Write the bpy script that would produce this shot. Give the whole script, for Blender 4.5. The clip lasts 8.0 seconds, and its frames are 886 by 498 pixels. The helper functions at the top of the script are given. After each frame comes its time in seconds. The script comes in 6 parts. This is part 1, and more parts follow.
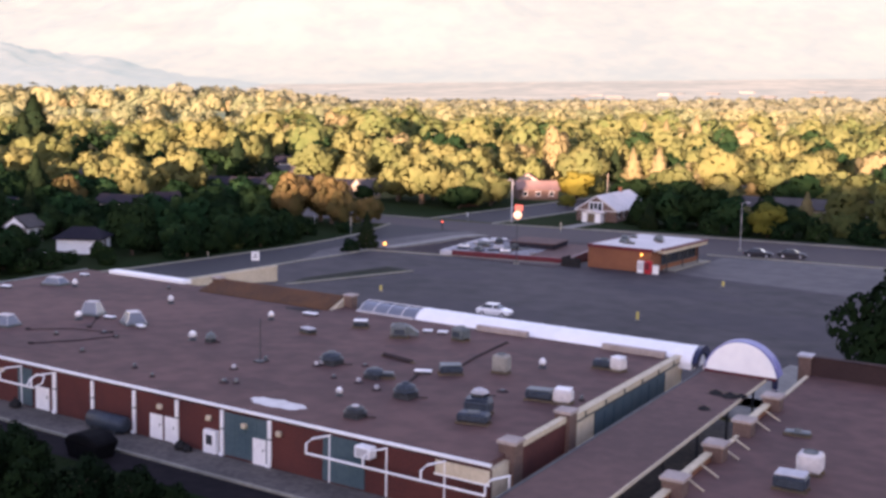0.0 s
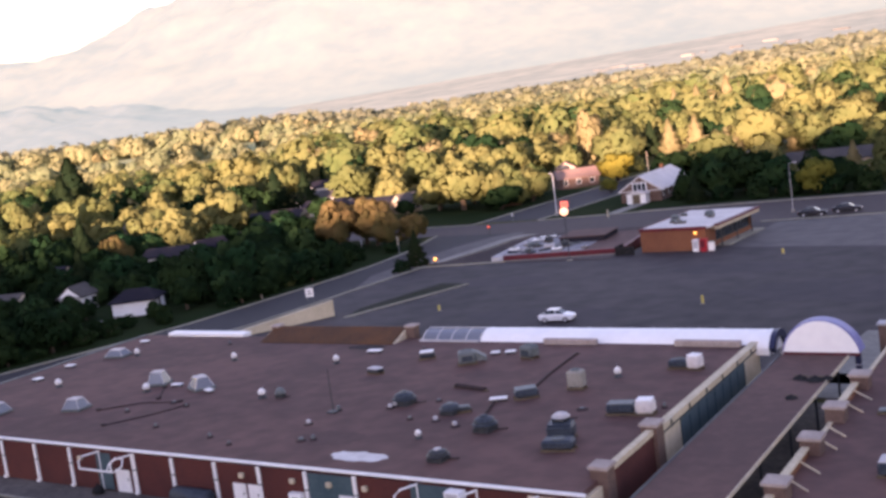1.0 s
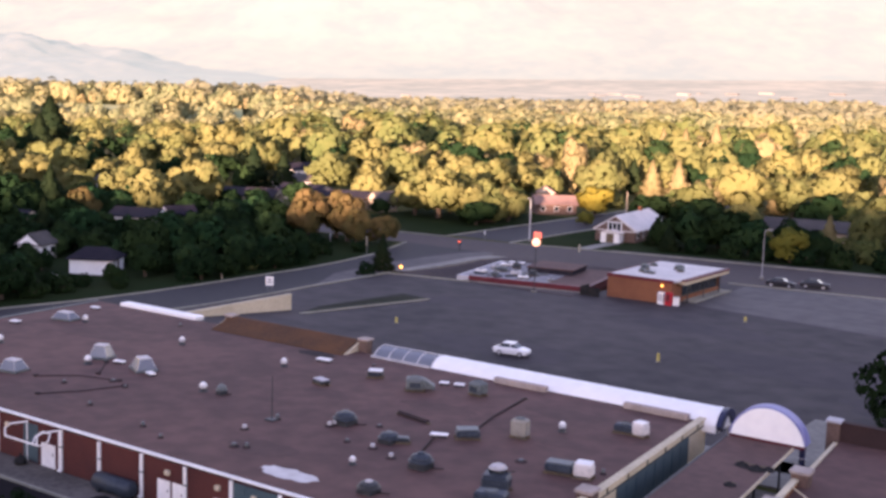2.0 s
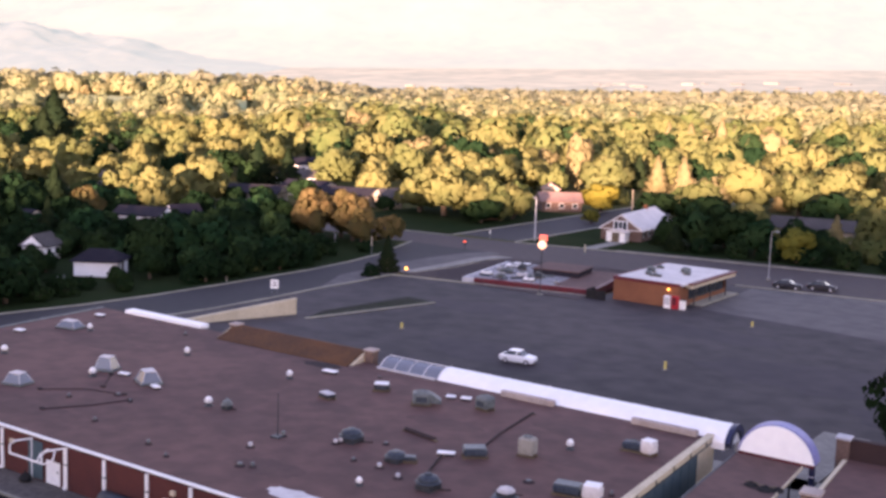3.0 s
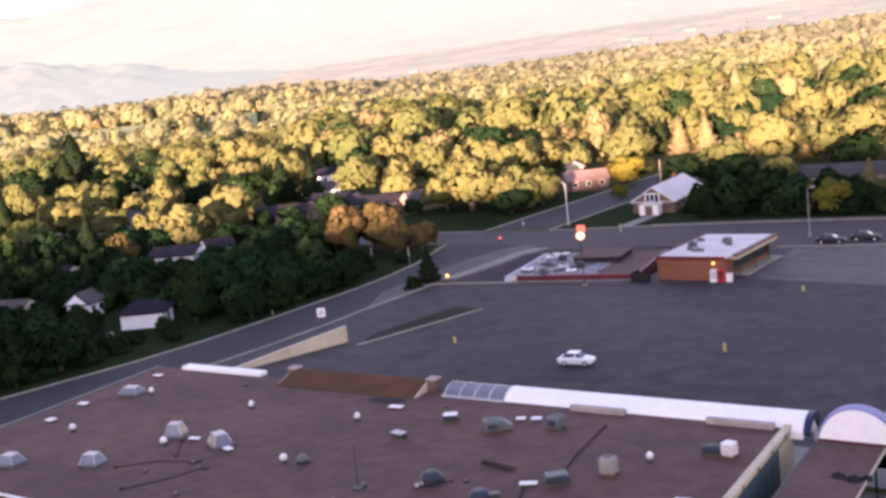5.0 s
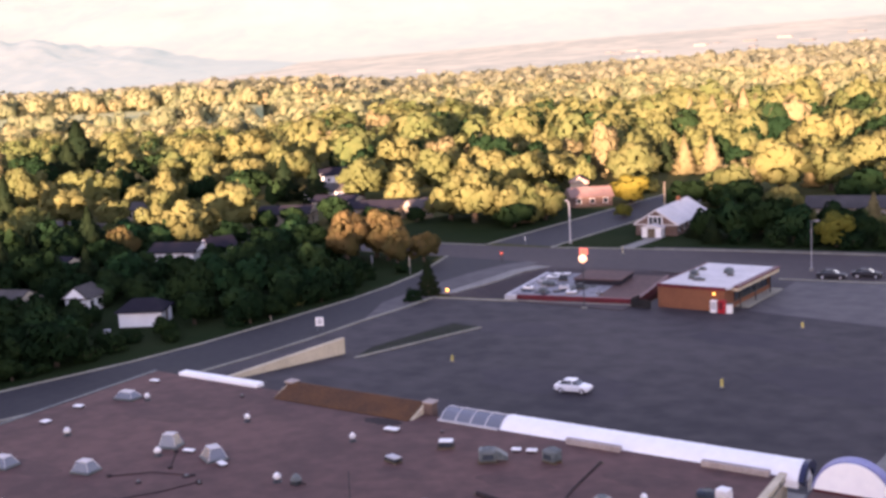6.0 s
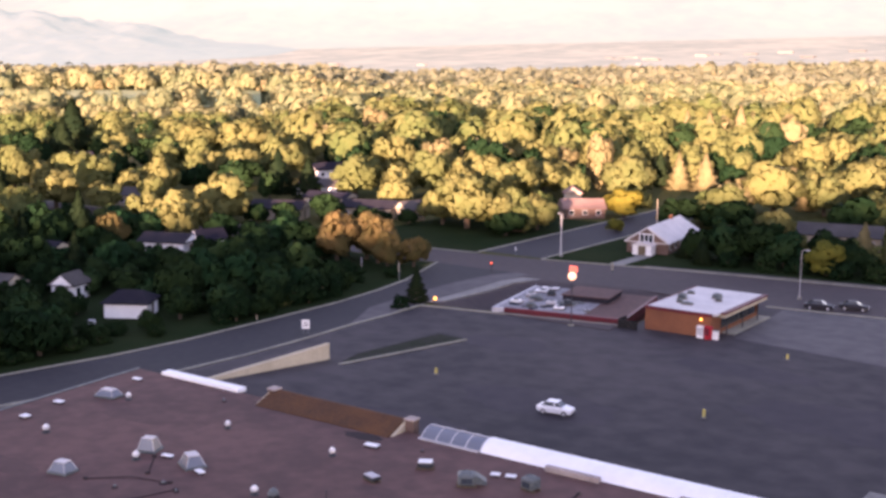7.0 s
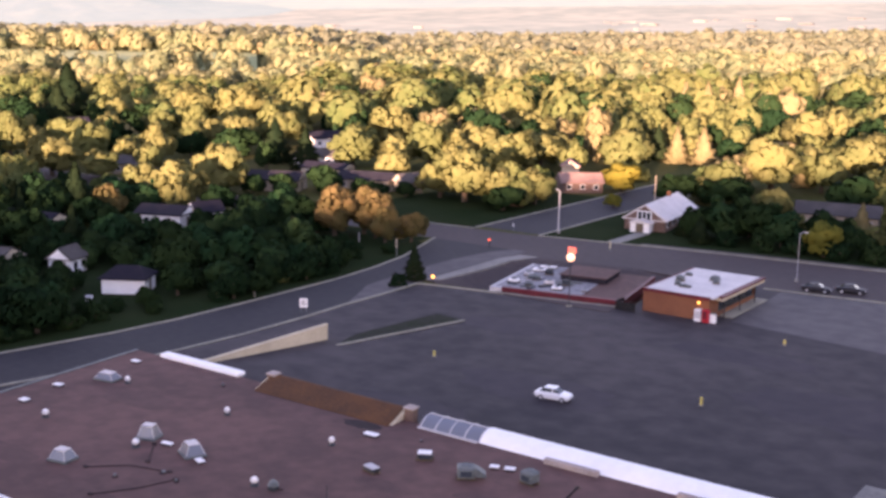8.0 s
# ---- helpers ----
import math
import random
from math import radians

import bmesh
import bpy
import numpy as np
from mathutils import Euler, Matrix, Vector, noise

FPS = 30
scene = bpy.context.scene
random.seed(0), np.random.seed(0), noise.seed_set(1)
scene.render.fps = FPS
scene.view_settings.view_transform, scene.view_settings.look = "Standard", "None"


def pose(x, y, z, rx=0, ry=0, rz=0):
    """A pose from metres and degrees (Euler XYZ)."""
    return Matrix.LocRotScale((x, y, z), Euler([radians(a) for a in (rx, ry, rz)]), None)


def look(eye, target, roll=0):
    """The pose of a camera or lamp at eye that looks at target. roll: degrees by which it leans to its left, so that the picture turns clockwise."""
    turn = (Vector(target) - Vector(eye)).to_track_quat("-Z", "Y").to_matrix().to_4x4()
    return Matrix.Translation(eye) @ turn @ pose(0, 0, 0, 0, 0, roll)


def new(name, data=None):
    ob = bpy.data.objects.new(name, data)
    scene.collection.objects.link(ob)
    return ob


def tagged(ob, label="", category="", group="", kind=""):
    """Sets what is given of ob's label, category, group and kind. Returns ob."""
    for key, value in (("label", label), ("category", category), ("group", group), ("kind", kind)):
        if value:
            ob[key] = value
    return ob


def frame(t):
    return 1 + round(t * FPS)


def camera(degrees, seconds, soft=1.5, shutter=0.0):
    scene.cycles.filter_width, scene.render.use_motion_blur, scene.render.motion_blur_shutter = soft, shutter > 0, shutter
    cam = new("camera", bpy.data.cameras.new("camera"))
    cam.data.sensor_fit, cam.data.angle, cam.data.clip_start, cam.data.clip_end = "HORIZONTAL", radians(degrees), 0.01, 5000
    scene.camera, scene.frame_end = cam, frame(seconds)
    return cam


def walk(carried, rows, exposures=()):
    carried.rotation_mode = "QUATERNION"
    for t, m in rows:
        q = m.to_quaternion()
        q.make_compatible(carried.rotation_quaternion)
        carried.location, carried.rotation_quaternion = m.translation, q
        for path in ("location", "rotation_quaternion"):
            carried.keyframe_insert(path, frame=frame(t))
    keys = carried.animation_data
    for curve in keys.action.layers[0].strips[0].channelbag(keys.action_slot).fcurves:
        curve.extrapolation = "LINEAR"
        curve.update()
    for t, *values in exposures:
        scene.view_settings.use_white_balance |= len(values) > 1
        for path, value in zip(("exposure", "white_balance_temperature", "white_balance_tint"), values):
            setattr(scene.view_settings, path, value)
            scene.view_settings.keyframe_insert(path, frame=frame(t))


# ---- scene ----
cam = camera(41.0, 8.0, soft=3.1)
PATH = [
    (0, (33.671, -55.521, 25.032), (32.567, -53.873, 24.7775), 1.19),
    (0.3, (33.106, -55.246, 25.595), (32.003, -53.5985, 25.3323), 1.13),
    (0.5, (32.809, -55.004, 26.027), (31.694, -53.3623, 25.7749), -0.43),
    (0.7, (32.561, -54.731, 26.483), (31.4162, -53.1121, 26.2238), -5.47),
    (0.8, (32.452, -54.589, 26.716), (31.2914, -52.9799, 26.4601), -7.15),
    (0.9, (32.351, -54.444, 26.95), (31.1851, -52.8381, 26.6964), -7.68),
    (1, (32.256, -54.298, 27.184), (31.0876, -52.6948, 26.9275), -7.73),
    (1.2, (32.083, -54.007, 27.648), (30.928, -52.3944, 27.3972), -4.93),
    (1.3, (32.003, -53.866, 27.878), (30.8509, -52.2503, 27.6266), -4.39),
    (1.5, (31.851, -53.593, 28.327), (30.7177, -51.9638, 28.0787), -0.61),
    (1.7, (31.704, -53.341, 28.761), (30.5822, -51.7054, 28.5025), 1.47),
    (2.8, (30.849, -52.453, 30.927), (29.7225, -50.8228, 30.6558), 2.27),
    (3, (30.673, -52.388, 31.298), (29.5452, -50.7604, 31.0152), 2.02),
    (3.5, (30.204, -52.335, 32.234), (29.0783, -50.7061, 31.9551), 1.82),
    (4, (29.719, -52.394, 33.214), (28.5965, -50.7633, 32.9333), 1.71),
    (4.5, (29.249, -52.502, 34.258), (28.1263, -50.8735, 33.9601), 1.3),
    (4.7, (29.072, -52.543, 34.693), (27.9218, -50.936, 34.3883), -4.24),
    (4.8, (28.987, -52.562, 34.914), (27.8283, -50.9622, 34.6016), -6.03),
    (4.9, (28.905, -52.578, 35.137), (27.7402, -50.9833, 34.822), -6.86),
    (5, (28.826, -52.592, 35.362), (27.663, -50.9953, 35.047), -6.18),
    (5.2, (28.675, -52.61, 35.815), (27.5165, -51.0095, 35.5074), -5.14),
    (6.3, (28.055, -52.42, 38.318), (26.9007, -50.8186, 37.998), -1.45),
    (6.5, (27.968, -52.333, 38.759), (26.8206, -50.7272, 38.4391), -0.21),
    (7, (27.736, -52.086, 39.85), (26.5916, -50.4786, 39.5245), 0.39),
    (7.5, (27.392, -51.887, 40.979), (26.2511, -50.2745, 40.6627), 0.99),
    (8, (26.775, -51.908, 42.311), (25.6457, -50.3037, 41.9232), 1.11),
]
walk(cam, [(t, look(eye, target, roll)) for t, eye, target, roll in PATH], [(0.0, 2.66, 7650, 59), (0.3, 2.42, 7650, 59), (0.5, 2.46, 7650, 59), (1.5, 2.58, 7800, 60), (2.8, 2.77, 7950, 62), (8.0, 2.77, 7950, 62)])


# ---- sky, sun, exposure ----
AHEAD, RIGHT = Vector((-0.559, 0.829, 0.0)), Vector((0.829, 0.559, 0.0))
SUN_UP, SUN_SIDE = radians(4.6), radians(13)
light_way = (AHEAD * math.cos(SUN_SIDE) + RIGHT * math.sin(SUN_SIDE)) * math.cos(SUN_UP) - Vector((0, 0, math.sin(SUN_UP)))
to_sun = -light_way

world = bpy.data.worlds.new("sky")
scene.world = world
world.use_nodes = True
wn = world.node_tree.nodes
sky = wn.new("ShaderNodeTexSky")
sky.sky_type, sky.sun_disc = "NISHITA", False
sky.sun_elevation, sky.sun_rotation = SUN_UP, math.atan2(to_sun.x, to_sun.y)
sky.air_density, sky.dust_density, sky.ozone_density = 1.0, 0.2, 1.75
world.node_tree.links.new(sky.outputs[0], wn["Background"].inputs[0])
wn["Background"].inputs[1].default_value = 0.15

sun_data = bpy.data.lights.new("sun", "SUN")
sun_data.energy, sun_data.angle, sun_data.color = 3.9, radians(0.6), (1.0, 0.90, 0.64)
sun = new("sun", sun_data)
sun.matrix_world = look((0, 0, 300), tuple(Vector((0, 0, 300)) + light_way))


# ---- materials ----
def hx(r, g, b):
    return (r, g, b, 1.0)


def surface(name, color, other=None, rough=0.8, metal=0.0, coarse=0.15, fine=3.0, bump=0.0, per_object=0.0, per_island=0.0, spec=0.3):
    """A base colour that drifts towards another at two scales, with fine relief."""
    m = bpy.data.materials.new(name)
    m.use_nodes = True
    n, l = m.node_tree.nodes, m.node_tree.links
    b = n["Principled BSDF"]
    b.inputs["Roughness"].default_value, b.inputs["Metallic"].default_value = rough, metal
    b.inputs["Specular IOR Level"].default_value = spec
    other = other or tuple(c * 0.72 for c in color)
    geo = n.new("ShaderNodeTexCoord")
    big, small = n.new("ShaderNodeTexNoise"), n.new("ShaderNodeTexNoise")
    big.inputs["Scale"].default_value, small.inputs["Scale"].default_value = coarse, fine
    big.inputs["Detail"].default_value, small.inputs["Detail"].default_value = 5, 4
    for t in (big, small):
        l.new(geo.outputs["Object"], t.inputs["Vector"])
    add = n.new("ShaderNodeMath")
    add.operation = "ADD"
    l.new(big.outputs["Fac"], add.inputs[0])
    l.new(small.outputs["Fac"], add.inputs[1])
    last = add
    info = n.new("ShaderNodeObjectInfo")
    isle = n.new("ShaderNodeNewGeometry")
    for amount, source in ((per_object, info.outputs["Random"]), (per_island, isle.outputs["Random Per Island"])):
        if amount:
            mul = n.new("ShaderNodeMath")
            mul.operation = "MULTIPLY_ADD"
            l.new(source, mul.inputs[0])
            mul.inputs[1].default_value = amount
            l.new(last.outputs[0], mul.inputs[2])
            sub = n.new("ShaderNodeMath")
            sub.operation = "SUBTRACT"
            l.new(mul.outputs[0], sub.inputs[0])
            sub.inputs[1].default_value = amount / 2
            last = sub
    ramp = n.new("ShaderNodeMapRange")
    ramp.inputs["From Min"].default_value, ramp.inputs["From Max"].default_value = 0.78, 1.22
    l.new(last.outputs[0], ramp.inputs["Value"])
    mix = n.new("ShaderNodeMix")
    mix.data_type = "RGBA"
    mix.inputs["A"].default_value, mix.inputs["B"].default_value = hx(*color), hx(*other)
    l.new(ramp.outputs[0], mix.inputs["Factor"])
    l.new(mix.outputs["Result"], b.inputs["Base Color"])
    if bump:
        bp = n.new("ShaderNodeBump")
        bp.inputs["Strength"].default_value, bp.inputs["Distance"].default_value = 0.6, bump
        l.new(small.outputs["Fac"], bp.inputs["Height"])
        l.new(bp.outputs[0], b.inputs["Normal"])
    return m


def foliage(name, color, other, through_it=0.36):
    """Leaves: a colour that varies from tree to tree and from clump to clump, and lets some light through."""
    m = surface(name, color, other, rough=0.8, coarse=0.25, fine=1.6, per_object=0.6, per_island=0.12, spec=0.03)
    n, l = m.node_tree.nodes, m.node_tree.links
    out = [x for x in n if x.type == "OUTPUT_MATERIAL"][0]
    b = n["Principled BSDF"]
    tr, mix = n.new("ShaderNodeBsdfTranslucent"), n.new("ShaderNodeMixShader")
    l.new(b.inputs["Base Color"].links[0].from_socket, tr.inputs["Color"])
    mix.inputs[0].default_value = through_it
    l.new(b.outputs[0], mix.inputs[1])
    l.new(tr.outputs[0], mix.inputs[2])
    l.new(mix.outputs[0], out.inputs["Surface"])
    return m


def glowing(name, color, strength):
    m = bpy.data.materials.new(name)
    m.use_nodes = True
    b = m.node_tree.nodes["Principled BSDF"]
    b.inputs["Base Color"].default_value = hx(*color)
    b.inputs["Emission Color"].default_value = hx(*color)
    b.inputs["Emission Strength"].default_value = strength
    return m


M_GROUND = surface("dry_grass_ground", (0.050, 0.064, 0.020), (0.105, 0.090, 0.036), 0.95, spec=0.02, coarse=0.02, fine=0.6, bump=0.05)
# Grass green lowered so that the lawns' shade is partly in the colour.
M_SHADELAWN = surface("lawn", (0.010, 0.024, 0.009), (0.021, 0.033, 0.014), 0.95, spec=0.01, coarse=0.08, fine=2.5, bump=0.04)
M_FIELD = surface("mown_field", (0.27, 0.32, 0.13), (0.36, 0.36, 0.17), 0.95, coarse=0.01, fine=0.2)
M_ASPHALT = surface("asphalt", (0.0220, 0.0195, 0.0240), (0.056, 0.046, 0.049), 0.85, coarse=0.03, fine=0.30, bump=0.003)
M_PALELOT = surface("pale_asphalt", (0.064, 0.058, 0.061), (0.102, 0.091, 0.092), 0.8, coarse=0.05, fine=0.4, bump=0.003)
# Asphalt for the service yard, with the yard's deep shade in its colour.
M_SHADEYARD = surface("shade_dark_asphalt", (0.0125, 0.0105, 0.0125), (0.022, 0.018, 0.020), 0.95, coarse=0.08, fine=1.0, bump=0.01, spec=0.08)
M_STREET = surface("worn_street_asphalt", (0.050, 0.0375, 0.0390), (0.066, 0.0490, 0.0480), 0.85, coarse=0.05, fine=0.7, bump=0.01)
M_ROADS = surface("road_asphalt", (0.0225, 0.0222, 0.0270), (0.0330, 0.0310, 0.0340), 0.85, coarse=0.06, fine=0.8, bump=0.01)
M_CONCRETE = surface("concrete", (0.255, 0.2465, 0.221), (0.1785, 0.17, 0.1573), 0.9, coarse=0.2, fine=2.0, bump=0.01)
M_WALK = surface("stained_concrete", (0.150, 0.130, 0.118), (0.075, 0.066, 0.062), 0.9, coarse=0.25, fine=2.5, bump=0.01)
M_KERB = surface("kerb_concrete", (0.306, 0.2975, 0.238), (0.204, 0.1955, 0.1615), 0.9, coarse=0.25, fine=2.5)
M_ISLE = surface("worn_island_turf", (0.028, 0.038, 0.024), (0.046, 0.045, 0.040), 0.95, spec=0.02, coarse=0.2, fine=2.0, bump=0.03)
M_ROOF = surface("red_brown_roofing", (0.150, 0.073, 0.064), (0.088, 0.045, 0.042), 0.9, coarse=0.05, fine=0.6, bump=0.005)
M_ROOF2 = surface("brown_roofing", (0.138, 0.072, 0.063), (0.092, 0.050, 0.046), 0.9, coarse=0.08, fine=1.1, bump=0.006)
M_ROOFDARK = surface("old_roofing", (0.118, 0.060, 0.054), (0.080, 0.042, 0.040), 0.9, coarse=0.08, fine=0.8, bump=0.005)
M_LOTDARK = surface("dark_asphalt_patch", (0.0285, 0.0240, 0.0315), (0.044, 0.0350, 0.0420), 0.85, coarse=0.06, fine=0.4, bump=0.003)
M_TAR = surface("tar_stain", (0.0333, 0.0259, 0.02664), (0.0592, 0.0407, 0.0407), 0.85, coarse=0.3, fine=2.0, spec=0.1)
M_PUDDLE = surface("pale_roof_patch", (0.42, 0.40, 0.42), (0.28, 0.25, 0.27), 0.35, coarse=0.3, fine=1.5, spec=0.5)
M_BRICK = surface("dark_red_brick", (0.1184, 0.03108, 0.02516), (0.074, 0.02072, 0.01924), 0.9, coarse=0.3, fine=7.0, bump=0.01)
M_BRICK2 = surface("orange_brick", (0.2516, 0.0962, 0.0481), (0.185, 0.0666, 0.037), 0.9, coarse=0.3, fine=6.0, bump=0.01)
M_BRICK3 = surface("weathered_brick", (0.1702, 0.1073, 0.0851), (0.111, 0.0666, 0.0555), 0.9, coarse=0.5, fine=6.0, bump=0.01)
M_TILE = surface("rust_brown_shingles", (0.135, 0.054, 0.022), (0.075, 0.035, 0.019), 0.9, coarse=0.3, fine=4.0, bump=0.02)
M_CREAM = surface("cream_stucco", (0.64, 0.54, 0.39), (0.50, 0.415, 0.295), 0.85, coarse=0.4, fine=3.0)
M_WHITE = surface("white_paint", (0.84, 0.84, 0.83), (0.74, 0.74, 0.74), 0.6, coarse=0.4, fine=2.5)
M_VAULT = surface("white_metal_roofing", (0.89, 0.89, 0.88), (0.83, 0.83, 0.83), 0.5, coarse=0.25, fine=1.5)
M_GREY = surface("galvanised_grey", (0.165, 0.190, 0.190), (0.095, 0.118, 0.122), 0.55, metal=0.3, coarse=0.8, fine=5.0)
M_SLATE = surface("slate_blue_metal", (0.024, 0.037, 0.053), (0.045, 0.063, 0.081), 0.5, metal=0.2, coarse=0.8, fine=5.0)
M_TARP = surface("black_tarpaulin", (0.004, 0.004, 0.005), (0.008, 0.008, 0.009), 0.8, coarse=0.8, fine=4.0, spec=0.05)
M_BLUEROOF = surface("blue_roofing", (0.022, 0.045, 0.13), (0.035, 0.065, 0.17), 0.7, coarse=0.3, fine=3.0)
M_DARKGREY = surface("dark_metal", (0.030, 0.036, 0.042), (0.050, 0.058, 0.064), 0.5, metal=0.3, coarse=0.8, fine=5.0)
M_TEAL = surface("teal_painted_metal", (0.036, 0.080, 0.098), (0.054, 0.102, 0.118), 0.5, coarse=0.5, fine=3.0)
M_NAVY = surface("navy_metal", (0.0148, 0.02072, 0.0555), (0.0259, 0.0333, 0.0814), 0.4, coarse=0.5, fine=3.0)
M_BLUE = surface("blue_edge_metal", (0.16, 0.17, 0.36), (0.22, 0.23, 0.42), 0.45, coarse=0.5, fine=3.0)
M_RED = surface("dark_red_fascia", (0.148, 0.01332, 0.0222), (0.0962, 0.01036, 0.01628), 0.5, coarse=0.4, fine=3.0)
M_BRIGHTRED = surface("bright_red_plastic", (0.55, 0.03, 0.04), (0.42, 0.02, 0.03), 0.4, coarse=0.6, fine=3.0)
M_PALEROOF = surface("pale_grey_roofing", (0.52, 0.51, 0.52), (0.40, 0.40, 0.42), 0.8, coarse=0.25, fine=2.0)
M_DINER = surface("patched_grey_roofing", (0.30, 0.295, 0.31), (0.15, 0.15, 0.165), 0.85, coarse=0.4, fine=2.0, bump=0.01)
M_WOOD = surface("weathered_wood", (0.148, 0.111, 0.074), (0.0962, 0.074, 0.0518), 0.9, coarse=0.5, fine=6.0)
M_BARK = surface("bark", (0.09, 0.065, 0.045), (0.055, 0.04, 0.03), 0.95, coarse=1.0, fine=6.0, bump=0.02)
M_SHINGLE = surface("dark_shingles", (0.018, 0.017, 0.026), (0.032, 0.029, 0.036), 0.95, coarse=0.3, fine=3.0, per_object=0.5, spec=0.08)
M_SHINGLE2 = surface("grey_shingles", (0.088, 0.078, 0.075), (0.052, 0.047, 0.047), 0.9, coarse=0.3, fine=3.0, per_object=0.5)
M_SHINGLE3 = surface("pale_shingles", (0.42, 0.41, 0.40), (0.32, 0.31, 0.31), 0.9, coarse=0.3, fine=3.0)
M_BRICKCAP = surface("worn_brick_cap", (0.44, 0.36, 0.32), (0.30, 0.24, 0.215), 0.9, coarse=0.5, fine=6.0)
M_PUTTY = surface("putty_metal", (0.30, 0.285, 0.25), (0.22, 0.21, 0.185), 0.6, coarse=0.5, fine=3.0)
M_PINKROOF = surface("pinkish_shingles", (0.34, 0.20, 0.16), (0.24, 0.14, 0.115), 0.9, coarse=0.3, fine=3.0)
M_DARKBRICK = surface("dark_brown_brick", (0.050, 0.026, 0.024), (0.032, 0.018, 0.018), 0.9, coarse=0.3, fine=6.0, bump=0.01)
M_PALEMETAL = surface("pale_weathered_roofing", (0.66, 0.62, 0.60), (0.52, 0.49, 0.48), 0.7, coarse=0.3, fine=3.0)
M_SIDING = surface("tan_siding", (0.42, 0.35, 0.27), (0.33, 0.27, 0.2), 0.85, coarse=0.3, fine=3.0, per_object=0.5)
M_YELLOW = surface("yellow_paint", (0.60, 0.48, 0.14), (0.48, 0.38, 0.12), 0.6, coarse=0.5, fine=3.0)
M_RUBBER = surface("tyre_rubber", (0.016, 0.016, 0.017), (0.028, 0.028, 0.029), 0.9, coarse=1.0, fine=5.0, spec=0.1)
M_CARWHITE = surface("white_car_paint", (0.80, 0.80, 0.80), (0.74, 0.74, 0.75), 0.25, coarse=0.5, fine=2.0, spec=0.5)
M_CARDARK = surface("dark_car_paint", (0.016, 0.016, 0.020), (0.028, 0.028, 0.034), 0.45, coarse=0.5, fine=2.0, spec=0.2)
M_LAMPGLOW = glowing("lit_lamp", (1.0, 0.50, 0.10), 0.6)
M_SIGNGLOW = glowing("lit_sign_white", (1.0, 0.62, 0.36), 0.30)
M_SIGNRED = glowing("lit_sign_red", (1.0, 0.20, 0.12), 0.16)
M_SIGNAL = glowing("lit_signal_red", (1.0, 0.16, 0.08), 0.3)

glass = bpy.data.materials.new("dark_window_glass")
glass.use_nodes = True
gb = glass.node_tree.nodes["Principled BSDF"]
gb.inputs["Base Color"].default_value, gb.inputs["Roughness"].default_value = (0.012, 0.02, 0.026, 1), 0.06
M_GLASS = glass
acrylic = bpy.data.materials.new("milky_acrylic")
acrylic.use_nodes = True
gb = acrylic.node_tree.nodes["Principled BSDF"]
gb.inputs["Base Color"].default_value, gb.inputs["Roughness"].default_value = (0.20, 0.23, 0.28, 1), 0.2
gb.inputs["Transmission Weight"].default_value = 0.3
M_ACRYLIC = acrylic

LEAF_GOLD = foliage("gold_green_leaves", (0.184, 0.184, 0.070), (0.124, 0.146, 0.054))
LEAF_GREEN = foliage("green_leaves", (0.096, 0.132, 0.046), (0.150, 0.168, 0.062))
LEAF_YELLOW = foliage("yellow_leaves", (0.250, 0.215, 0.040), (0.160, 0.165, 0.035))
# Shaded greens: the next three leaf colours hold deep shade as well as green.
LEAF_SHADEDARK = foliage("shade_dark_green_leaves", (0.0065, 0.024, 0.010), (0.016, 0.038, 0.014), 0.12)
LEAF_YARDSHADE = foliage("shaded_yard_green_leaves", (0.010, 0.045, 0.019), (0.026, 0.057, 0.021), 0.15)
LEAF_NEARSHADE = foliage("shade_deep_green_leaves", (0.005, 0.015, 0.007), (0.010, 0.026, 0.010), 0.1)
LEAF_RUST = foliage("rust_leaves", (0.215, 0.146, 0.064), (0.136, 0.116, 0.046))
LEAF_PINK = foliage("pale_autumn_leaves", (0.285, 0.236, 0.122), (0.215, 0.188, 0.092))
LEAF_FIR = foliage("fir_needles", (0.009, 0.021, 0.010), (0.018, 0.030, 0.013), 0.1)

# Leaf colours for farther woods: distance haze is put into the paler base colours.
LEAF_MIDGOLD = foliage("light_haze_gold_leaves", (0.252, 0.254, 0.132), (0.184, 0.206, 0.104), 0.45)
LEAF_MIDGREEN = foliage("light_haze_green_leaves", (0.166, 0.206, 0.108), (0.222, 0.246, 0.132), 0.45)
LEAF_MIDDARK = foliage("haze_grey_green_leaves", (0.094, 0.116, 0.068), (0.130, 0.142, 0.082), 0.3)
LEAF_FARGOLD = foliage("haze_pale_gold_leaves", (0.256, 0.256, 0.166), (0.196, 0.214, 0.136), 0.5)
LEAF_FARGREEN = foliage("haze_pale_green_leaves", (0.188, 0.214, 0.136), (0.228, 0.240, 0.150), 0.5)


# ---- building blocks ----
SHEAR = -0.078


def lean(bm):
    """The shopping centre's plan is a little out of square."""
    for v in bm.verts:
        v.co.x += SHEAR * v.co.y
    return bm


def box(bm, x0, x1, y0, y1, z0, z1):
    vs = [bm.verts.new((x, y, z)) for z in (z0, z1) for x, y in ((x0, y0), (x1, y0), (x1, y1), (x0, y1))]
    for f in ((3, 2, 1, 0), (4, 5, 6, 7), (0, 1, 5, 4), (1, 2, 6, 5), (2, 3, 7, 6), (3, 0, 4, 7)):
        bm.faces.new([vs[i] for i in f])
    return bm


def boxes(*rows):
    bm = bmesh.new()
    for r in rows:
        box(bm, *r)
    return bm


def soft(bm, width=0.03):
    bmesh.ops.bevel(bm, geom=list(bm.edges), offset=width, segments=1, affect="EDGES")
    return bm


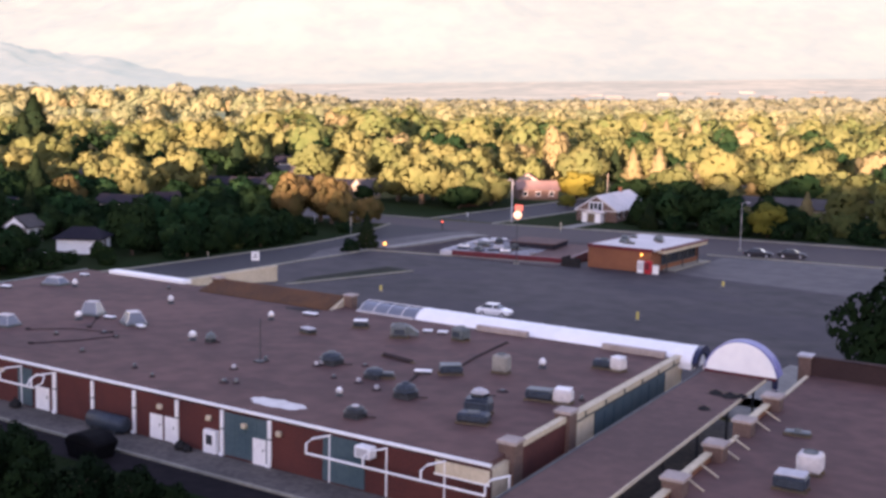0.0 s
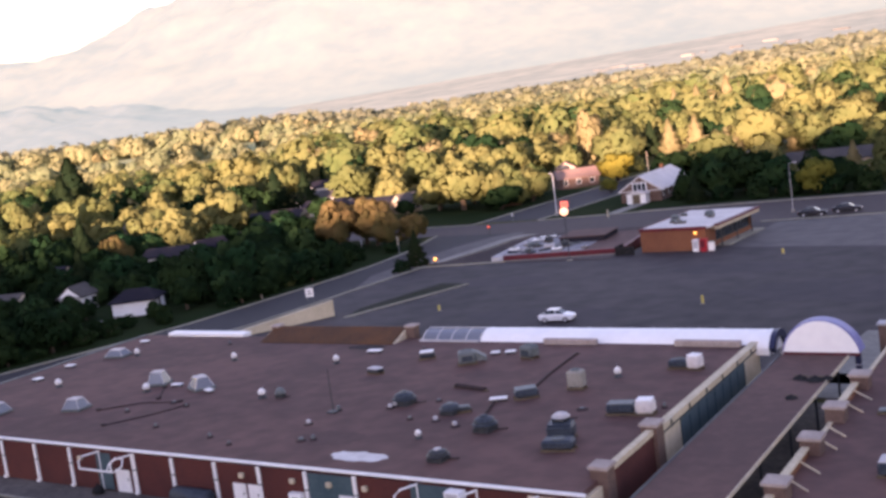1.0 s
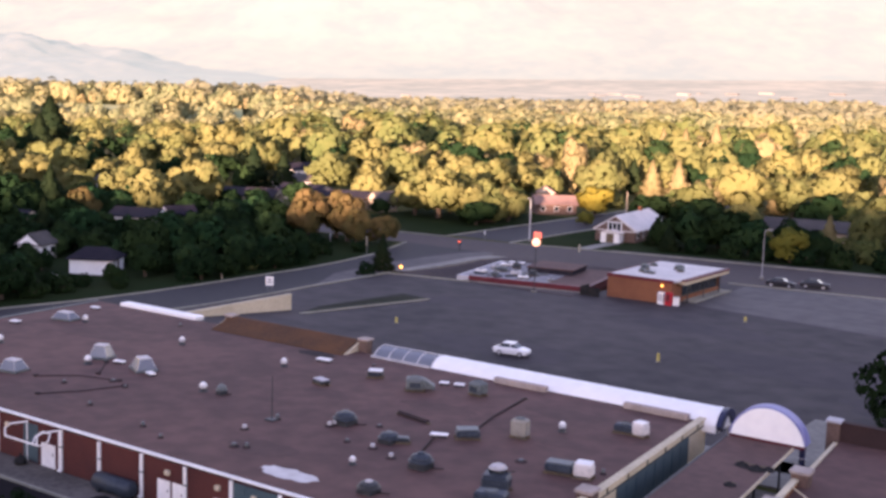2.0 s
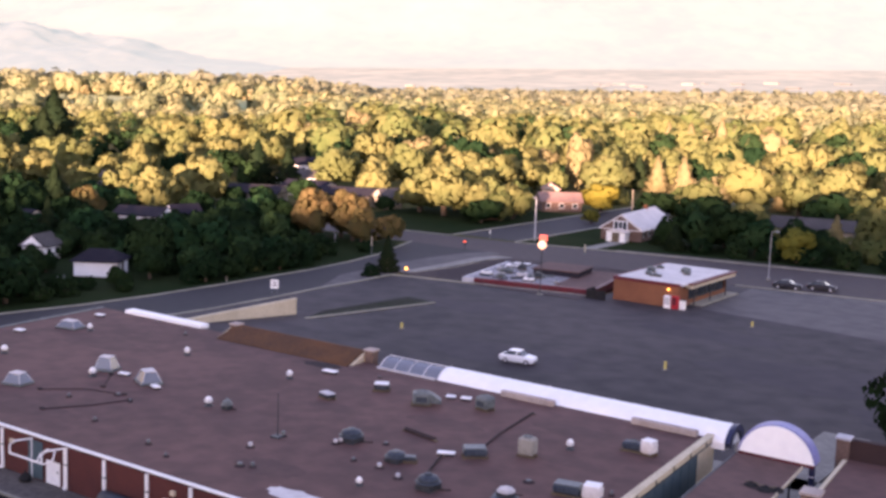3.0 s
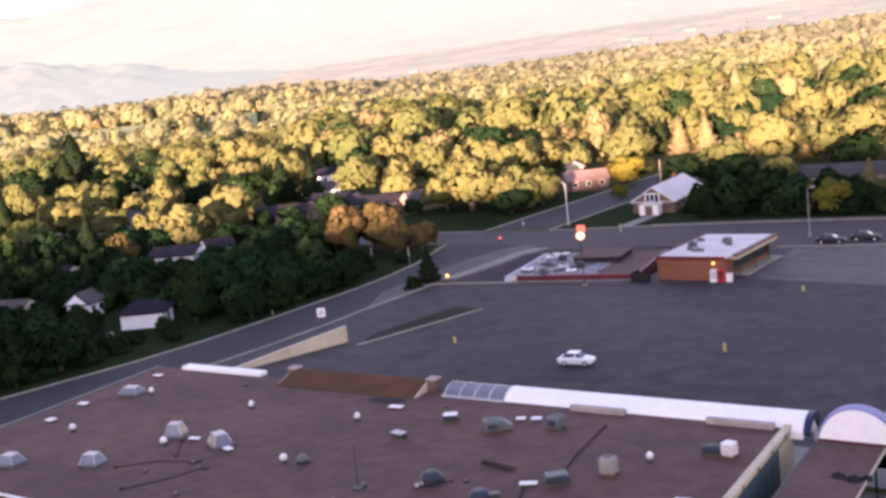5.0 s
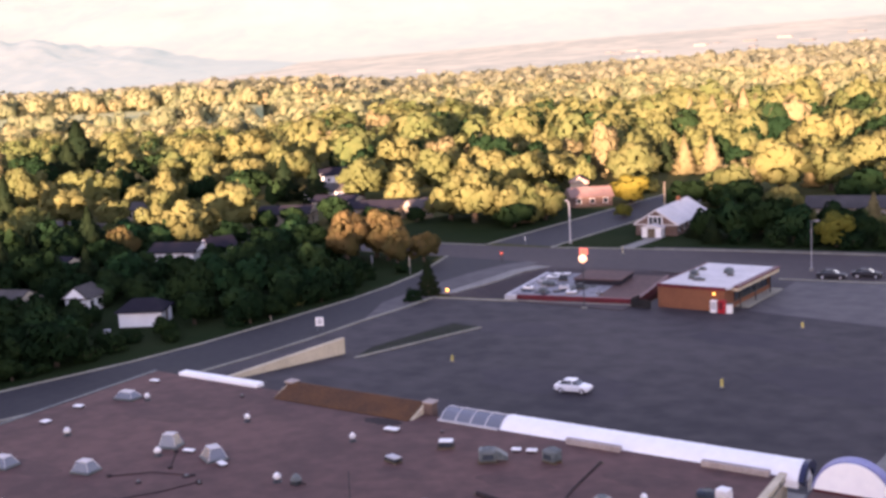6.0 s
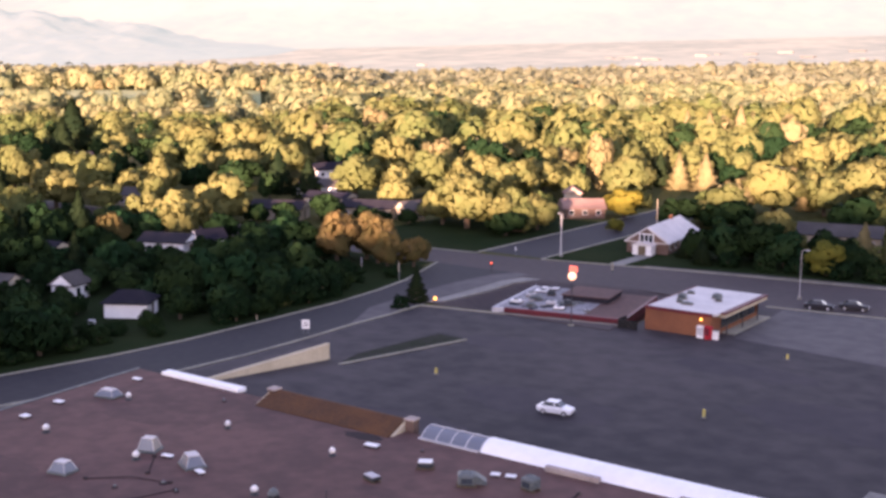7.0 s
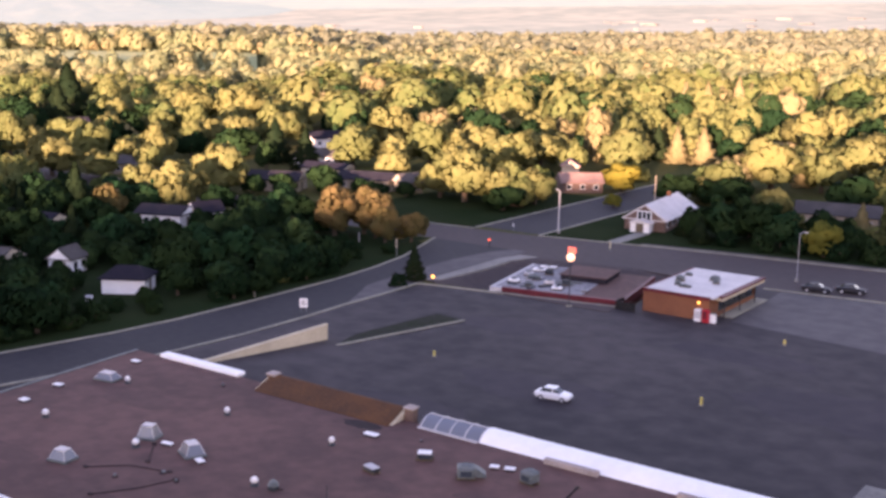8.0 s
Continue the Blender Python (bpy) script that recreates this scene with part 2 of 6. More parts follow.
def tube(bm, points, radius, sides=6):
    """A round bar along a chain of points; radius may be one number or one for each point."""
    rad = radius if isinstance(radius, (list, tuple)) else [radius] * len(points)
    rings = []
    for i, p in enumerate(points):
        p = Vector(p)
        way = (Vector(points[min(i + 1, len(points) - 1)]) - Vector(points[max(i - 1, 0)])).normalized()
        u = way.cross(Vector((0.3, 0.2, 1)) if abs(way.z) < 0.9 else Vector((1, 0.1, 0))).normalized()
        w = way.cross(u)
        rings.append([bm.verts.new(p + (u * math.cos(a) + w * math.sin(a)) * rad[i]) for a in (2 * math.pi * k / sides for k in range(sides))])
    for a, b in zip(rings, rings[1:]):
        for k in range(sides):
            bm.faces.new((a[k], a[(k + 1) % sides], b[(k + 1) % sides], b[k]))
    bm.faces.new(rings[0][::-1])
    bm.faces.new(rings[-1])
    return bm


def turned(bm, profile, sides=12, at=(0, 0, 0)):
    """A body turned about the upright axis from (radius, height) pairs."""
    rings = [[bm.verts.new((at[0] + r * math.cos(a), at[1] + r * math.sin(a), at[2] + z)) for a in (2 * math.pi * k / sides for k in range(sides))] for r, z in profile]
    for a, b in zip(rings, rings[1:]):
        for k in range(sides):
            bm.faces.new((a[k], a[(k + 1) % sides], b[(k + 1) % sides], b[k]))
    bm.faces.new(rings[0][::-1])
    bm.faces.new(rings[-1])
    return bm


def prism(bm, outline, y0, y1):
    """A solid whose outline lies in x and z, drawn out along y."""
    a = [bm.verts.new((x, y0, z)) for x, z in outline]
    b = [bm.verts.new((x, y1, z)) for x, z in outline]
    n = len(outline)
    for k in range(n):
        bm.faces.new((a[k], a[(k + 1) % n], b[(k + 1) % n], b[k]))
    bm.faces.new(a[::-1])
    bm.faces.new(b)
    return bm


def prism_x(bm, outline, x0, x1):
    """A solid whose outline lies in y and z, drawn out along x."""
    a = [bm.verts.new((x0, y, z)) for y, z in outline]
    b = [bm.verts.new((x1, y, z)) for y, z in outline]
    n = len(outline)
    for k in range(n):
        bm.faces.new((a[k], a[(k + 1) % n], b[(k + 1) % n], b[k]))
    bm.faces.new(a[::-1])
    bm.faces.new(b)
    return bm


def mesh_of(name, bm, material, smooth=False):
    bmesh.ops.recalc_face_normals(bm, faces=bm.faces)
    me = bpy.data.meshes.new(name)
    bm.to_mesh(me)
    bm.free()
    me.materials.append(material)
    if smooth:
        me.polygons.foreach_set("use_smooth", [True] * len(me.polygons))
    return me


def part(name, bm, material, parent, label="", smooth=False):
    ob = new(name, mesh_of(name, bm, material, smooth))
    ob.parent = parent
    return tagged(ob, label)


def thing(name, label, category, at=(0, 0, 0), turn=0.0, group="", kind=""):
    ob = new(name)
    ob.empty_display_size = 0.2
    ob.matrix_basis = pose(*at, 0, 0, turn)
    return tagged(ob, label, category, group, kind)


def solid(name, bm, material, label, category, kind="", group="", smooth=False):
    return tagged(new(name, mesh_of(name, bm, material, smooth)), label, category, group, kind)


def grid_mesh(name, xs, ys, height, material):
    """A sheet over the lines xs and ys."""
    gx, gy = np.meshgrid(xs, ys)
    gz = height(gx, gy)
    co = np.stack([gx, gy, gz], -1).reshape(-1, 3)
    nx, ny = len(xs), len(ys)
    k = (np.arange(ny - 1)[:, None] * nx + np.arange(nx - 1)).ravel()
    me = bpy.data.meshes.new(name)
    me.from_pydata(co.tolist(), [], np.stack([k, k + 1, k + nx + 1, k + nx], -1).tolist())
    me.materials.append(material)
    me.polygons.foreach_set("use_smooth", [True] * len(me.polygons))
    return me


# ---- ground ----
def ramp(a, b, v):
    t = np.clip((v - a) / (b - a), 0, 1)
    return t * t * (3 - 2 * t)


def land(x, y):
    """The height of the ground: a raised service yard, a sunk corner by the crossing, a far slope and an unseen ridge
    behind, added to block the sun.
    """
    x, y = np.asarray(x, float), np.asarray(y, float)
    yard = 0.95 * (1 - ramp(2, 24, y)) * ramp(-82, -62, x)
    line = y - 0.196 * (x + 84.5)
    hollow = -2.0 * ramp(98.2, 98.6, line) * (1 - ramp(118, 126, line)) * ramp(-82, -76, x) * (1 - ramp(-50.2, -49.6, x))
    depth, side = x * AHEAD.x + y * AHEAD.y, x * RIGHT.x + y * RIGHT.y
    slope = ramp(300, 1900, depth) * 0.030 * np.clip(side, -1100, 1100) + ramp(1650, 4300, depth) * 112
    # Unseen ridge, added behind the camera and shaped to set the shade line.
    ridge = (56.2 + 4.1 * ramp(-165, -100, side)) * np.exp(-(((np.minimum(depth, -150) + 450) / 130) ** 2)) * (depth < -60)
    swell = 11 * ramp(600, 860, depth) * (1 - ramp(1150, 1600, depth)) * ramp(70, 190, -side)
    return yard + hollow + slope + ridge + swell


def lines(*spans):
    out = []
    for a, b, step in spans:
        out += list(np.arange(a, b, step))
    return np.array(sorted(set(np.round(out, 3))))


gx = lines((-4900, -1000, 130), (-1000, -300, 35), (-300, -90, 10), (-90, -50.5, 2.5), (-50.5, -49, 0.3), (-49, 60, 4), (60, 400, 17), (400, 4901, 150))
gy = lines((-4900, -800, 150), (-800, -80, 24), (-80, 0, 5), (0, 30, 2), (30, 97, 5), (97, 107, 0.35), (107, 150, 3), (150, 400, 10), (400, 1200, 40), (1200, 4901, 130))
tagged(new("ground", grid_mesh("ground", gx, gy, land, M_GROUND)), "dry grassy ground that reaches the distant plain", "ground", kind="structure")


def sheet(name, x0, x1, y0, y1, material, label, lift=0.03, step=4.0, kind="structure", category="pavement", lean_it=False):
    """A paved sheet laid on the land, with an edge that goes down into it."""
    nx, ny = max(2, int((x1 - x0) / step) + 1), max(2, int((y1 - y0) / step) + 1)
    bm = bmesh.new()
    xs, ys = np.linspace(x0, x1, nx), np.linspace(y0, y1, ny)
    rows = [[bm.verts.new((x, y, float(land(x, y)) + lift)) for x in xs] for y in ys]
    faces = [bm.faces.new((rows[j][i], rows[j][i + 1], rows[j + 1][i + 1], rows[j + 1][i])) for j in range(ny - 1) for i in range(nx - 1)]
    edge = bmesh.ops.extrude_face_region(bm, geom=faces)
    for v in (g for g in edge["geom"] if isinstance(g, bmesh.types.BMVert)):
        v.co.z -= lift + 0.25
    if lean_it:
        lean(bm)
    return solid(name, bm, material, label, category, kind)


sheet("parking_lot", -82.4, 62, 36, 97.5, M_ASPHALT, "large dark worn asphalt parking lot, nearly empty", 0.03)
sheet("parking_lot", -49.4, 62, 97.5, 130.5, M_ASPHALT, "dark worn asphalt parking lot round a brick kiosk", 0.03)
sheet("side_road", -104, -90, 147.4, 330, M_ROADS, "narrow asphalt street between lawns", 0.02, category="road")
sheet("service_yard", -84, 60, -30, -3.2, M_SHADEYARD, "asphalt service yard behind the shops, darkened for shade", 0.02)
sheet("service_walk", -76, 2, -3.2, -0.1, M_WALK, "stained concrete walk along the rear wall", 0.14, category="pavement")
sheet("front_walk", -74, 8, 34, 41, M_CONCRETE, "concrete walk before the shop fronts", 0.16)
sheet("entrance_walk", -0.6, 3.6, 38, 56, M_CONCRETE, "pale concrete walk leading to the arched entrance", 0.16)
sheet("diner_yard", -83.2, -50.4, 99.6, 130.4, M_STREET, "grey asphalt yard round the diner", 0.14, step=1.5)


def kerb(x0, x1, y0, y1, label="pale concrete kerb"):
    bm = bmesh.new()
    n = max(1, int(max(x1 - x0, y1 - y0) / 4))
    for k in range(n):
        if x1 - x0 > y1 - y0:
            a, b = x0 + (x1 - x0) * k / n, x0 + (x1 - x0) * (k + 1) / n
            z = float(land((a + b) / 2, (y0 + y1) / 2))
            box(bm, a, b - 0.02, y0, y1, z - 0.15, z + 0.17)
        else:
            a, b = y0 + (y1 - y0) * k / n, y0 + (y1 - y0) * (k + 1) / n
            z = float(land((x0 + x1) / 2, (a + b) / 2))
            box(bm, x0, x1, a, b - 0.02, z - 0.15, z + 0.17)
    return solid("kerb", bm, M_KERB, label, "kerb", "structure")


def slab(name, points, z0, z1, material, label, category="pavement", kind="structure"):
    """A flat slab with the given outline."""
    bm = bmesh.new()
    a, b = [bm.verts.new((x, y, z0)) for x, y in points], [bm.verts.new((x, y, z1)) for x, y in points]
    n = len(points)
    bm.faces.new(a[::-1]), bm.faces.new(b)
    for k in range(n):
        bm.faces.new((a[k], a[(k + 1) % n], b[(k + 1) % n], b[k]))
    return solid(name, bm, material, label, category, kind)


def kerb_line(x0, y0, x1, y1, width=0.5, up=0.18):
    """A slanted row of kerb stones."""
    bm = bmesh.new()
    way = Vector((x1 - x0, y1 - y0, 0))
    n, side = int(way.length / 3), way.normalized().cross(Vector((0, 0, 1))) * width / 2
    for k in range(n):
        p, q = Vector((x0, y0, 0)) + way * (k / n), Vector((x0, y0, 0)) + way * ((k + 0.99) / n)
        vs = [bm.verts.new(v + Vector((0, 0, z))) for z in (-0.2, up) for v in (p - side, q - side, q + side, p + side)]
        for f in ((3, 2, 1, 0), (4, 5, 6, 7), (0, 1, 5, 4), (1, 2, 6, 5), (2, 3, 7, 6), (3, 0, 4, 7)):
            bm.faces.new([vs[i] for i in f])
    return solid("kerb", bm, M_KERB, "pale concrete kerb stones", "kerb", "structure")


slab("parking_lot", [(-82.4, 97.3), (-49.4, 97.3), (-49.4, 103.6), (-82.8, 97.5)], -0.15, 0.034, M_ASPHALT, "corner of the worn asphalt parking lot")
kerb_line(-83.0, 97.0, -49.2, 103.6, 0.5, 0.2)
kerb(-76, 0, -3.45, -3.2)
kerb_line(-104.3, 145.6, -104.3, 230, 0.5)
kerb_line(-89.7, 146.4, -89.7, 230, 0.5)

slab("pale_lot", [(-34.0, 106.4), (-12.0, 103.2), (30.0, 97.0), (61.8, 95.0), (61.8, 129.9), (-35.0, 129.9)], -0.1, 0.036, M_PALELOT, "paler asphalt by the street")



def kerb_chain(points, width=0.45, up=0.18):
    for a, b in zip(points, points[1:]):
        kerb_line(*a, *b, width, up)


# the side road bends a little, and the main street lies a few degrees across
ROAD_FAR = [(-114, -40), (-104.3, 8), (-99.0, 34), (-96.3, 47), (-95.1, 58), (-94.8, 72), (-94.8, 91), (-95.8, 102), (-97.8, 113), (-104, 131)]
ROAD_NEAR = [(-104, -40), (-93, 6), (-88.0, 24.8), (-85.6, 35), (-83.6, 46), (-82.5, 58), (-82.4, 70), (-82.8, 79)]
ROAD_BEND = [(-85.5, 85), (-88.4, 91), (-89.5, 104), (-89.6, 116), (-88.4, 126), (-86, 131)]
slab("side_road", ROAD_FAR[::-1] + ROAD_NEAR + ROAD_BEND, -0.3, 0.045, M_ROADS, "two-lane grey asphalt side road that bends a little", "road")
kerb_chain(ROAD_FAR)
kerb_chain(ROAD_NEAR + [(-82.6, 88), (-83.0, 97.0)])
slab("corner_apron", [(-82.85, 79.2)] + ROAD_BEND + [(-78.8, 130.7), (-79.0, 127.6), (-82.3, 127.3), (-83.6, 112), (-83.2, 97.2), (-82.9, 88)], -0.2, 0.056, M_PALELOT, "pale worn asphalt apron by the crossing")
slab("corner_walk", [(-83.4, 99.5), (-81.4, 101.4), (-80.6, 112.5), (-80.8, 122), (-78.6, 127.4), (-82.2, 127.2), (-83.4, 122), (-83.2, 112)], -0.2, 0.19, M_CONCRETE, "pale worn concrete walk curving by the crossing")
STREET_FAR = [(-330, 143), (-114, 143.8), (-104, 144.6), (-89.5, 146), (-67, 150.6), (-52, 153.1), (-27, 156.3), (60, 168), (240, 193)]
STREET_NEAR = [(-330, 130.4), (-104, 130.8), (-86, 130.8), (-60, 129.6), (-38, 129.8), (-20, 132.4), (60, 144), (240, 170)]
slab("main_street", STREET_NEAR + STREET_FAR[::-1], -0.3, 0.05, M_STREET, "wide brownish grey asphalt street", "road")
kerb_chain(STREET_FAR[:3])
kerb_chain(STREET_FAR[3:])
kerb_chain(STREET_NEAR[4:])
slab("parking_lot", [(-35, 129.6), (61.9, 129.6), (61.9, 143.9), (60, 143.6), (-20, 132.0), (-35, 129.9)], -0.2, 0.040, M_PALELOT, "paler worn asphalt lot edge along the street")
slab("street_walk", [(-70, 150.6), (-52, 153.7), (-27, 156.9), (60, 168.6), (60, 170.6), (-27, 158.6), (-52, 155.2), (-70, 151.8)], -0.2, 0.16, M_WALK, "grey concrete walk beyond the street")
slab("church_lawn", [(-89.4, 146.4), (-67, 151.2), (-52, 155.4), (-27, 158.8), (60, 170.8), (60, 205), (-89.4, 205)], -0.3, 0.06, M_SHADELAWN, "shaded green lawn across the street", "lawn")
slab("corner_lawn", [(-140, 144.1), (-114, 144.3), (-104.6, 145.0), (-104.6, 200), (-140, 200)], -0.3, 0.06, M_SHADELAWN, "green lawn at the street corner", "lawn")
slab("verge", [(-105, 18), (-103.9, 20)] + [(x - 0.3, y) for x, y in ROAD_FAR[2:9]] + [(-103, 126), (-105, 126)], -0.3, 0.055, M_SHADELAWN, "grass verge along the road, its green darkened for shade", "lawn")

slab("west_drive", [(-103.8, -38), (-92.8, 6), (-88.5, 24.8), (-86.2, 34), (-84.1, 45), (-82.9, 58), (-82.5, 72), (-82.5, 90), (-78, 90), (-73, 36.2), (-73, -38)], -0.3, 0.026, M_ASPHALT, "dark asphalt drive round the end of the shops")

# planted island in the lot, beside the west drive, and the ramp up to the shops' end
slab("planted_island", [(-69.5, 61.5), (-64.0, 82.4), (-69.0, 83.0), (-71.0, 67.0)], -0.1, 0.15, M_ISLE, "narrow worn grass island in the parking lot", "lawn")
kerb_line(-69.4, 61.3, -63.8, 82.4, 0.4, 0.22)
bm = bmesh.new()
bank = [[bm.verts.new((x, y, 0.02 + 1.7 * h * min(1.0, max(0.0, (62.6 - y) / 21.0)))) for x, h in ((-72.3, 1.0), (-69, 0.92), (-65, 0.6), (-61, 0.25), (-57, 0.0))] for y in (34.2, 38, 41.6, 47, 52, 57, 62.6)]
for p, q in zip(bank, bank[1:]):
    for k in range(4):
        bm.faces.new((p[k], p[k + 1], q[k + 1], q[k]))
solid("loading_ramp", bm, M_ASPHALT, "dark asphalt bank up to the end of the shops", "ramp", "structure", smooth=True)
sheet("yard_lawn", -150, -104.6, 36, 130, M_SHADELAWN, "shaded back yards beyond the road", 0.03, category="lawn")
sheet("rear_lawn", -60, -6, -40, -6.5, M_SHADELAWN, "grass behind the service yard, its green darkened for shade", 0.07, category="lawn")
sheet("church_path", -76.6, -73.8, 149.6, 163, M_CONCRETE, "concrete path to the church door", 0.09)

# ---- the shopping centre ----
ROOF = 4.45
YARD = 0.95


def block(name, bm, material, label, category="wall", kind="structure"):
    return solid(name, lean(bm), material, label, category, kind)


block("roof_main", boxes((-73.0, -0.3, 0.25, 34.0, ROOF - 0.35, ROOF)), M_ROOF, "flat red-brown roof with patches and stains", "roof")
block("wall_south", boxes((-73.0, 0.0, 0.0, 0.25, -0.2, ROOF - 0.3)), M_BRICK, "dark red brick rear wall of the shops")
block("wall_west", boxes((-73.0, -72.75, 0.25, 34.0, -0.2, ROOF - 0.35)), M_BRICK, "red brick end wall")
block("wall_north", boxes((-72.75, -0.3, 33.7, 34.0, -0.2, ROOF - 0.35)), M_CREAM, "cream shop front wall")
block("wall_east", boxes((-0.3, 0.0, 0.25, 34.0, -0.2, ROOF - 0.36)), M_CREAM, "cream side wall along the passage")
block("eave_trim", boxes((-73.1, 0.05, -0.12, 0.12, ROOF - 0.11, ROOF + 0.03)), M_WHITE, "white painted eave along the rear roof edge", "trim")
block("roof_edge", boxes((-73.2, -72.9, 0.24, 34.0, ROOF - 0.2, ROOF + 0.10)), M_GREY, "grey metal roof edge", "trim")

# east parapet: brick bay between two piers, then a cream fascia over dark windows
pw = thing("parapet_wall", "brick and cream parapet along the passage, with brick-capped piers", "parapet", kind="structure")
for y in (2.4, 10.4):
    part("pier", lean(soft(boxes((-0.75, 0.35, y, y + 1.2, 0.2, 5.0)), 0.03)), M_BRICK3, pw, "weathered brick pier")
    part("cap", lean(soft(boxes((-0.85, 0.45, y - 0.1, y + 1.3, 5.004, 5.22)), 0.03)), M_BRICKCAP, pw, "worn brick cap")
part("wall", lean(boxes((-0.28, 0.06, 3.6, 10.4, 0.2, 4.5))), M_BRICK, pw, "red brick bay")
part("coping", lean(boxes((-0.34, 0.12, 3.6, 10.4, 4.504, 4.85))), M_CREAM, pw, "cream coping")
part("fascia", lean(boxes((-0.30, 0.10, 11.6, 33.6, 4.20, 4.62))), M_CREAM, pw, "long cream fascia")
part("coping", lean(boxes((-0.42, 0.18, 11.6, 33.6, 4.624, 4.70))), M_CREAM, pw, "cream metal coping")
part("beam", lean(boxes((0.004, 0.13, 11.6, 33.6, 4.08, 4.196))), M_DARKGREY, pw, "dark steel beam under the fascia")
for k in range(6):
    y = 13.5 + 3.6 * k
    part("bracket", lean(boxes((0.104, 0.17, y, y + 0.10, 4.2, 4.60))), M_DARKGREY, pw)
for k, y in enumerate((15.4, 19.0, 22.6, 26.2)):
    w = thing("window_%d" % (k + 1), "dark teal boarded shop window", "window", kind="structure")
    part("frame", lean(boxes((0.01, 0.09, y, y + 3.5, 0.9, 1.1), (0.01, 0.09, y, y + 3.5, 3.86, 4.06), (0.01, 0.09, y, y + 0.12, 1.1, 3.86), (0.01, 0.09, y + 3.38, y + 3.5, 1.1, 3.86), (0.01, 0.09, y + 1.7, y + 1.8, 1.1, 3.86))), M_TEAL, w)
    part("pane", lean(boxes((0.015, 0.05, y + 0.12, y + 1.7, 1.1, 3.86))), M_TEAL, w)
    part("pane", lean(boxes((0.015, 0.05, y + 1.8, y + 3.38, 1.1, 3.86))), M_TEAL, w)

# rear wall: downpipes, doors, panels, boxes and white pipe frames
for x in (-67.5, -63.0, -58.6, -54.2, -49.8, -45.4, -37.9, -33.7, -29.3, -25.05, -20.8, -16.6):
    dp = thing("downpipe", "white painted downpipe on the rear wall", "downpipe", group="downpipes on the rear wall")
    part("pipe", soft(boxes((x - 0.14, x + 0.14, -0.16, -0.005, YARD + 0.16, ROOF - 0.26)), 0.02), M_WHITE, dp)
    part("bracket", boxes((x - 0.18, x + 0.18, -0.19, -0.003, 2.9, 3.0)), M_GREY, dp)
    part("shoe", soft(boxes((x - 0.17, x + 0.17, -0.30, -0.165, YARD + 0.15, YARD + 0.36)), 0.02), M_WHITE, dp)


def rear_door(k, x0, x1, z1, out=0.0, label="white painted steel rear door"):
    d = thing("door_%d" % k, label, "door", kind="structure")
    z0 = YARD + 0.145
    part("frame", boxes((x0 - 0.08, x0, -0.07 - out, -0.004 - out, z0, z1), (x1, x1 + 0.08, -0.07 - out, -0.004 - out, z0, z1), (x0 - 0.08, x1 + 0.08, -0.07 - out, -0.004 - out, z1, z1 + 0.08)), M_WHITE, d)
    leaf = part("leaf", boxes((x0, x1, -0.05 - out, -0.006 - out, z0, z1)), M_WHITE, d)
    part("handle", soft(boxes((x1 - 0.16, x1 - 0.10, -0.12 - out, -0.052 - out, z0 + 0.95, z0 + 1.12)), 0.01), M_DARKGREY, leaf)
    for h in (0.25, 1.0):
        part("panel", boxes((x0 + 0.15, x1 - 0.15, -0.066 - out, -0.052 - out, z0 + h, z0 + h + 0.4)), M_WHITE, leaf)


rear_door(1, -40.1, -38.7, 2.75)
rear_door(2, -27.65, -26.6, 2.75)
rear_door(3, -26.2, -25.25, 2.75)
rear_door(4, -17.9, -16.95, 2.75, 0.1)
rear_door(5, -57.0, -56.0, 2.75)
rear_door(6, -64.5, -63.5, 2.75)


def rear_panel(x0, x1, z0, z1, label):
    p = thing("wall_panel", label, "panel", group="teal rear wall panels")
    n = max(2, int((x1 - x0) / 0.9))
    for k in range(n):
        a, b = x0 + (x1 - x0) * k / n, x0 + (x1 - x0) * (k + 1) / n
        part("panel", boxes((a + 0.01, b - 0.01, -0.06, -0.004, z0, z1)), M_TEAL, p)
    part("rail", boxes((x0, x1, -0.10, -0.062, z0 + (z1 - z0) * 0.48, z0 + (z1 - z0) * 0.54)), M_TEAL, p)


rear_panel(-20.6, -16.8, 1.2, 4.1, "dark teal painted metal wall panels")
rear_panel(-12.2, -8.9, 1.15, 4.1, "dark teal painted roll-up shutter")
rear_panel(-42.3, -40.6, 1.15, 4.0, "dark teal painted metal panel by a door")
wp = thing("meter_cabinet", "white metal cabinet with a dark grille on the rear wall", "cabinet")
part("body", soft(boxes((-22.25, -21.1, -0.42, -0.005, 1.15, 2.7)), 0.03), M_WHITE, wp)
part("grille", boxes((-21.95, -21.4, -0.45, -0.422, 1.75, 2.4)), M_DARKGREY, wp)
wp = thing("wall_air_unit", "white air conditioner mounted high on the rear wall", "air conditioner")
part("body", soft(boxes((-9.1, -7.95, -0.85, -0.11, 3.4, 4.12)), 0.04), M_WHITE, wp)
part("grille", boxes((-8.95, -8.1, -0.88, -0.852, 3.5, 4.0)), M_PALEROOF, wp)
wp = thing("cream_panel", "cream painted board under the eave", "panel")
part("board", boxes((-3.7, 0.0, -0.08, -0.004, 3.3, 4.1)), M_CREAM, wp)
part("ledge", boxes((-3.75, 0.05, -0.14, -0.082, 3.22, 3.32)), M_WHITE, wp)
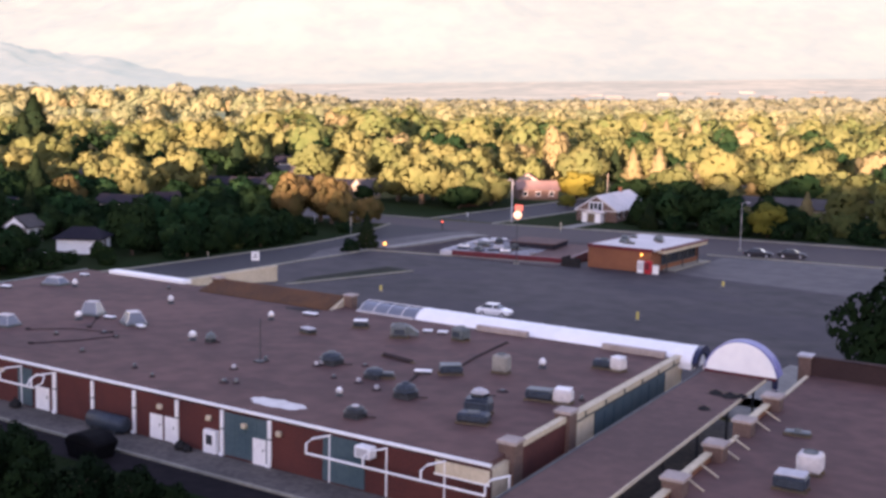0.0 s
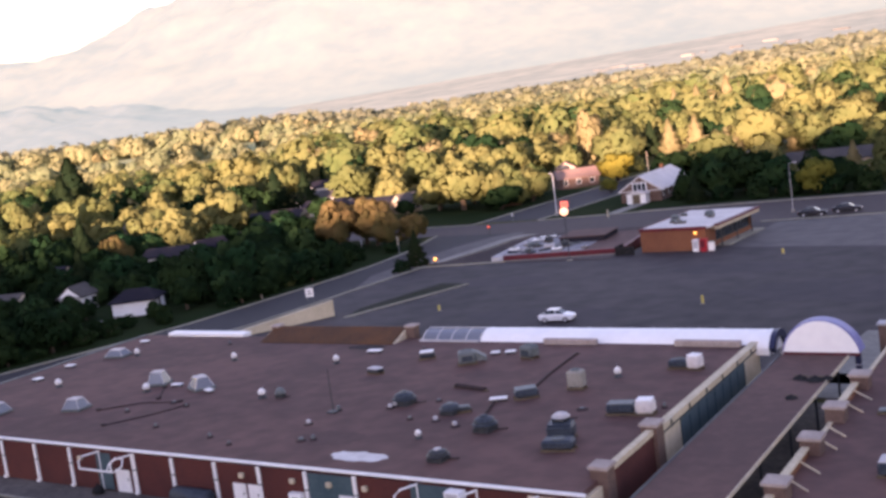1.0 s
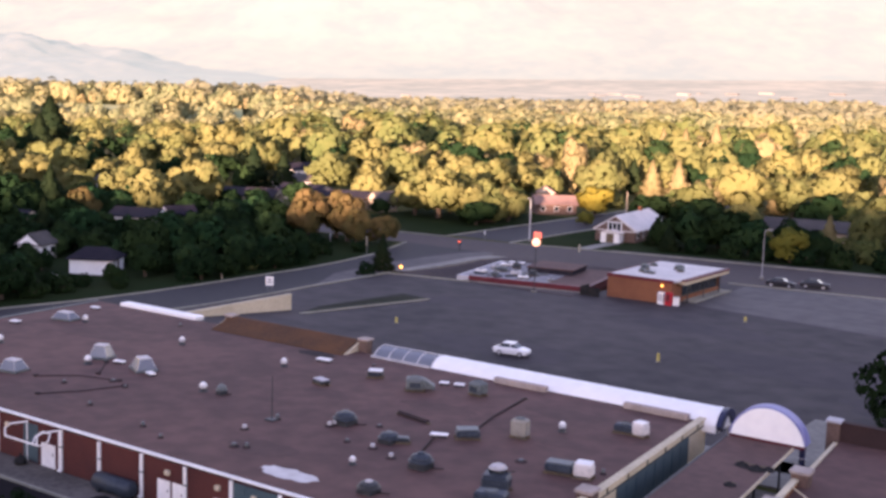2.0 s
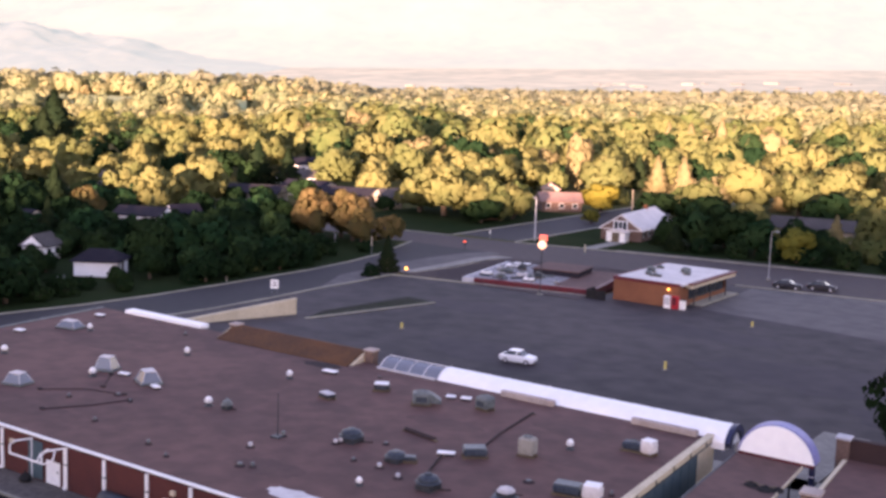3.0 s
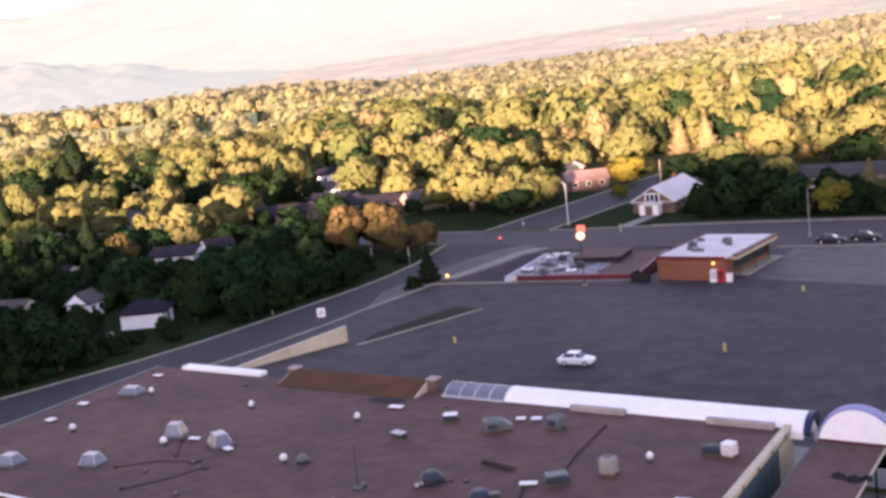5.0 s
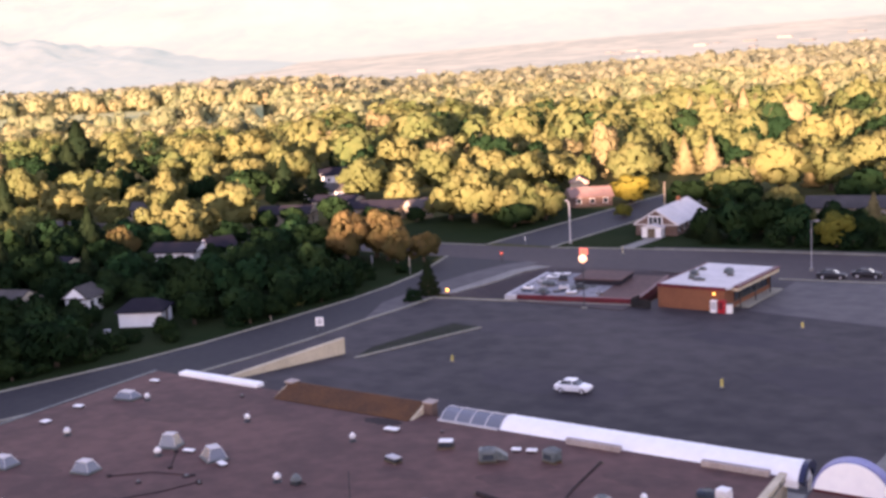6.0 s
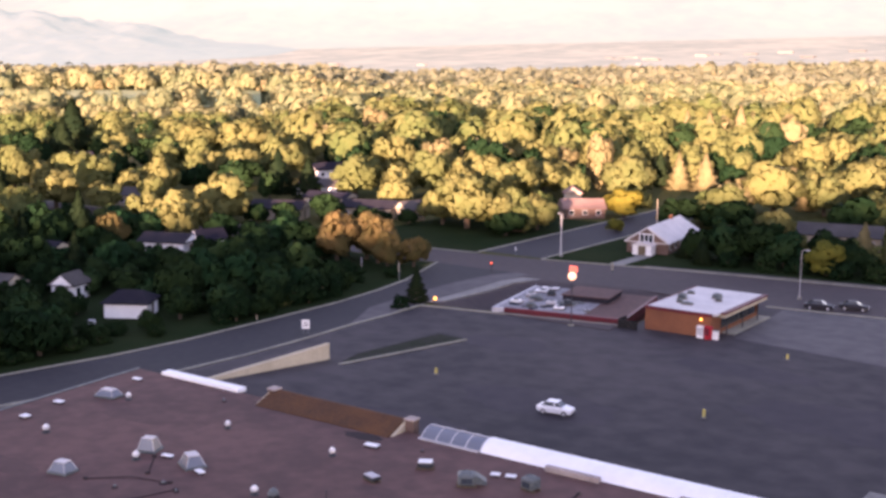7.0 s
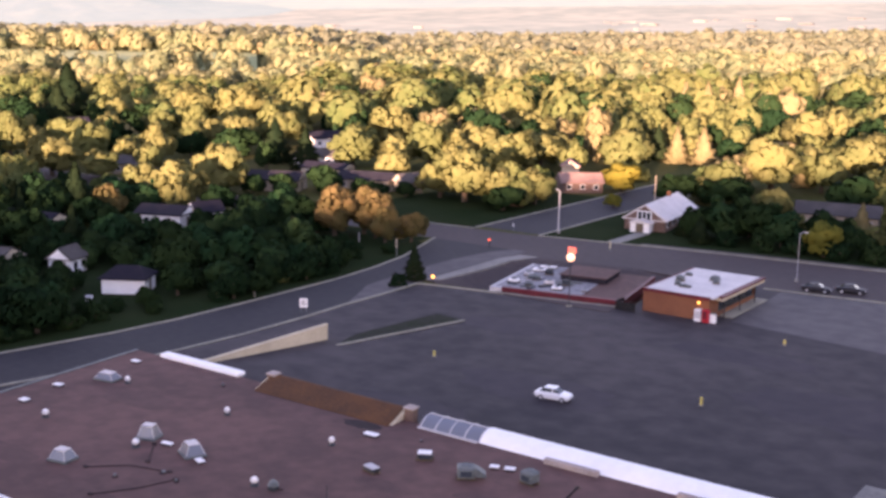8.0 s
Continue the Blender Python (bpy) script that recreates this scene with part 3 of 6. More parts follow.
for x in (-21.9, -18.7, -15.7, -26.6, -44.0):
    wl = thing("wall_lamp", "small pale wall lamp on the rear wall", "lamp", group="rear wall lamps")
    part("base", boxes((x - 0.1, x + 0.1, -0.075, -0.004, 3.35, 3.6)), M_GREY, wl)
    part("shade", soft(boxes((x - 0.2, x + 0.2, -0.36, -0.08, 3.32, 3.66)), 0.05), M_CREAM, wl)


def pipe_frame(x0, posts, name_label):
    """A white pipe frame that stands out from the wall over a doorway."""
    fr = thing("awning_frame", name_label, "awning frame", group="white pipe frames")
    xe = posts[-1]
    part("bar", tube(bmesh.new(), [(x0, -1.4, 3.15), (xe, -1.4, 3.15)], 0.075, 8), M_WHITE, fr)
    for x in posts:
        part("arm", tube(bmesh.new(), [(x, -1.4, 3.15), (x, -1.4, 3.75), (x + 0.25, -1.1, 4.05), (x + 0.8, -0.02, 4.1)], 0.07, 8), M_WHITE, fr)
    for x in posts:
        part("stay", tube(bmesh.new(), [(x + 0.75, -0.05, YARD + 0.15), (x + 0.75, -0.05, 4.0)], 0.06, 8), M_WHITE, fr)
    return fr


pipe_frame(-12.4, [-12.4, -8.0, -3.8, 0.55], "long white pipe awning frame without its cloth")
fr = pipe_frame(-42.6, [-42.6, -38.9], "white pipe awning frame above a rear door")
part("loop", tube(bmesh.new(), [(-39.7, -0.9, 3.55), (-39.35, -1.45, 3.2), (-38.5, -1.5, 3.2), (-38.0, -1.1, 3.55), (-38.3, -0.7, 3.95), (-39.2, -0.65, 3.95), (-39.7, -0.9, 3.55)], 0.06, 8), M_WHITE, fr, "bent white pipe loop")
db = thing("storage_tank", "grey metal storage tank against the rear wall", "tank")
part("tank", tube(bmesh.new(), [(-33.2, -0.75, 1.75), (-33.0, -0.75, 1.75), (-29.6, -0.75, 1.75), (-29.4, -0.75, 1.75)], [0.35, 0.62, 0.62, 0.35], 14), M_SLATE, db, smooth=True)
for x in (-32.5, -30.2):
    part("saddle", boxes((x - 0.15, x + 0.15, -1.25, -0.25, YARD + 0.15, 1.4)), M_DARKGREY, db)
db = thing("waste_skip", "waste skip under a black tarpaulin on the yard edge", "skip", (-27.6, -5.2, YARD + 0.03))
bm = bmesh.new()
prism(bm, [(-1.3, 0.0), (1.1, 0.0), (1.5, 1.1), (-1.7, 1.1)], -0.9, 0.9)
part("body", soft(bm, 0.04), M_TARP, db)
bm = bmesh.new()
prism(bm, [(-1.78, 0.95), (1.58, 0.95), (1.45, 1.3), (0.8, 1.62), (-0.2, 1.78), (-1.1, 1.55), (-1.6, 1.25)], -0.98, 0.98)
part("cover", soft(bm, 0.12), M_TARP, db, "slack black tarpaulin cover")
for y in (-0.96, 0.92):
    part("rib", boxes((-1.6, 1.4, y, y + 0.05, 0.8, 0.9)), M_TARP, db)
for x, y, s in ((-24.0, -0.8, 0.45), (-23.2, -0.9, 0.35), (-41.5, -0.9, 0.5)):
    tb = thing("rubbish_bag", "dark rubbish bag by the rear wall", "bag", (x, y, YARD + 0.14), group="rubbish bags")
    part("sack", turned(bmesh.new(), [(0.3 * s, 0), (0.9 * s, 0.2 * s), (0.95 * s, 0.7 * s), (0.5 * s, 1.2 * s), (0.12 * s, 1.4 * s)], 9), M_RUBBER, tb, smooth=True)
    part("knot", turned(bmesh.new(), [(0.1 * s, 1.38 * s), (0.2 * s, 1.62 * s), (0.05 * s, 1.7 * s)], 6), M_RUBBER, tb)

# front: white strip canopy, shingled back slope between piers, glazed vault, long white vault
block("strip_canopy", soft(boxes((-69.0, -57.0, 33.7, 35.0, ROOF - 0.1, ROOF + 0.36)), 0.06), M_VAULT, "white metal cap over the west shop front", "canopy")
ms = thing("mansard_roof", "rust-brown shingled back slope of a raised shop front", "roof", kind="structure")
part("slope", lean(prism_x(bmesh.new(), [(31.4, ROOF - 0.02), (34.5, 5.42), (34.9, 5.42), (34.9, 3.0), (34.6, 3.0), (34.6, ROOF - 0.02)], -52.6, -35.5)), M_TILE, ms)
for x in (-35.49, -52.9):
    part("gable", lean(prism_x(bmesh.new(), [(31.9, ROOF + 0.002), (34.4, ROOF + 0.002), (34.4, 5.32)], x, x + 0.29)), M_CREAM, ms, "cream stucco gable end")
for x, top in ((-53.0, 5.45), (-35.2, 5.55)):
    part("pier", lean(soft(boxes((x, x + 1.0, 34.0, 35.0, 0.2, top)), 0.03)), M_BRICK3, ms, "weathered brick pier")
    part("cap", lean(soft(boxes((x - 0.1, x + 1.1, 33.9, 35.1, top + 0.004, top + 0.18)), 0.03)), M_BRICKCAP, ms, "pale stone cap")
for k in range(9):
    y = 31.6 + 0.33 * k
    z = ROOF + (y - 31.4) * (5.42 - ROOF) / 3.1
    part("course", lean(prism_x(bmesh.new(), [(y, z + 0.0), (y + 0.29, z + 0.08), (y + 0.29, z + 0.13), (y, z + 0.05)], -52.6, -35.5)), M_TILE, ms)


def vault(half, rise, base, steps=14, thick=0.12):
    """The outline of a shallow arch, closed below."""
    r = (half * half + rise * rise) / (2 * rise)
    top = math.asin(half / r)
    outer = [(r * math.sin(a), base + r * math.cos(a) - (r - rise)) for a in (-top + 2 * top * k / steps for k in range(steps + 1))]
    inner = [(y * (1 - thick / half), z - thick) for y, z in reversed(outer)]
    return outer, inner


outer, inner = vault(1.95, 1.05, 4.25)
vt = thing("vault_canopy", "long white barrel-vaulted metal canopy over the shop fronts", "canopy", kind="structure")
part("shell", lean(prism_x(bmesh.new(), [(35.0 + y, z) for y, z in outer + inner], -26.2, 1.1)), M_VAULT, vt)
for k in range(14):
    x = -26.0 + 2.05 * k
    part("seam", lean(prism_x(bmesh.new(), [(35.0 + y * 1.006, z + 0.03) for y, z in outer] + [(35.0 + y, z + 0.002) for y, z in reversed(outer)], x, x + 0.05)), M_VAULT, vt)
part("end_frame", lean(prism_x(bmesh.new(), [(35.0 + y * 1.03, z + 0.05) for y, z in outer] + [(35.0 + y * 0.72, z - 0.45) for y, z in reversed(outer)], 1.11, 1.55)), M_NAVY, vt, "dark navy end arch")
part("end_panel", lean(prism_x(bmesh.new(), [(35.0 + y * 0.72, z - 0.5) for y, z in outer], 1.15, 1.3)), M_VAULT, vt)
part("beam", lean(boxes((-26.2, 1.1, 33.05, 33.3, 3.7, 4.22))), M_VAULT, vt)
part("beam", lean(boxes((-26.2, 1.1, 36.7, 36.95, 3.7, 4.22))), M_VAULT, vt)
for k in range(8):
    part("post", lean(boxes((-26.0 + 3.85 * k, -25.75 + 3.85 * k, 36.72, 36.92, 0.1, 3.698))), M_VAULT, vt)
gv = thing("glazed_vault", "milky glazed barrel vault with pale ribs", "canopy", kind="structure")
for k in range(4):
    x = -32.8 + 1.65 * k
    part("pane", lean(prism_x(bmesh.new(), [(35.0 + y * 0.97, z - 0.03) for y, z in outer] + [(35.0 + y * 0.95, z - 0.07) for y, z in reversed(outer)], x + 0.07, x + 1.58)), M_ACRYLIC, gv)
for k in range(5):
    x = -32.8 + 1.65 * k
    part("rib", lean(prism_x(bmesh.new(), [(35.0 + y, z) for y, z in outer + inner], x - 0.065, x + 0.065)), M_PALEROOF, gv)
part("sill", lean(boxes((-32.9, -26.25, 32.9, 33.1, ROOF + 0.002, ROOF + 0.18))), M_PALEROOF, gv)
part("ridge", lean(boxes((-32.8, -26.25, 34.9, 35.1, 5.302, 5.36))), M_PALEROOF, gv)
part("end_pane", lean(prism_x(bmesh.new(), [(35.0 + y * 0.95, z - 0.06) for y, z in outer], -32.95, -32.88)), M_ACRYLIC, gv)
for x0, x1 in ((-19.0, -13.8), (-6.6, -1.0)):
    cb = block("roof_kerb", soft(boxes((x0, x1, 32.4, 32.95, ROOF + 0.002, ROOF + 0.5)), 0.04), M_BRICKCAP, "low pale brown roof kerb before the white vault", "roof kerb")

# arched entrance at the head of the passage
outer2, inner2 = vault(2.95, 2.4, 4.22, 20, 0.14)
ar = thing("entrance_arch", "white half-round entrance arch with blue metal edge", "arch", kind="structure")
CX = 5.3
part("panel", lean(prism(bmesh.new(), [(CX + x * 0.97, z - 0.05) for x, z in outer2], 32.5, 32.66)), M_VAULT, ar, "plain white half-round panel")
part("edge", lean(prism(bmesh.new(), [(CX + x * 1.03, z + 0.04) for x, z in outer2] + [(CX + x, z - 0.06) for x, z in inner2], 32.7, 33.9)), M_BLUE, ar, "blue metal edge")
part("sill", lean(boxes((CX - 2.9, CX + 2.9, 32.45, 32.72, 3.95, 4.145))), M_RED, ar, "dark red sill")
for x in (CX - 2.85, CX + 2.45):
    part("column", lean(soft(boxes((x, x + 0.4, 32.9, 33.3, 0.1, 4.1)), 0.03)), M_NAVY, ar, "navy steel column")
    part("foot", lean(boxes((x - 0.1, x + 0.5, 32.8, 33.4, 0.02, 0.4))), M_CONCRETE, ar)
    for z in (1.1, 2.1, 3.1):
        part("band", lean(boxes((x - 0.02, x + 0.42, 32.88, 33.32, z, z + 0.1))), M_PALEROOF, ar)
# covered passage roof
block("passage_roof", boxes((2.35, 7.35, -6.0, 32.4, 3.72, 4.0)), M_ROOF2, "flat red-brown roof over the passage", "roof")
block("passage_fascia", boxes((7.354, 7.43, -6.0, 32.4, 3.8, 4.03)), M_CREAM, "cream edge of the passage roof", "trim")
block("passage_fascia", boxes((2.2, 2.346, -6.0, 32.4, 3.65, 4.05)), M_DARKGREY, "dark edge of the passage roof", "trim")
for k in range(6):
    for x in (2.5, 7.0):
        p = thing("passage_post", "slim dark steel post under the passage roof", "post", group="passage posts")
        part("shaft", lean(boxes((x, x + 0.14, -4 + 6.8 * k, -3.86 + 6.8 * k, 0.0, 3.716))), M_DARKGREY, p)
        part("plate", lean(boxes((x - 0.1, x + 0.24, -4.1 + 6.8 * k, -3.76 + 6.8 * k, -0.1, 1.02 if k < 2 else 0.14))), M_CONCRETE, p)
sheet("passage_floor", 0.0, 9.8, -6, 33, M_WALK, "dim concrete passage floor between the shops", 0.05)

# ---- the east building ----
EAST = 3.55
block("roof_east", boxes((9.61, 46, -24, 38.0, EAST - 0.3, EAST)), M_ROOF, "flat red-brown roof of the east shops", "roof")
# Dark brick here puts the narrow gap's shade into the wall colour.
block("wall_east_side", boxes((9.61, 9.86, -24, 38.0, -0.2, EAST - 0.304)), M_DARKBRICK, "brick wall along the passage, darkened for the shade there")
block("wall_east_front", boxes((9.87, 46, 37.7, 38.0, -0.2, EAST - 0.3)), M_BRICK, "brick front wall of the east shops")
block("wall_east_rear", boxes((9.87, 46, -24, -23.7, -0.2, EAST - 0.3)), M_BRICK, "brick rear wall of the east shops")
block("wall_east_end", boxes((45.7, 46, -23.7, 37.7, -0.2, EAST - 0.3)), M_BRICK, "brick end wall of the east shops")
ep = thing("east_parapet", "stepped brick parapet with brick caps and slanted braces", "parapet", kind="structure")
for y in (3.6, 11.2, 17.5, 25.0):
    part("pier", lean(soft(boxes((9.1, 10.3, y, y + 1.25, 0.2, 4.45)), 0.03)), M_BRICK3, ep, "weathered brick pier")
    part("cap", lean(soft(boxes((8.97, 10.43, y - 0.12, y + 1.37, 4.454, 4.66)), 0.03)), M_BRICKCAP, ep, "worn brick cap")
for y0, y1, z in ((4.86, 11.2, 3.95), (18.76, 25.0, 3.95), (-20, 3.6, 3.85)):
    part("wall", lean(boxes((9.3, 9.6, y0, y1, 2.4, z))), M_BRICK2, ep)
    part("coping", lean(boxes((9.22, 9.68, y0, y1, z + 0.004, z + 0.16))), M_CREAM, ep, "cream coping")
part("edge", lean(boxes((9.3, 9.6, 12.46, 17.5, 3.3, EAST + 0.08))), M_CREAM, ep, "low pale roof edge")
part("edge", lean(boxes((9.3, 9.6, 26.26, 37.4, 3.3, EAST + 0.08))), M_CREAM, ep, "low pale roof edge")
for y in (6.2, 9.0, 13.2, 15.6, 20.6, 23.4):
    part("brace", lean(tube(bmesh.new(), [(9.65, y, 4.0), (10.95, y - 0.6, EAST + 0.03)], 0.06, 6)), M_CREAM, ep, "pale slanted brace")
block("parapet_front", boxes((9.4, 46, 38.004, 38.4, 2.4, 5.0)), M_DARKBRICK, "dark brick parapet of the east front", "parapet")
block("parapet_coping", boxes((9.4, 46, 37.9, 38.5, 5.004, 5.12)), M_DARKBRICK, "dark brick parapet coping", "trim")
st = thing("corner_pier", "brick corner pier with a pale cap", "pier", kind="structure")
part("shaft", lean(soft(boxes((8.6, 9.6, 37.8, 38.8, 0.2, 5.0)), 0.03)), M_BRICK3, st)
part("cap", lean(soft(boxes((8.5, 9.7, 37.7, 38.9, 5.004, 5.2)), 0.03)), M_PALEROOF, st)


# ---- roof equipment ----
def roof_vent(x, y, r=0.34, h=0.95, z=ROOF):
    v = thing("roof_vent", "white domed turbine vent standing on the roof", "vent", (x, y, z), group="white domed roof vents")
    part("collar", turned(bmesh.new(), [(r * 1.25, 0), (r * 1.15, 0.08), (r * 0.7, 0.16), (r * 0.66, h * 0.42)], 12), M_DARKGREY, v)
    part("dome", turned(bmesh.new(), [(r * 0.62, h * 0.34), (r * 0.92, h * 0.46), (r * 0.98, h * 0.62), (r * 0.84, h * 0.82), (r * 0.5, h * 0.98), (r * 0.15, h * 1.04)], 12), M_WHITE, v, smooth=True)
    for k in range(8):
        a = math.pi * k / 4
        part("fin", boxes((r * 0.98 * math.cos(a) - 0.02, r * 0.98 * math.cos(a) + 0.02, r * 0.98 * math.sin(a) - 0.02, r * 0.98 * math.sin(a) + 0.02, h * 0.46, h * 0.78)), M_PALEROOF, v)
    return v


def pipe_stub(x, y, r=0.12, h=0.5, z=ROOF, mat=None):
    v = thing("roof_pipe", "short vent pipe with a flashing on the roof", "pipe", (x, y, z), group="short roof pipes")
    part("flashing", turned(bmesh.new(), [(r * 2.4, 0), (r * 2.2, 0.04), (r * 1.1, 0.14)], 10), M_TAR, v)
    part("pipe", turned(bmesh.new(), [(r, 0.1), (r, h), (r * 0.7, h + 0.01)], 10), mat or M_GREY, v)
    return v


def skylight(x, y, w, d, turn=0, h=1.05):
    """A milky hipped skylight on a low kerb, with pale glazing bars and a flat top."""
    v = thing("skylight", "milky hipped skylight on a pale kerb on the roof", "skylight", (x, y, ROOF), turn, "hipped skylights")
    part("kerb", soft(boxes((-w / 2 - 0.12, w / 2 + 0.12, -d / 2 - 0.12, d / 2 + 0.12, 0, 0.22)), 0.03), M_GREY, v)
    low, top = [(-w / 2, -d / 2), (w / 2, -d / 2), (w / 2, d / 2), (-w / 2, d / 2)], [(-w * 0.31, -d * 0.29), (w * 0.31, -d * 0.29), (w * 0.31, d * 0.29), (-w * 0.31, d * 0.29)]
    for k in range(4):
        j = (k + 1) % 4
        bm = bmesh.new()
        out = [bm.verts.new((*p, z)) for p, z in ((low[k], 0.225), (low[j], 0.225), (top[j], h), (top[k], h))]
        ins = [bm.verts.new((p[0] * 0.95, p[1] * 0.95, z)) for p, z in ((low[k], 0.225), (low[j], 0.225), (top[j], h - 0.03), (top[k], h - 0.03))]
        bm.faces.new(out), bm.faces.new(ins[::-1])
        for i in range(4):
            bm.faces.new((out[i], ins[i], ins[(i + 1) % 4], out[(i + 1) % 4]))
        pane = part("pane", bm, M_ACRYLIC, v, "milky acrylic")
        part("bar", tube(bmesh.new(), [(*low[k], 0.23), (*top[k], h)], 0.035, 5), M_PALEROOF, v)
    # The pale plate puts the skylight's top highlight into a colour.
    part("top", soft(boxes((-w * 0.32, w * 0.32, -d * 0.30, d * 0.30, h + 0.002, h + 0.09)), 0.03), M_PALEMETAL, v)
    return v


def roof_pad(x, y, w, d, turn=0, mat=None):
    v = thing("roof_hatch", "low white hatch lying on the roof", "hatch", (x, y, ROOF), turn, "low roof hatches")
    part("kerb", boxes((-w / 2, w / 2, -d / 2, d / 2, 0, 0.14)), M_DARKGREY, v)
    part("lid", soft(boxes((-w / 2 - 0.06, w / 2 + 0.06, -d / 2 - 0.06, d / 2 + 0.06, 0.144, 0.27)), 0.04), mat or M_WHITE, v)
    return v


def air_unit(x, y, w, d, h, turn=0, main=None, z=ROOF, hood=False, lid=None, label="grey rooftop air-handling unit on timber sleepers"):
    v = thing("rooftop_unit", label, "air conditioner", (x, y, z), turn, "rooftop air units")
    main = main or M_GREY
    for s in (-1, 1):
        part("sleeper", boxes((-w / 2 - 0.1, w / 2 + 0.1, s * d * 0.3 - 0.08, s * d * 0.3 + 0.08, 0, 0.16)), M_WOOD, v)
    body = part("body", soft(boxes((-w / 2, w / 2, -d / 2, d / 2, 0.165, h)), 0.13 if h > 0.6 else 0.07), main, v)
    part("grille", boxes((-w * 0.30, w * 0.30, -d / 2 - 0.03, -d / 2 - 0.002, 0.165 + h * 0.2, h * 0.72)), M_SLATE if main in (M_GREY, M_DARKGREY, M_SLATE) else main, body)
    part("side_panel", boxes((w / 2 + 0.002, w / 2 + 0.03, -d * 0.36, d * 0.36, 0.165 + h * 0.15, h * 0.85)), main, body)
    if lid:
        part("lid", soft(boxes((-w * 0.47, w * 0.47, -d * 0.46, d * 0.46, h + 0.002, h + 0.12)), 0.05), lid, v, "pale metal lid")
    else:
        part("fan_ring", turned(bmesh.new(), [(min(w, d) * 0.36, h + 0.002), (min(w, d) * 0.36, h + 0.08), (min(w, d) * 0.30, h + 0.10), (min(w, d) * 0.29, h + 0.03)], 16), M_GREY, v)
    if hood:
        bm = bmesh.new()
        prism(bm, [(w / 2 + 0.035, 0.3), (w / 2 + 0.9, 0.25), (w / 2 + 0.9, 0.5), (w / 2 + 0.035, h * 0.95)], -d * 0.4, d * 0.4)
        part("hood", bm, main, v)
    return v


def hood_vent(x, y, r, h, main, z=ROOF, top=None, turn=0):
    """A dark mushroom exhaust fan: kerb box, flared skirt and a rounded hood, with a motor cap."""
    v = thing("exhaust_fan", "dark mushroom exhaust fan on a roof kerb", "fan", (x, y, z), turn, "mushroom exhaust fans")
    part("kerb", soft(boxes((-r * 0.8, r * 0.8, -r * 0.8, r * 0.8, 0, h * 0.38)), 0.03), M_DARKGREY, v)
    part("skirt", turned(bmesh.new(), [(r * 0.6, h * 0.382), (r * 1.05, h * 0.44), (r * 1.12, h * 0.56), (r * 0.9, h * 0.62)], 14), main, v, smooth=True)
    part("hood", turned(bmesh.new(), [(r * 0.90, h * 0.60), (r * 0.92, h * 0.74), (r * 0.80, h * 0.90), (r * 0.50, h)], 14), main, v, smooth=True)
    part("cap", turned(bmesh.new(), [(r * 0.36, h * 0.95), (r * 0.34, h * 1.10), (r * 0.12, h * 1.15)], 10), top or main, v, "pale motor cap" if top else "", smooth=True)
    part("conduit", tube(bmesh.new(), [(r * 0.8, r * 0.3, 0.08), (r * 1.7, r * 0.9, 0.06)], 0.04, 5), M_TAR, v)
    return v


for x, y in ((-51.9, 24.6), (-37.7, 13.7), (-38.8, 24.6), (-9.6, 23.2), (-66.9, 25.2), (-64.7, 13.6), (-52.0, 13.6)):
    roof_vent(x, y, 0.32 if y < 14 else 0.27, 0.78)
roof_vent(-16.5, 6.9, 0.22, 0.6)
skylight(-52.9, 15.9, 1.7, 1.45, 20, 1.2)
skylight(-46.8, 15.4, 2.0, 1.7, -25, 1.05)
skylight(-54.5, 7.8, 1.8, 1.5, 10, 0.95)
skylight(-69.5, 24.8, 2.3, 1.5, 10, 0.75)
skylight(-62.4, 5.2, 1.9, 1.6, 10, 0.9)
for x, y, w, d, turn in ((-71.6, 20.2, 0.9, 0.6, 10), (-70.2, 15.2, 0.8, 0.7, 0), (-72.0, 30.6, 0.9, 0.5, 5), (-24.3, 28.9, 0.7, 0.5, 20), (-23.0, 29.3, 0.8, 0.5, 20), (-37.5, 28.6, 1.3, 0.6, 5), (-15.8, 16.0, 1.2, 0.45, 25), (-50.2, 15.6, 1.0, 0.4, 10), (-44.9, 14.5, 0.9, 0.5, -20)):
    roof_pad(x, y, w, d, turn)
hood_vent(-35.9, 14.0, 0.42, 0.8, M_GREY)
air_unit(-32.1, 21.9, 1.4, 0.9, 0.42, -15, M_DARKGREY, lid=M_PALEROOF, label="low dark rooftop unit with a pale lid")
air_unit(-30.2, 26.9, 1.3, 1.0, 0.62, 30, M_DARKGREY, lid=M_WHITE, label="small rooftop unit with a white lid")
air_unit(-25.0, 25.6, 1.5, 1.3, 1.15, 35, M_GREY, hood=True)
air_unit(-20.2, 27.9, 1.3, 1.2, 1.15, -10, M_GREY)
hood_vent(-23.0, 14.0, 0.85, 0.95, M_SLATE, top=M_GREY)
hood_vent(-17.7, 12.5, 0.75, 0.75, M_SLATE, top=M_GREY)
air_unit(-16.9, 12.9, 1.1, 0.6, 0.4, 30, M_DARKGREY, lid=M_GREY, label="low dark rooftop box with a grey lid")
air_unit(-14.0, 17.0, 1.7, 1.2, 0.7, 40, M_SLATE, lid=M_GREY, label="low slate rooftop unit with a grey lid")
air_unit(-11.2, 19.7, 1.2, 1.0, 1.45, 5, M_PUTTY, label="tall cream rooftop cabinet unit")
air_unit(-4.5, 25.9, 1.0, 1.0, 1.05, -10, M_PALEMETAL, lid=M_WHITE, label="white rooftop unit beside a dark duct")
air_unit(-5.8, 26.0, 1.6, 0.9, 0.75, 10, M_SLATE, label="small dark rooftop duct unit")
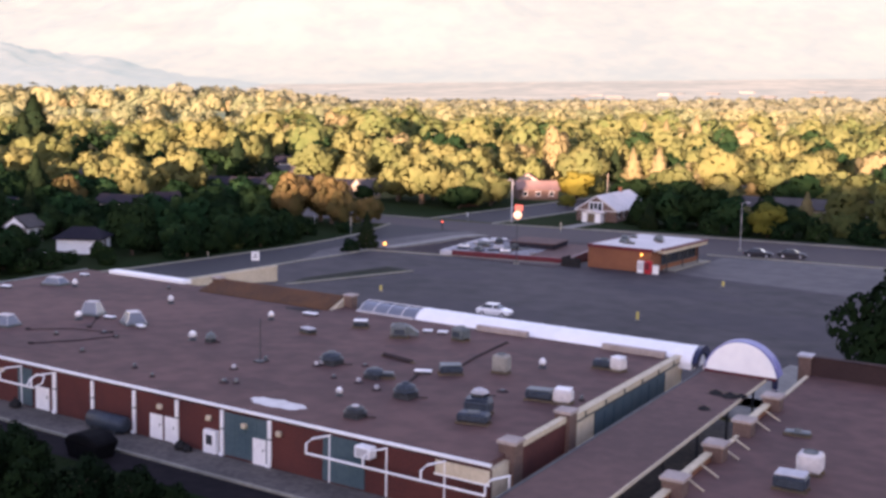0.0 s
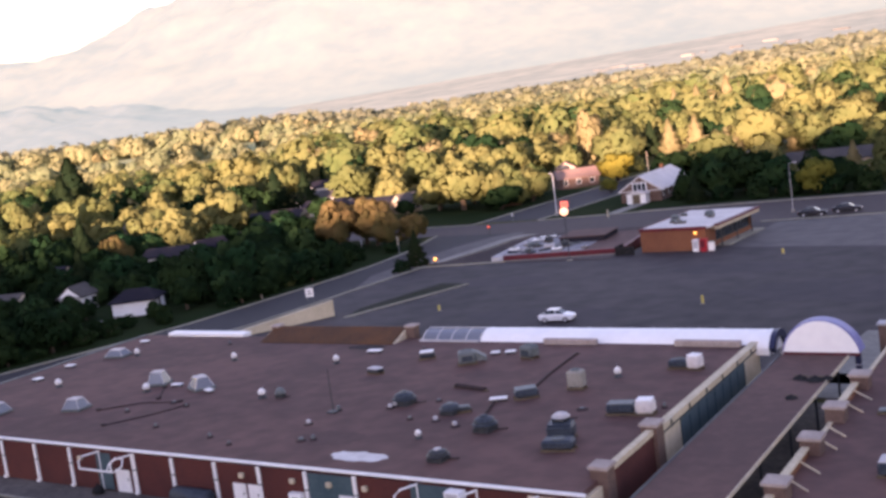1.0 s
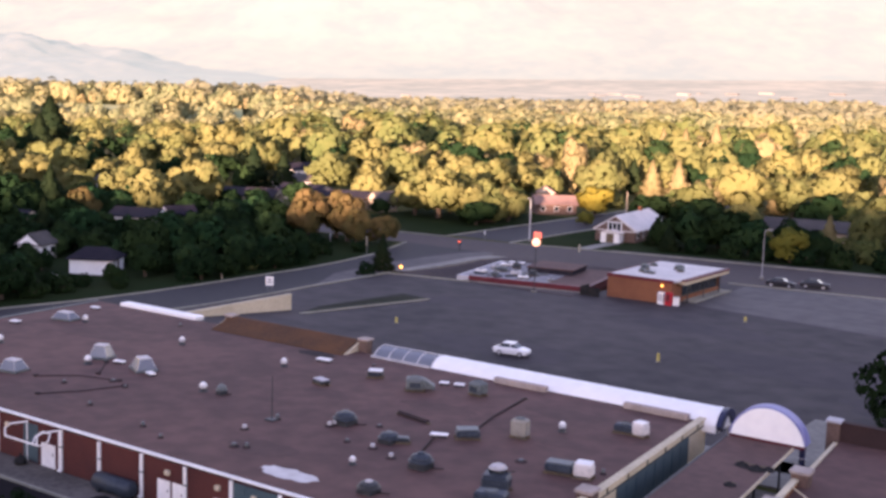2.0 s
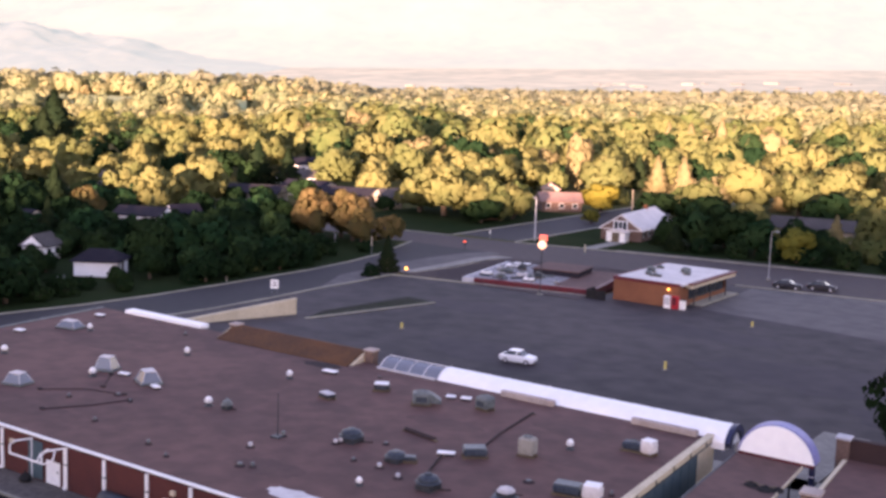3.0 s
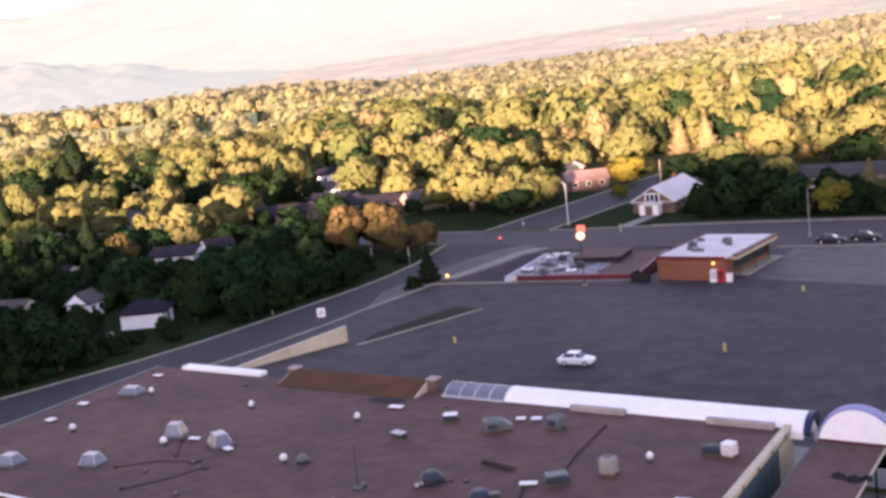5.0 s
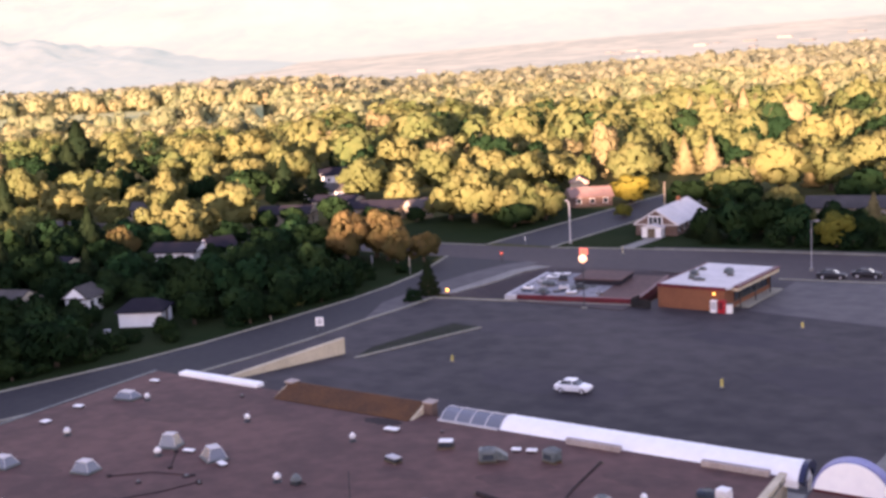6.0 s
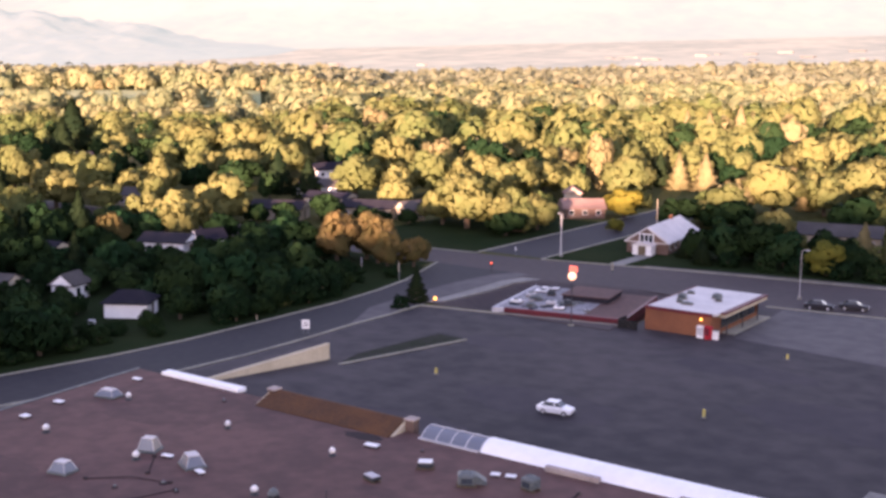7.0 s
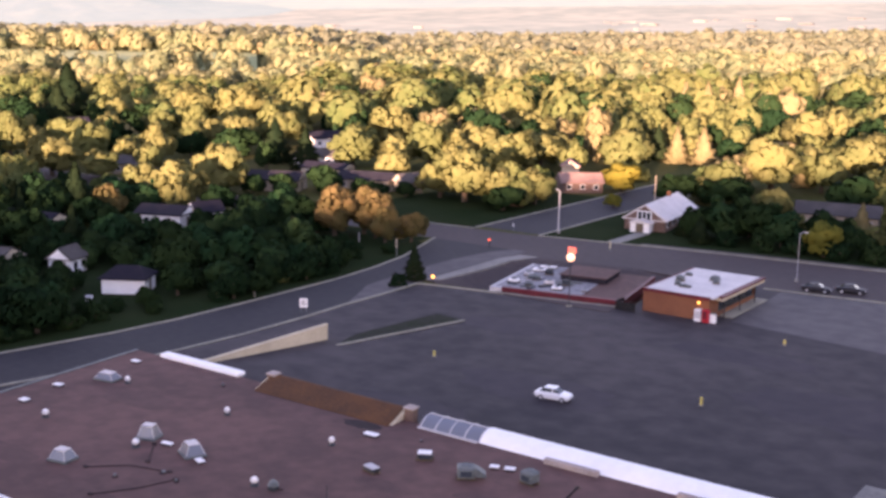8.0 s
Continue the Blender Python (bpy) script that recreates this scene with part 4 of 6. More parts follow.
air_unit(-3.2, 14.6, 1.2, 1.1, 1.0, 12, M_PALEMETAL, lid=M_WHITE, label="white rooftop unit beside a grey duct")
air_unit(-4.9, 14.4, 1.9, 1.1, 0.75, 12, M_SLATE, lid=M_GREY, label="low slate rooftop duct unit")
air_unit(-6.3, 8.7, 1.7, 1.5, 1.05, 20, M_SLATE, lid=M_SLATE, label="large slate-blue rooftop unit")
hood_vent(-6.4, 9.0, 0.55, 0.5, M_PALEROOF, ROOF + 1.17)
air_unit(-5.4, 6.7, 2.0, 1.2, 0.75, 15, M_SLATE, label="long slate-blue rooftop unit")
hood_vent(-12.6, 9.3, 0.8, 1.0, M_SLATE)
hood_vent(-12.2, 3.2, 0.7, 0.75, M_DARKGREY, top=M_PALEROOF)
air_unit(14.3, 12.5, 1.4, 1.3, 1.3, 5, M_PALEMETAL, EAST, label="pale grey rooftop unit on the east roof")
air_unit(14.3, 9.0, 1.8, 1.4, 0.9, 5, M_SLATE, EAST, lid=M_PALEROOF, label="slate rooftop unit with a pale lid")
air_unit(11.2, 20.1, 1.6, 0.7, 0.35, 10, M_GREY, EAST)
air_unit(22.0, 16.0, 2.0, 1.6, 1.2, 5, M_GREY, EAST)
for x, y, r, h in ((-27.6, 8.1, 0.14, 0.5), (-27.6, 11.6, 0.16, 0.6), (-25.2, 4.6, 0.2, 0.4), (-24.4, 5.0, 0.15, 0.5), (-20.0, 10.6, 0.14, 0.4), (-48.0, 8.0, 0.14, 0.4), (-43.2, 10.3, 0.12, 0.35), (-41.0, 5.0, 0.14, 0.45), (-33.6, 3.8, 0.14, 0.5), (-30.5, 2.7, 0.12, 0.4), (-20.6, 15.1, 0.15, 0.3), (-8.2, 14.9, 0.22, 0.25), (-45.5, 11.0, 0.2, 0.3), (-2.6, 16.2, 0.12, 0.5), (-58.5, 30.5, 0.12, 0.5), (-33.0, 30.2, 0.1, 0.3)):
    pipe_stub(x, y, r * 0.85, h * 0.7)
for x, y in ((-23.5, 12.8), (-17.7, 10.6), (-15.4, 9.7), (-23.4, 13.3), (-27.6, 8.1)):
    pipe_stub(x, y, 0.16, 0.36, mat=M_PALEROOF)
# dark duct runs lying on the roof
for pts in ([(-21.6, 18.9, 4.58), (-18.4, 18.2, 4.58)], [(-14.4, 18.0, 4.52), (-15.6, 23.0, 4.52), (-16.6, 29.6, 4.52)], [(-15.9, 15.6, 4.54), (-14.6, 12.2, 4.54), (-13.4, 10.9, 4.54)]):
    d = thing("roof_duct", "dark low duct lying across the roof", "duct", group="dark roof ducts")
    part("run", tube(bmesh.new(), pts, 0.09 if pts[0][2] < 4.56 else 0.20, 6), M_TAR, d)
    for p in (pts[0], pts[-1]):
        part("block", boxes((p[0] - 0.25, p[0] + 0.25, p[1] - 0.12, p[1] + 0.12, ROOF, p[2] - 0.02)), M_WOOD, d)
for pts in ([(-43.6, 10.6, 4.49), (-44.6, 7.6, 4.49), (-46.6, 4.4, 4.49)], [(-51.6, 7.9, 4.49), (-49.0, 10.4, 4.49), (-45.2, 11.4, 4.49)], [(-51.2, 15.0, 4.49), (-48.4, 11.8, 4.49)]):
    d = thing("roof_cable", "dark sagging cable run across the roof", "cable", group="dark roof cables")
    part("run", tube(bmesh.new(), pts, 0.055, 6), M_TAR, d)
    for p in (pts[0], pts[-1]):
        part("box", soft(boxes((p[0] - 0.2, p[0] + 0.2, p[1] - 0.15, p[1] + 0.15, ROOF, ROOF + 0.16)), 0.02), M_TAR, d)
antenna = thing("antenna_mast", "thin dark antenna mast on the roof", "antenna", (-27.8, 11.2, ROOF))
part("mast", tube(bmesh.new(), [(0, 0, 0), (0, 0, 3.4)], [0.05, 0.03], 6), M_DARKGREY, antenna)
part("foot", soft(boxes((-0.4, 0.4, -0.4, 0.4, 0, 0.12)), 0.02), M_DARKGREY, antenna)


def stain(name, x, y, rx, ry, mat, label, seed, z=ROOF):
    """An uneven flat patch, 6 mm proud of the roof."""
    rnd = random.Random(seed)
    n = 26
    bm = bmesh.new()
    ring = []
    for k in range(n):
        a = 2 * math.pi * k / n
        s = 0.8 + 0.3 * rnd.random()
        ring.append((x + rx * s * math.cos(a), y + ry * s * math.sin(a)))
    a = [bm.verts.new((p[0], p[1], z + 0.006)) for p in ring]
    b = [bm.verts.new((p[0], p[1], z - 0.02)) for p in ring]
    bm.faces.new(a)
    for k in range(n):
        bm.faces.new((a[k], b[k], b[(k + 1) % n], a[(k + 1) % n]))
    return solid(name, bm, mat, label, "stain", "structure")


for x, y, rx, ry, k in ((-60, 6, 4.5, 1.6, 31), (-47, 4.2, 5.5, 1.3, 32), (-33, 12.5, 3.4, 2.2, 33), (-12, 27.5, 3.2, 1.5, 34), (-8.5, 20.5, 2.2, 1.0, 35), (-20.5, 22.5, 3.4, 1.3, 36), (-62, 22.5, 4.4, 2.2, 37), (-30, 20.0, 2.4, 1.2, 38)):
    stain("roof_patch", x, y, rx, ry, M_ROOFDARK, "faint darker patch of old roofing", k)
for x, y, rx, ry, k in ((-40, 62, 11, 5, 41), (-8, 76, 14, 7, 42), (-58, 84, 7, 4, 43), (-26, 90, 10, 4, 44), (8, 66, 9, 6, 45), (-48, 48, 8, 3, 46)):
    stain("asphalt_patch", x, y, rx, ry, M_LOTDARK, "faint darker patch of asphalt in the lot", k, 0.03)
stain("pale_patch", -18.3, 2.7, 2.5, 0.95, M_PUDDLE, "pale drying puddle on the roof by the eave", 3)
stain("tar_patch", -23.5, 5.6, 3.0, 1.6, M_ROOFDARK, "dark tar stain on the roof", 5)
stain("tar_patch", -8.3, 12.0, 0.9, 0.35, M_TAR, "dark tar stain on the roof", 6)
stain("tar_patch", -40.0, 30.5, 2.4, 1.0, M_TAR, "dark tar stain on the roof", 7)
stain("tar_patch", 4.2, 25.5, 1.5, 0.5, M_TAR, "dark debris on the passage roof", 8, 4.0)
for x, y, s in ((3.4, 25.8, 0.4), (4.6, 25.4, 0.5), (5.3, 25.9, 0.35), (4.4, 21.0, 0.35)):
    rb = thing("roof_debris", "dark heap of rubbish on the passage roof", "debris", (x, y, 4.0), group="debris heaps")
    part("heap", turned(bmesh.new(), [(1.3 * s, 0), (1.1 * s, 0.3 * s), (0.6 * s, 0.5 * s), (0.15 * s, 0.75 * s)], 7), M_RUBBER, rb)
    part("board", boxes((-1.3 * s, 1.1 * s, 0.2 * s, 0.45 * s, 0.5 * s, 0.6 * s)), M_WOOD, rb)


# ---- kiosk and diner by the crossing ----
kx0, kx1, ky0, ky1, kz = -46.9, -36.6, 104.2, 122.5, 3.25
ks = thing("kiosk", "orange brick shop with a white flat roof and dark fascia", "shop", (0, 0, 0))
part("wall", boxes((kx0, kx1, ky0, ky0 + 0.3, -0.1, kz), (kx0, kx0 + 0.3, ky0 + 0.3, ky1, -0.1, kz), (kx0 + 0.3, kx1, ky1 - 0.3, ky1, -0.1, kz), (kx1 - 0.3, kx1, ky0 + 0.3, ky0 + 3.5, -0.1, kz), (kx1 - 0.3, kx1, ky0 + 3.5, ky1 - 0.3, -0.1, 0.8), (kx1 - 0.3, kx1, ky0 + 3.5, ky1 - 0.3, 2.4, kz)), M_BRICK2, ks)
part("roof", boxes((kx0 + 0.2, kx1 + 0.6, ky0 + 0.2, ky1, kz + 0.004, kz + 0.25)), M_PALEMETAL, ks, "white flat roof")
part("roof_edge", boxes((kx0 - 0.1, kx1 + 0.1, ky0 - 0.12, ky0 + 0.19, kz - 0.15, kz + 0.3), (kx0 - 0.12, kx0 + 0.19, ky0 + 0.19, ky1, kz - 0.15, kz + 0.3)), M_RED, ks, "dark red roof edge")
part("fascia", soft(boxes((kx1 + 0.11, kx1 + 1.25, ky0 + 2.0, ky1 + 0.3, 2.75, kz + 0.0)), 0.05), M_CREAM, ks, "cream canopy fascia")
part("canopy_top", boxes((kx1 + 0.604, kx1 + 1.35, ky0 + 1.9, ky1 + 0.4, kz + 0.004, kz + 0.28)), M_RED, ks, "dark red canopy edge")
for k in range(4):
    y = ky0 + 3.6 + 3.4 * k
    w = part("window", boxes((kx1 - 0.2, kx1 - 0.08, y, y + 3.32, 0.802, 0.92)), M_DARKGREY, ks)
    for a in (y, y + 3.2):
        part("jamb", boxes((kx1 - 0.2, kx1 - 0.08, a, a + 0.12, 0.924, 2.4)), M_DARKGREY, w)
    part("pane", boxes((kx1 - 0.16, kx1 - 0.12, y + 0.122, y + 3.198, 0.924, 2.4)), M_GLASS, w)
for k in range(3):
    part("post", boxes((kx1 + 1.05, kx1 + 1.2, ky0 + 3 + 6 * k, ky0 + 3.15 + 6 * k, 0.02, 2.746)), M_DARKGREY, ks)
part("step", boxes((kx1 + 0.01, kx1 + 2.0, ky0 + 4.0, ky1, 0.0, 0.2)), M_KERB, ks, "yellow-edged concrete step")
for x, y, w, d, h in ((-44.6, 112, 1.2, 1.0, 0.8), (-42.3, 108.6, 1.6, 0.9, 0.35), (-43.8, 109.4, 0.8, 0.8, 0.5), (-40.5, 115.5, 1.3, 1.2, 0.7), (-39.5, 113.6, 0.8, 0.8, 0.6), (-45.2, 116.5, 1.0, 0.8, 0.4)):
    air_unit(x, y, w, d, h, 8, M_GREY, kz + 0.25, label="small grey unit on the white kiosk roof")
vm = thing("vending_machine", "white vending machine against the brick wall", "vending machine", (-37.9, 103.65, 0.03))
part("body", soft(boxes((-0.5, 0.5, -0.4, 0.4, 0.0, 1.75)), 0.04), M_WHITE, vm)
part("front", boxes((-0.4, 0.4, -0.44, -0.402, 0.5, 1.6)), M_PALEROOF, vm)
vm = thing("vending_machine", "bright red drinks machine at the kiosk corner", "vending machine", (-36.7, 103.6, 0.03))
part("body", soft(boxes((-0.5, 0.5, -0.4, 0.4, 0.0, 1.85)), 0.04), M_BRIGHTRED, vm)
part("front", boxes((-0.38, 0.2, -0.44, -0.402, 0.6, 1.65)), M_RED, vm)
vm = thing("ice_chest", "white ice chest beside the red machine", "ice chest", (-35.75, 103.9, 0.03))
part("body", soft(boxes((-0.40, 0.40, -0.35, 0.35, 0.0, 1.3)), 0.05), M_WHITE, vm)
part("lid", soft(boxes((-0.42, 0.42, -0.37, 0.3, 1.304, 1.4)), 0.02), M_GREY, vm)
kl = thing("wall_lamp", "glowing amber lamp on the kiosk wall", "lamp")
part("bracket", boxes((-38.1, -37.9, ky0 - 0.2, ky0 - 0.002, 2.65, 2.8)), M_DARKGREY, kl)
part("bulb", turned(bmesh.new(), [(0.08, 0), (0.2, 0.1), (0.2, 0.25), (0.08, 0.36)], 10, (-38.0, ky0 - 0.42, 2.5)), M_LAMPGLOW, kl)
df = thing("fence_enclosure", "dark timber bin enclosure beside the kiosk", "fence")
for k in range(9):
    part("board", boxes((-50.4 + 0.36 * k, -50.08 + 0.36 * k, 102.3, 102.36, 0.02, 1.35)), M_RUBBER, df)
for k in range(8):
    part("board", boxes((-50.44, -50.41, 102.4 + 0.36 * k, 102.72 + 0.36 * k, -0.2, 1.35)), M_RUBBER, df)
part("rail", boxes((-50.4, -47.1, 102.361, 102.42, 1.0, 1.12)), M_WOOD, df)

DZ = -1.95
DINER = pose(-50.9, 104.4, 0, 0, 0, 11)
dn = thing("diner", "low diner with dark red fascia and cluttered grey roof", "restaurant", (-50.9, 104.4, 0), 11)
part("wall", boxes((-20.2, 0.0, 0.6, 0.9, DZ - 0.2, 0.35), (-20.2, -19.9, 0.9, 19.0, DZ - 0.2, 0.35), (-0.3, 0.0, 0.9, 19.0, DZ - 0.2, 0.35), (-19.9, -0.3, 18.7, 19.0, DZ - 0.2, 0.35)), M_BRICK, dn)
part("fascia", soft(boxes((-18.8, 0.6, -0.1, 0.58, -0.35, 0.85)), 0.05), M_RED, dn, "dark red fascia")
part("fascia", soft(boxes((-20.8, -18.85, -0.1, 0.58, -0.25, 0.8)), 0.05), M_PALEROOF, dn, "pale grey fascia")
part("fascia", soft(boxes((0.02, 0.6, 0.584, 19.4, -0.35, 0.85)), 0.05), M_RED, dn, "dark red fascia")
part("fascia", soft(boxes((-20.8, -20.22, 0.584, 19.4, -0.25, 0.8)), 0.05), M_PALEROOF, dn, "pale grey fascia")
part("roof", boxes((-20.2, -6.2, 0.6, 19.3, 0.36, 0.75)), M_DINER, dn, "pale grey patched roof")
part("roof", boxes((-6.19, 0.0, 0.6, 19.3, 0.36, 0.72)), M_ROOF2, dn, "brown flat roof")
part("upper_block", soft(boxes((-12.6, -5.0, 10.0, 17.5, 0.754, 1.55)), 0.06), M_SHINGLE, dn, "raised dark block")
part("upper_roof", boxes((-12.8, -4.8, 9.8, 17.7, 1.554, 1.70)), M_ROOF2, dn, "brown upper roof")
for k in range(5):
    part("window", boxes((-19 + 3.9 * k, -16.4 + 3.9 * k, 0.56, 0.597, DZ + 0.8, -0.4)), M_GLASS, dn)
for x, y, w, d, h, m in ((-18.5, 4.4, 1.6, 1.2, 0.6, M_WHITE), (-16.4, 7.9, 2.0, 1.4, 0.8, M_GREY), (-18.2, 10.4, 1.4, 1.2, 0.6, M_PALEROOF), (-15.6, 3.4, 1.3, 1.0, 0.5, M_GREY), (-12.8, 5.2, 1.6, 1.2, 0.8, M_PALEROOF), (-17.6, 14.6, 2.6, 1.6, 0.4, M_WHITE), (-17.2, 17.4, 2.8, 1.0, 0.35, M_WHITE), (-10.7, 2.6, 1.6, 1.0, 0.5, M_WHITE), (-15.4, 12.6, 1.3, 1.0, 0.9, M_DARKGREY), (-10.4, 6.2, 1.2, 1.0, 0.9, M_DARKGREY), (-6.4, 3.4, 0.8, 0.7, 0.3, M_PALEROOF)):
    p = DINER @ Vector((x, y, 0.755))
    air_unit(p.x, p.y, w, d, h, 20, m, p.z, label="rooftop unit on the diner")
clutter = random.Random(8)
for k in range(16):
    lx, ly = clutter.uniform(-19.4, -7.4), clutter.uniform(1.4, 9.2)
    p = DINER @ Vector((lx, ly, 0.755))
    rp = thing("roof_board", "loose weathered board on the diner roof", "board", (p.x, p.y, p.z), clutter.uniform(0, 180), "boards on the diner roof")
    w, d, h = clutter.uniform(0.5, 1.6), clutter.uniform(0.3, 0.8), clutter.uniform(0.06, 0.35)
    part("board", soft(boxes((-w, w, -d / 2, d / 2, 0, h)), 0.02), clutter.choice((M_GREY, M_PALEROOF, M_DARKGREY, M_SLATE)), rp)
    part("batten", boxes((-w * 0.7, -w * 0.6, -d * 0.6, d * 0.6, h + 0.002, h + 0.06)), M_WOOD, rp)
sg = thing("pole_sign", "tall pole sign with a glowing white globe and red panel", "sign", (-56.5, 99.2, 0.03))
part("pole", tube(bmesh.new(), [(0, 0, 0), (0, 0, 6.95)], [0.09, 0.06], 8), M_DARKGREY, sg)
part("foot", soft(boxes((-0.35, 0.35, -0.35, 0.35, 0, 0.18)), 0.02), M_KERB, sg)
part("ball", turned(bmesh.new(), [(0.2, 6.9), (0.5, 7.1), (0.66, 7.5), (0.5, 7.9), (0.2, 8.1)], 14), M_SIGNGLOW, sg, "glowing white globe", smooth=True)
part("panel", soft(boxes((-0.45, 0.85, -0.15, 0.15, 8.14, 9.05)), 0.08), M_SIGNRED, sg, "glowing red panel")


# ---- street furniture ----
def street_lamp(x, y, h, turn, label, thick=0.055):
    s = thing("street_lamp", label, "street lamp", (x, y, float(land(x, y))), turn)
    part("base", soft(boxes((-0.3, 0.3, -0.3, 0.3, 0, 0.6)), 0.04), M_CONCRETE, s)
    part("pole", tube(bmesh.new(), [(0, 0, 0.6), (0, 0, h)], [thick, thick * 0.65], 8), M_PALEROOF, s)
    part("arm", tube(bmesh.new(), [(0, 0, h - 0.1), (0.5, 0, h + 0.14), (0.9, 0, h + 0.1)], 0.045, 6), M_PALEROOF, s)
    part("head", soft(boxes((0.6, 1.3, -0.14, 0.14, h + 0.0, h + 0.16)), 0.04), M_PALEROOF, s)


street_lamp(-35.6, 138.5, 8.3, 20, "tall grey street lamp beside the street")
street_lamp(-88.2, 151.2, 8.6, 150, "tall pale street lamp at the crossing", 0.15)
for x, y, h in ((-22.2, 68.3, 0.95), (-56.7, 65.2, 0.75), (-23.6, 99.0, 0.7), (-20.2, 43.0, 0.7), (14.0, 90.0, 0.9)):
    b = thing("bollard", "short yellow bollard in the parking lot", "bollard", (x, y, 0.03), group="parking lot bollards")
    part("foot", turned(bmesh.new(), [(0.28, 0), (0.28, 0.12), (0.2, 0.16)], 10), M_CONCRETE, b)
    part("post", turned(bmesh.new(), [(0.17, 0.15), (0.17, h), (0.1, h + 0.08)], 10), M_YELLOW, b)
lb = thing("corner_lamp", "low post with a glowing amber lamp at the lot corner", "lamp", (-81.6, 99.4, 0.03))
part("post", tube(bmesh.new(), [(0, 0, 0), (0, 0, 0.7)], 0.07, 8), M_DARKGREY, lb)
part("bulb", turned(bmesh.new(), [(0.12, 0.7), (0.27, 0.85), (0.27, 1.05), (0.1, 1.2)], 10), M_LAMPGLOW, lb)


def road_sign(x, y, w, h, z0, mat, label, turn=-35):
    s = thing("road_sign", label, "sign", (x, y, float(land(x, y))), turn, "road signs")
    for px in (-w * 0.32, w * 0.32):
        part("post", boxes((px - 0.04, px + 0.04, -0.04, 0.04, 0, z0 + h * 0.9)), M_GREY, s)
    part("board", soft(boxes((-w / 2, w / 2, -0.09, -0.045, z0, z0 + h)), 0.02), mat, s)
    part("lettering", boxes((-w * 0.3, w * 0.3, -0.105, -0.092, z0 + h * 0.3, z0 + h * 0.42), (-w * 0.22, w * 0.22, -0.105, -0.092, z0 + h * 0.6, z0 + h * 0.72)), M_DARKGREY, s)


road_sign(-84.4, 71.6, 1.15, 1.3, 0.8, M_WHITE, "white road sign with grey bars on two posts", 36)
road_sign(-96.0, 73.6, 0.8, 0.6, 0.25, M_CREAM, "small cream sign at the kerb")
road_sign(-98.8, 112.2, 0.6, 1.6, 1.6, M_CREAM, "cream post sign at the road edge")
road_sign(-71.6, 141.5, 0.5, 1.4, 0.6, M_CREAM, "narrow cream sign across the street")
road_sign(-96.2, 147.2, 0.7, 0.7, 1.0, M_WHITE, "small white street sign at the corner")
for x, y in ((-90.0, 128.8),):
    ts = thing("traffic_signal", "traffic signal on a post with a red light", "traffic signal", (x, y, 0.02), group="crossing signals")
    part("post", tube(bmesh.new(), [(0, 0, 0), (0, 0, 1.2)], 0.08, 8), M_DARKGREY, ts)
    hd = part("head", soft(boxes((-0.2, 0.2, -0.18, 0.18, 1.2, 2.1)), 0.03), M_DARKGREY, ts)
    part("light", turned(bmesh.new(), [(0.02, -0.03), (0.22, 0.0), (0.22, 0.2), (0.02, 0.24)], 10, (0.15, -0.34, 1.65)), M_SIGNAL, hd)

rs = thing("round_sign", "pale round sign on a post among the trees", "sign", (-110.4, 115.9, 0.0), -50)
part("post", boxes((-0.06, 0.06, -0.06, 0.06, 0, 1.1)), M_GREY, rs)
part("disc", tube(bmesh.new(), [(0, -0.09, 1.5), (0, 0.0, 1.5)], 0.85, 20), M_PALEROOF, rs)
up = thing("utility_pole", "slim weathered timber pole among the yard trees", "pole", (-115.4, 103.4, 0.0))
part("pole", tube(bmesh.new(), [(0, 0, 0), (0, 0, 6.4)], [0.13, 0.09], 8), M_WOOD, up)
part("crossarm", boxes((-0.7, 0.7, -0.06, 0.06, 5.8, 5.95)), M_WOOD, up)
for x, y, s, m in ((-122.5, 56.4, 0.8, M_SIDING), (-113.4, 56.9, 0.7, M_WHITE), (-119.8, 77.9, 0.9, M_SIDING), (-118.6, 99.4, 0.8, M_WHITE), (-111.5, 79.0, 0.6, M_SIDING)):
    yb = thing("garden_box", "pale garden storage box in a shaded yard", "box", (x, y, 0.03), 35, "garden boxes")
    part("body", soft(boxes((-0.7 * s, 0.7 * s, -0.5 * s, 0.5 * s, 0, 0.9 * s)), 0.04), m, yb)
    part("lid", soft(boxes((-0.75 * s, 0.75 * s, -0.55 * s, 0.55 * s, 0.904 * s, 1.02 * s)), 0.03), M_PALEROOF, yb)

# cream wall beside the ramp
wd = thing("ramp_wall", "long cream wall beside the ramp and the road", "wall", kind="structure")
for k in range(6):
    y = 39.5 + 3.9 * k
    part("panel", boxes((-72.75, -72.35, y, y + 3.88, -0.1, 2.05)), M_CREAM, wd)
part("coping", soft(boxes((-72.82, -72.28, 39.4, 62.95, 2.054, 2.16)), 0.02), M_CREAM, wd)


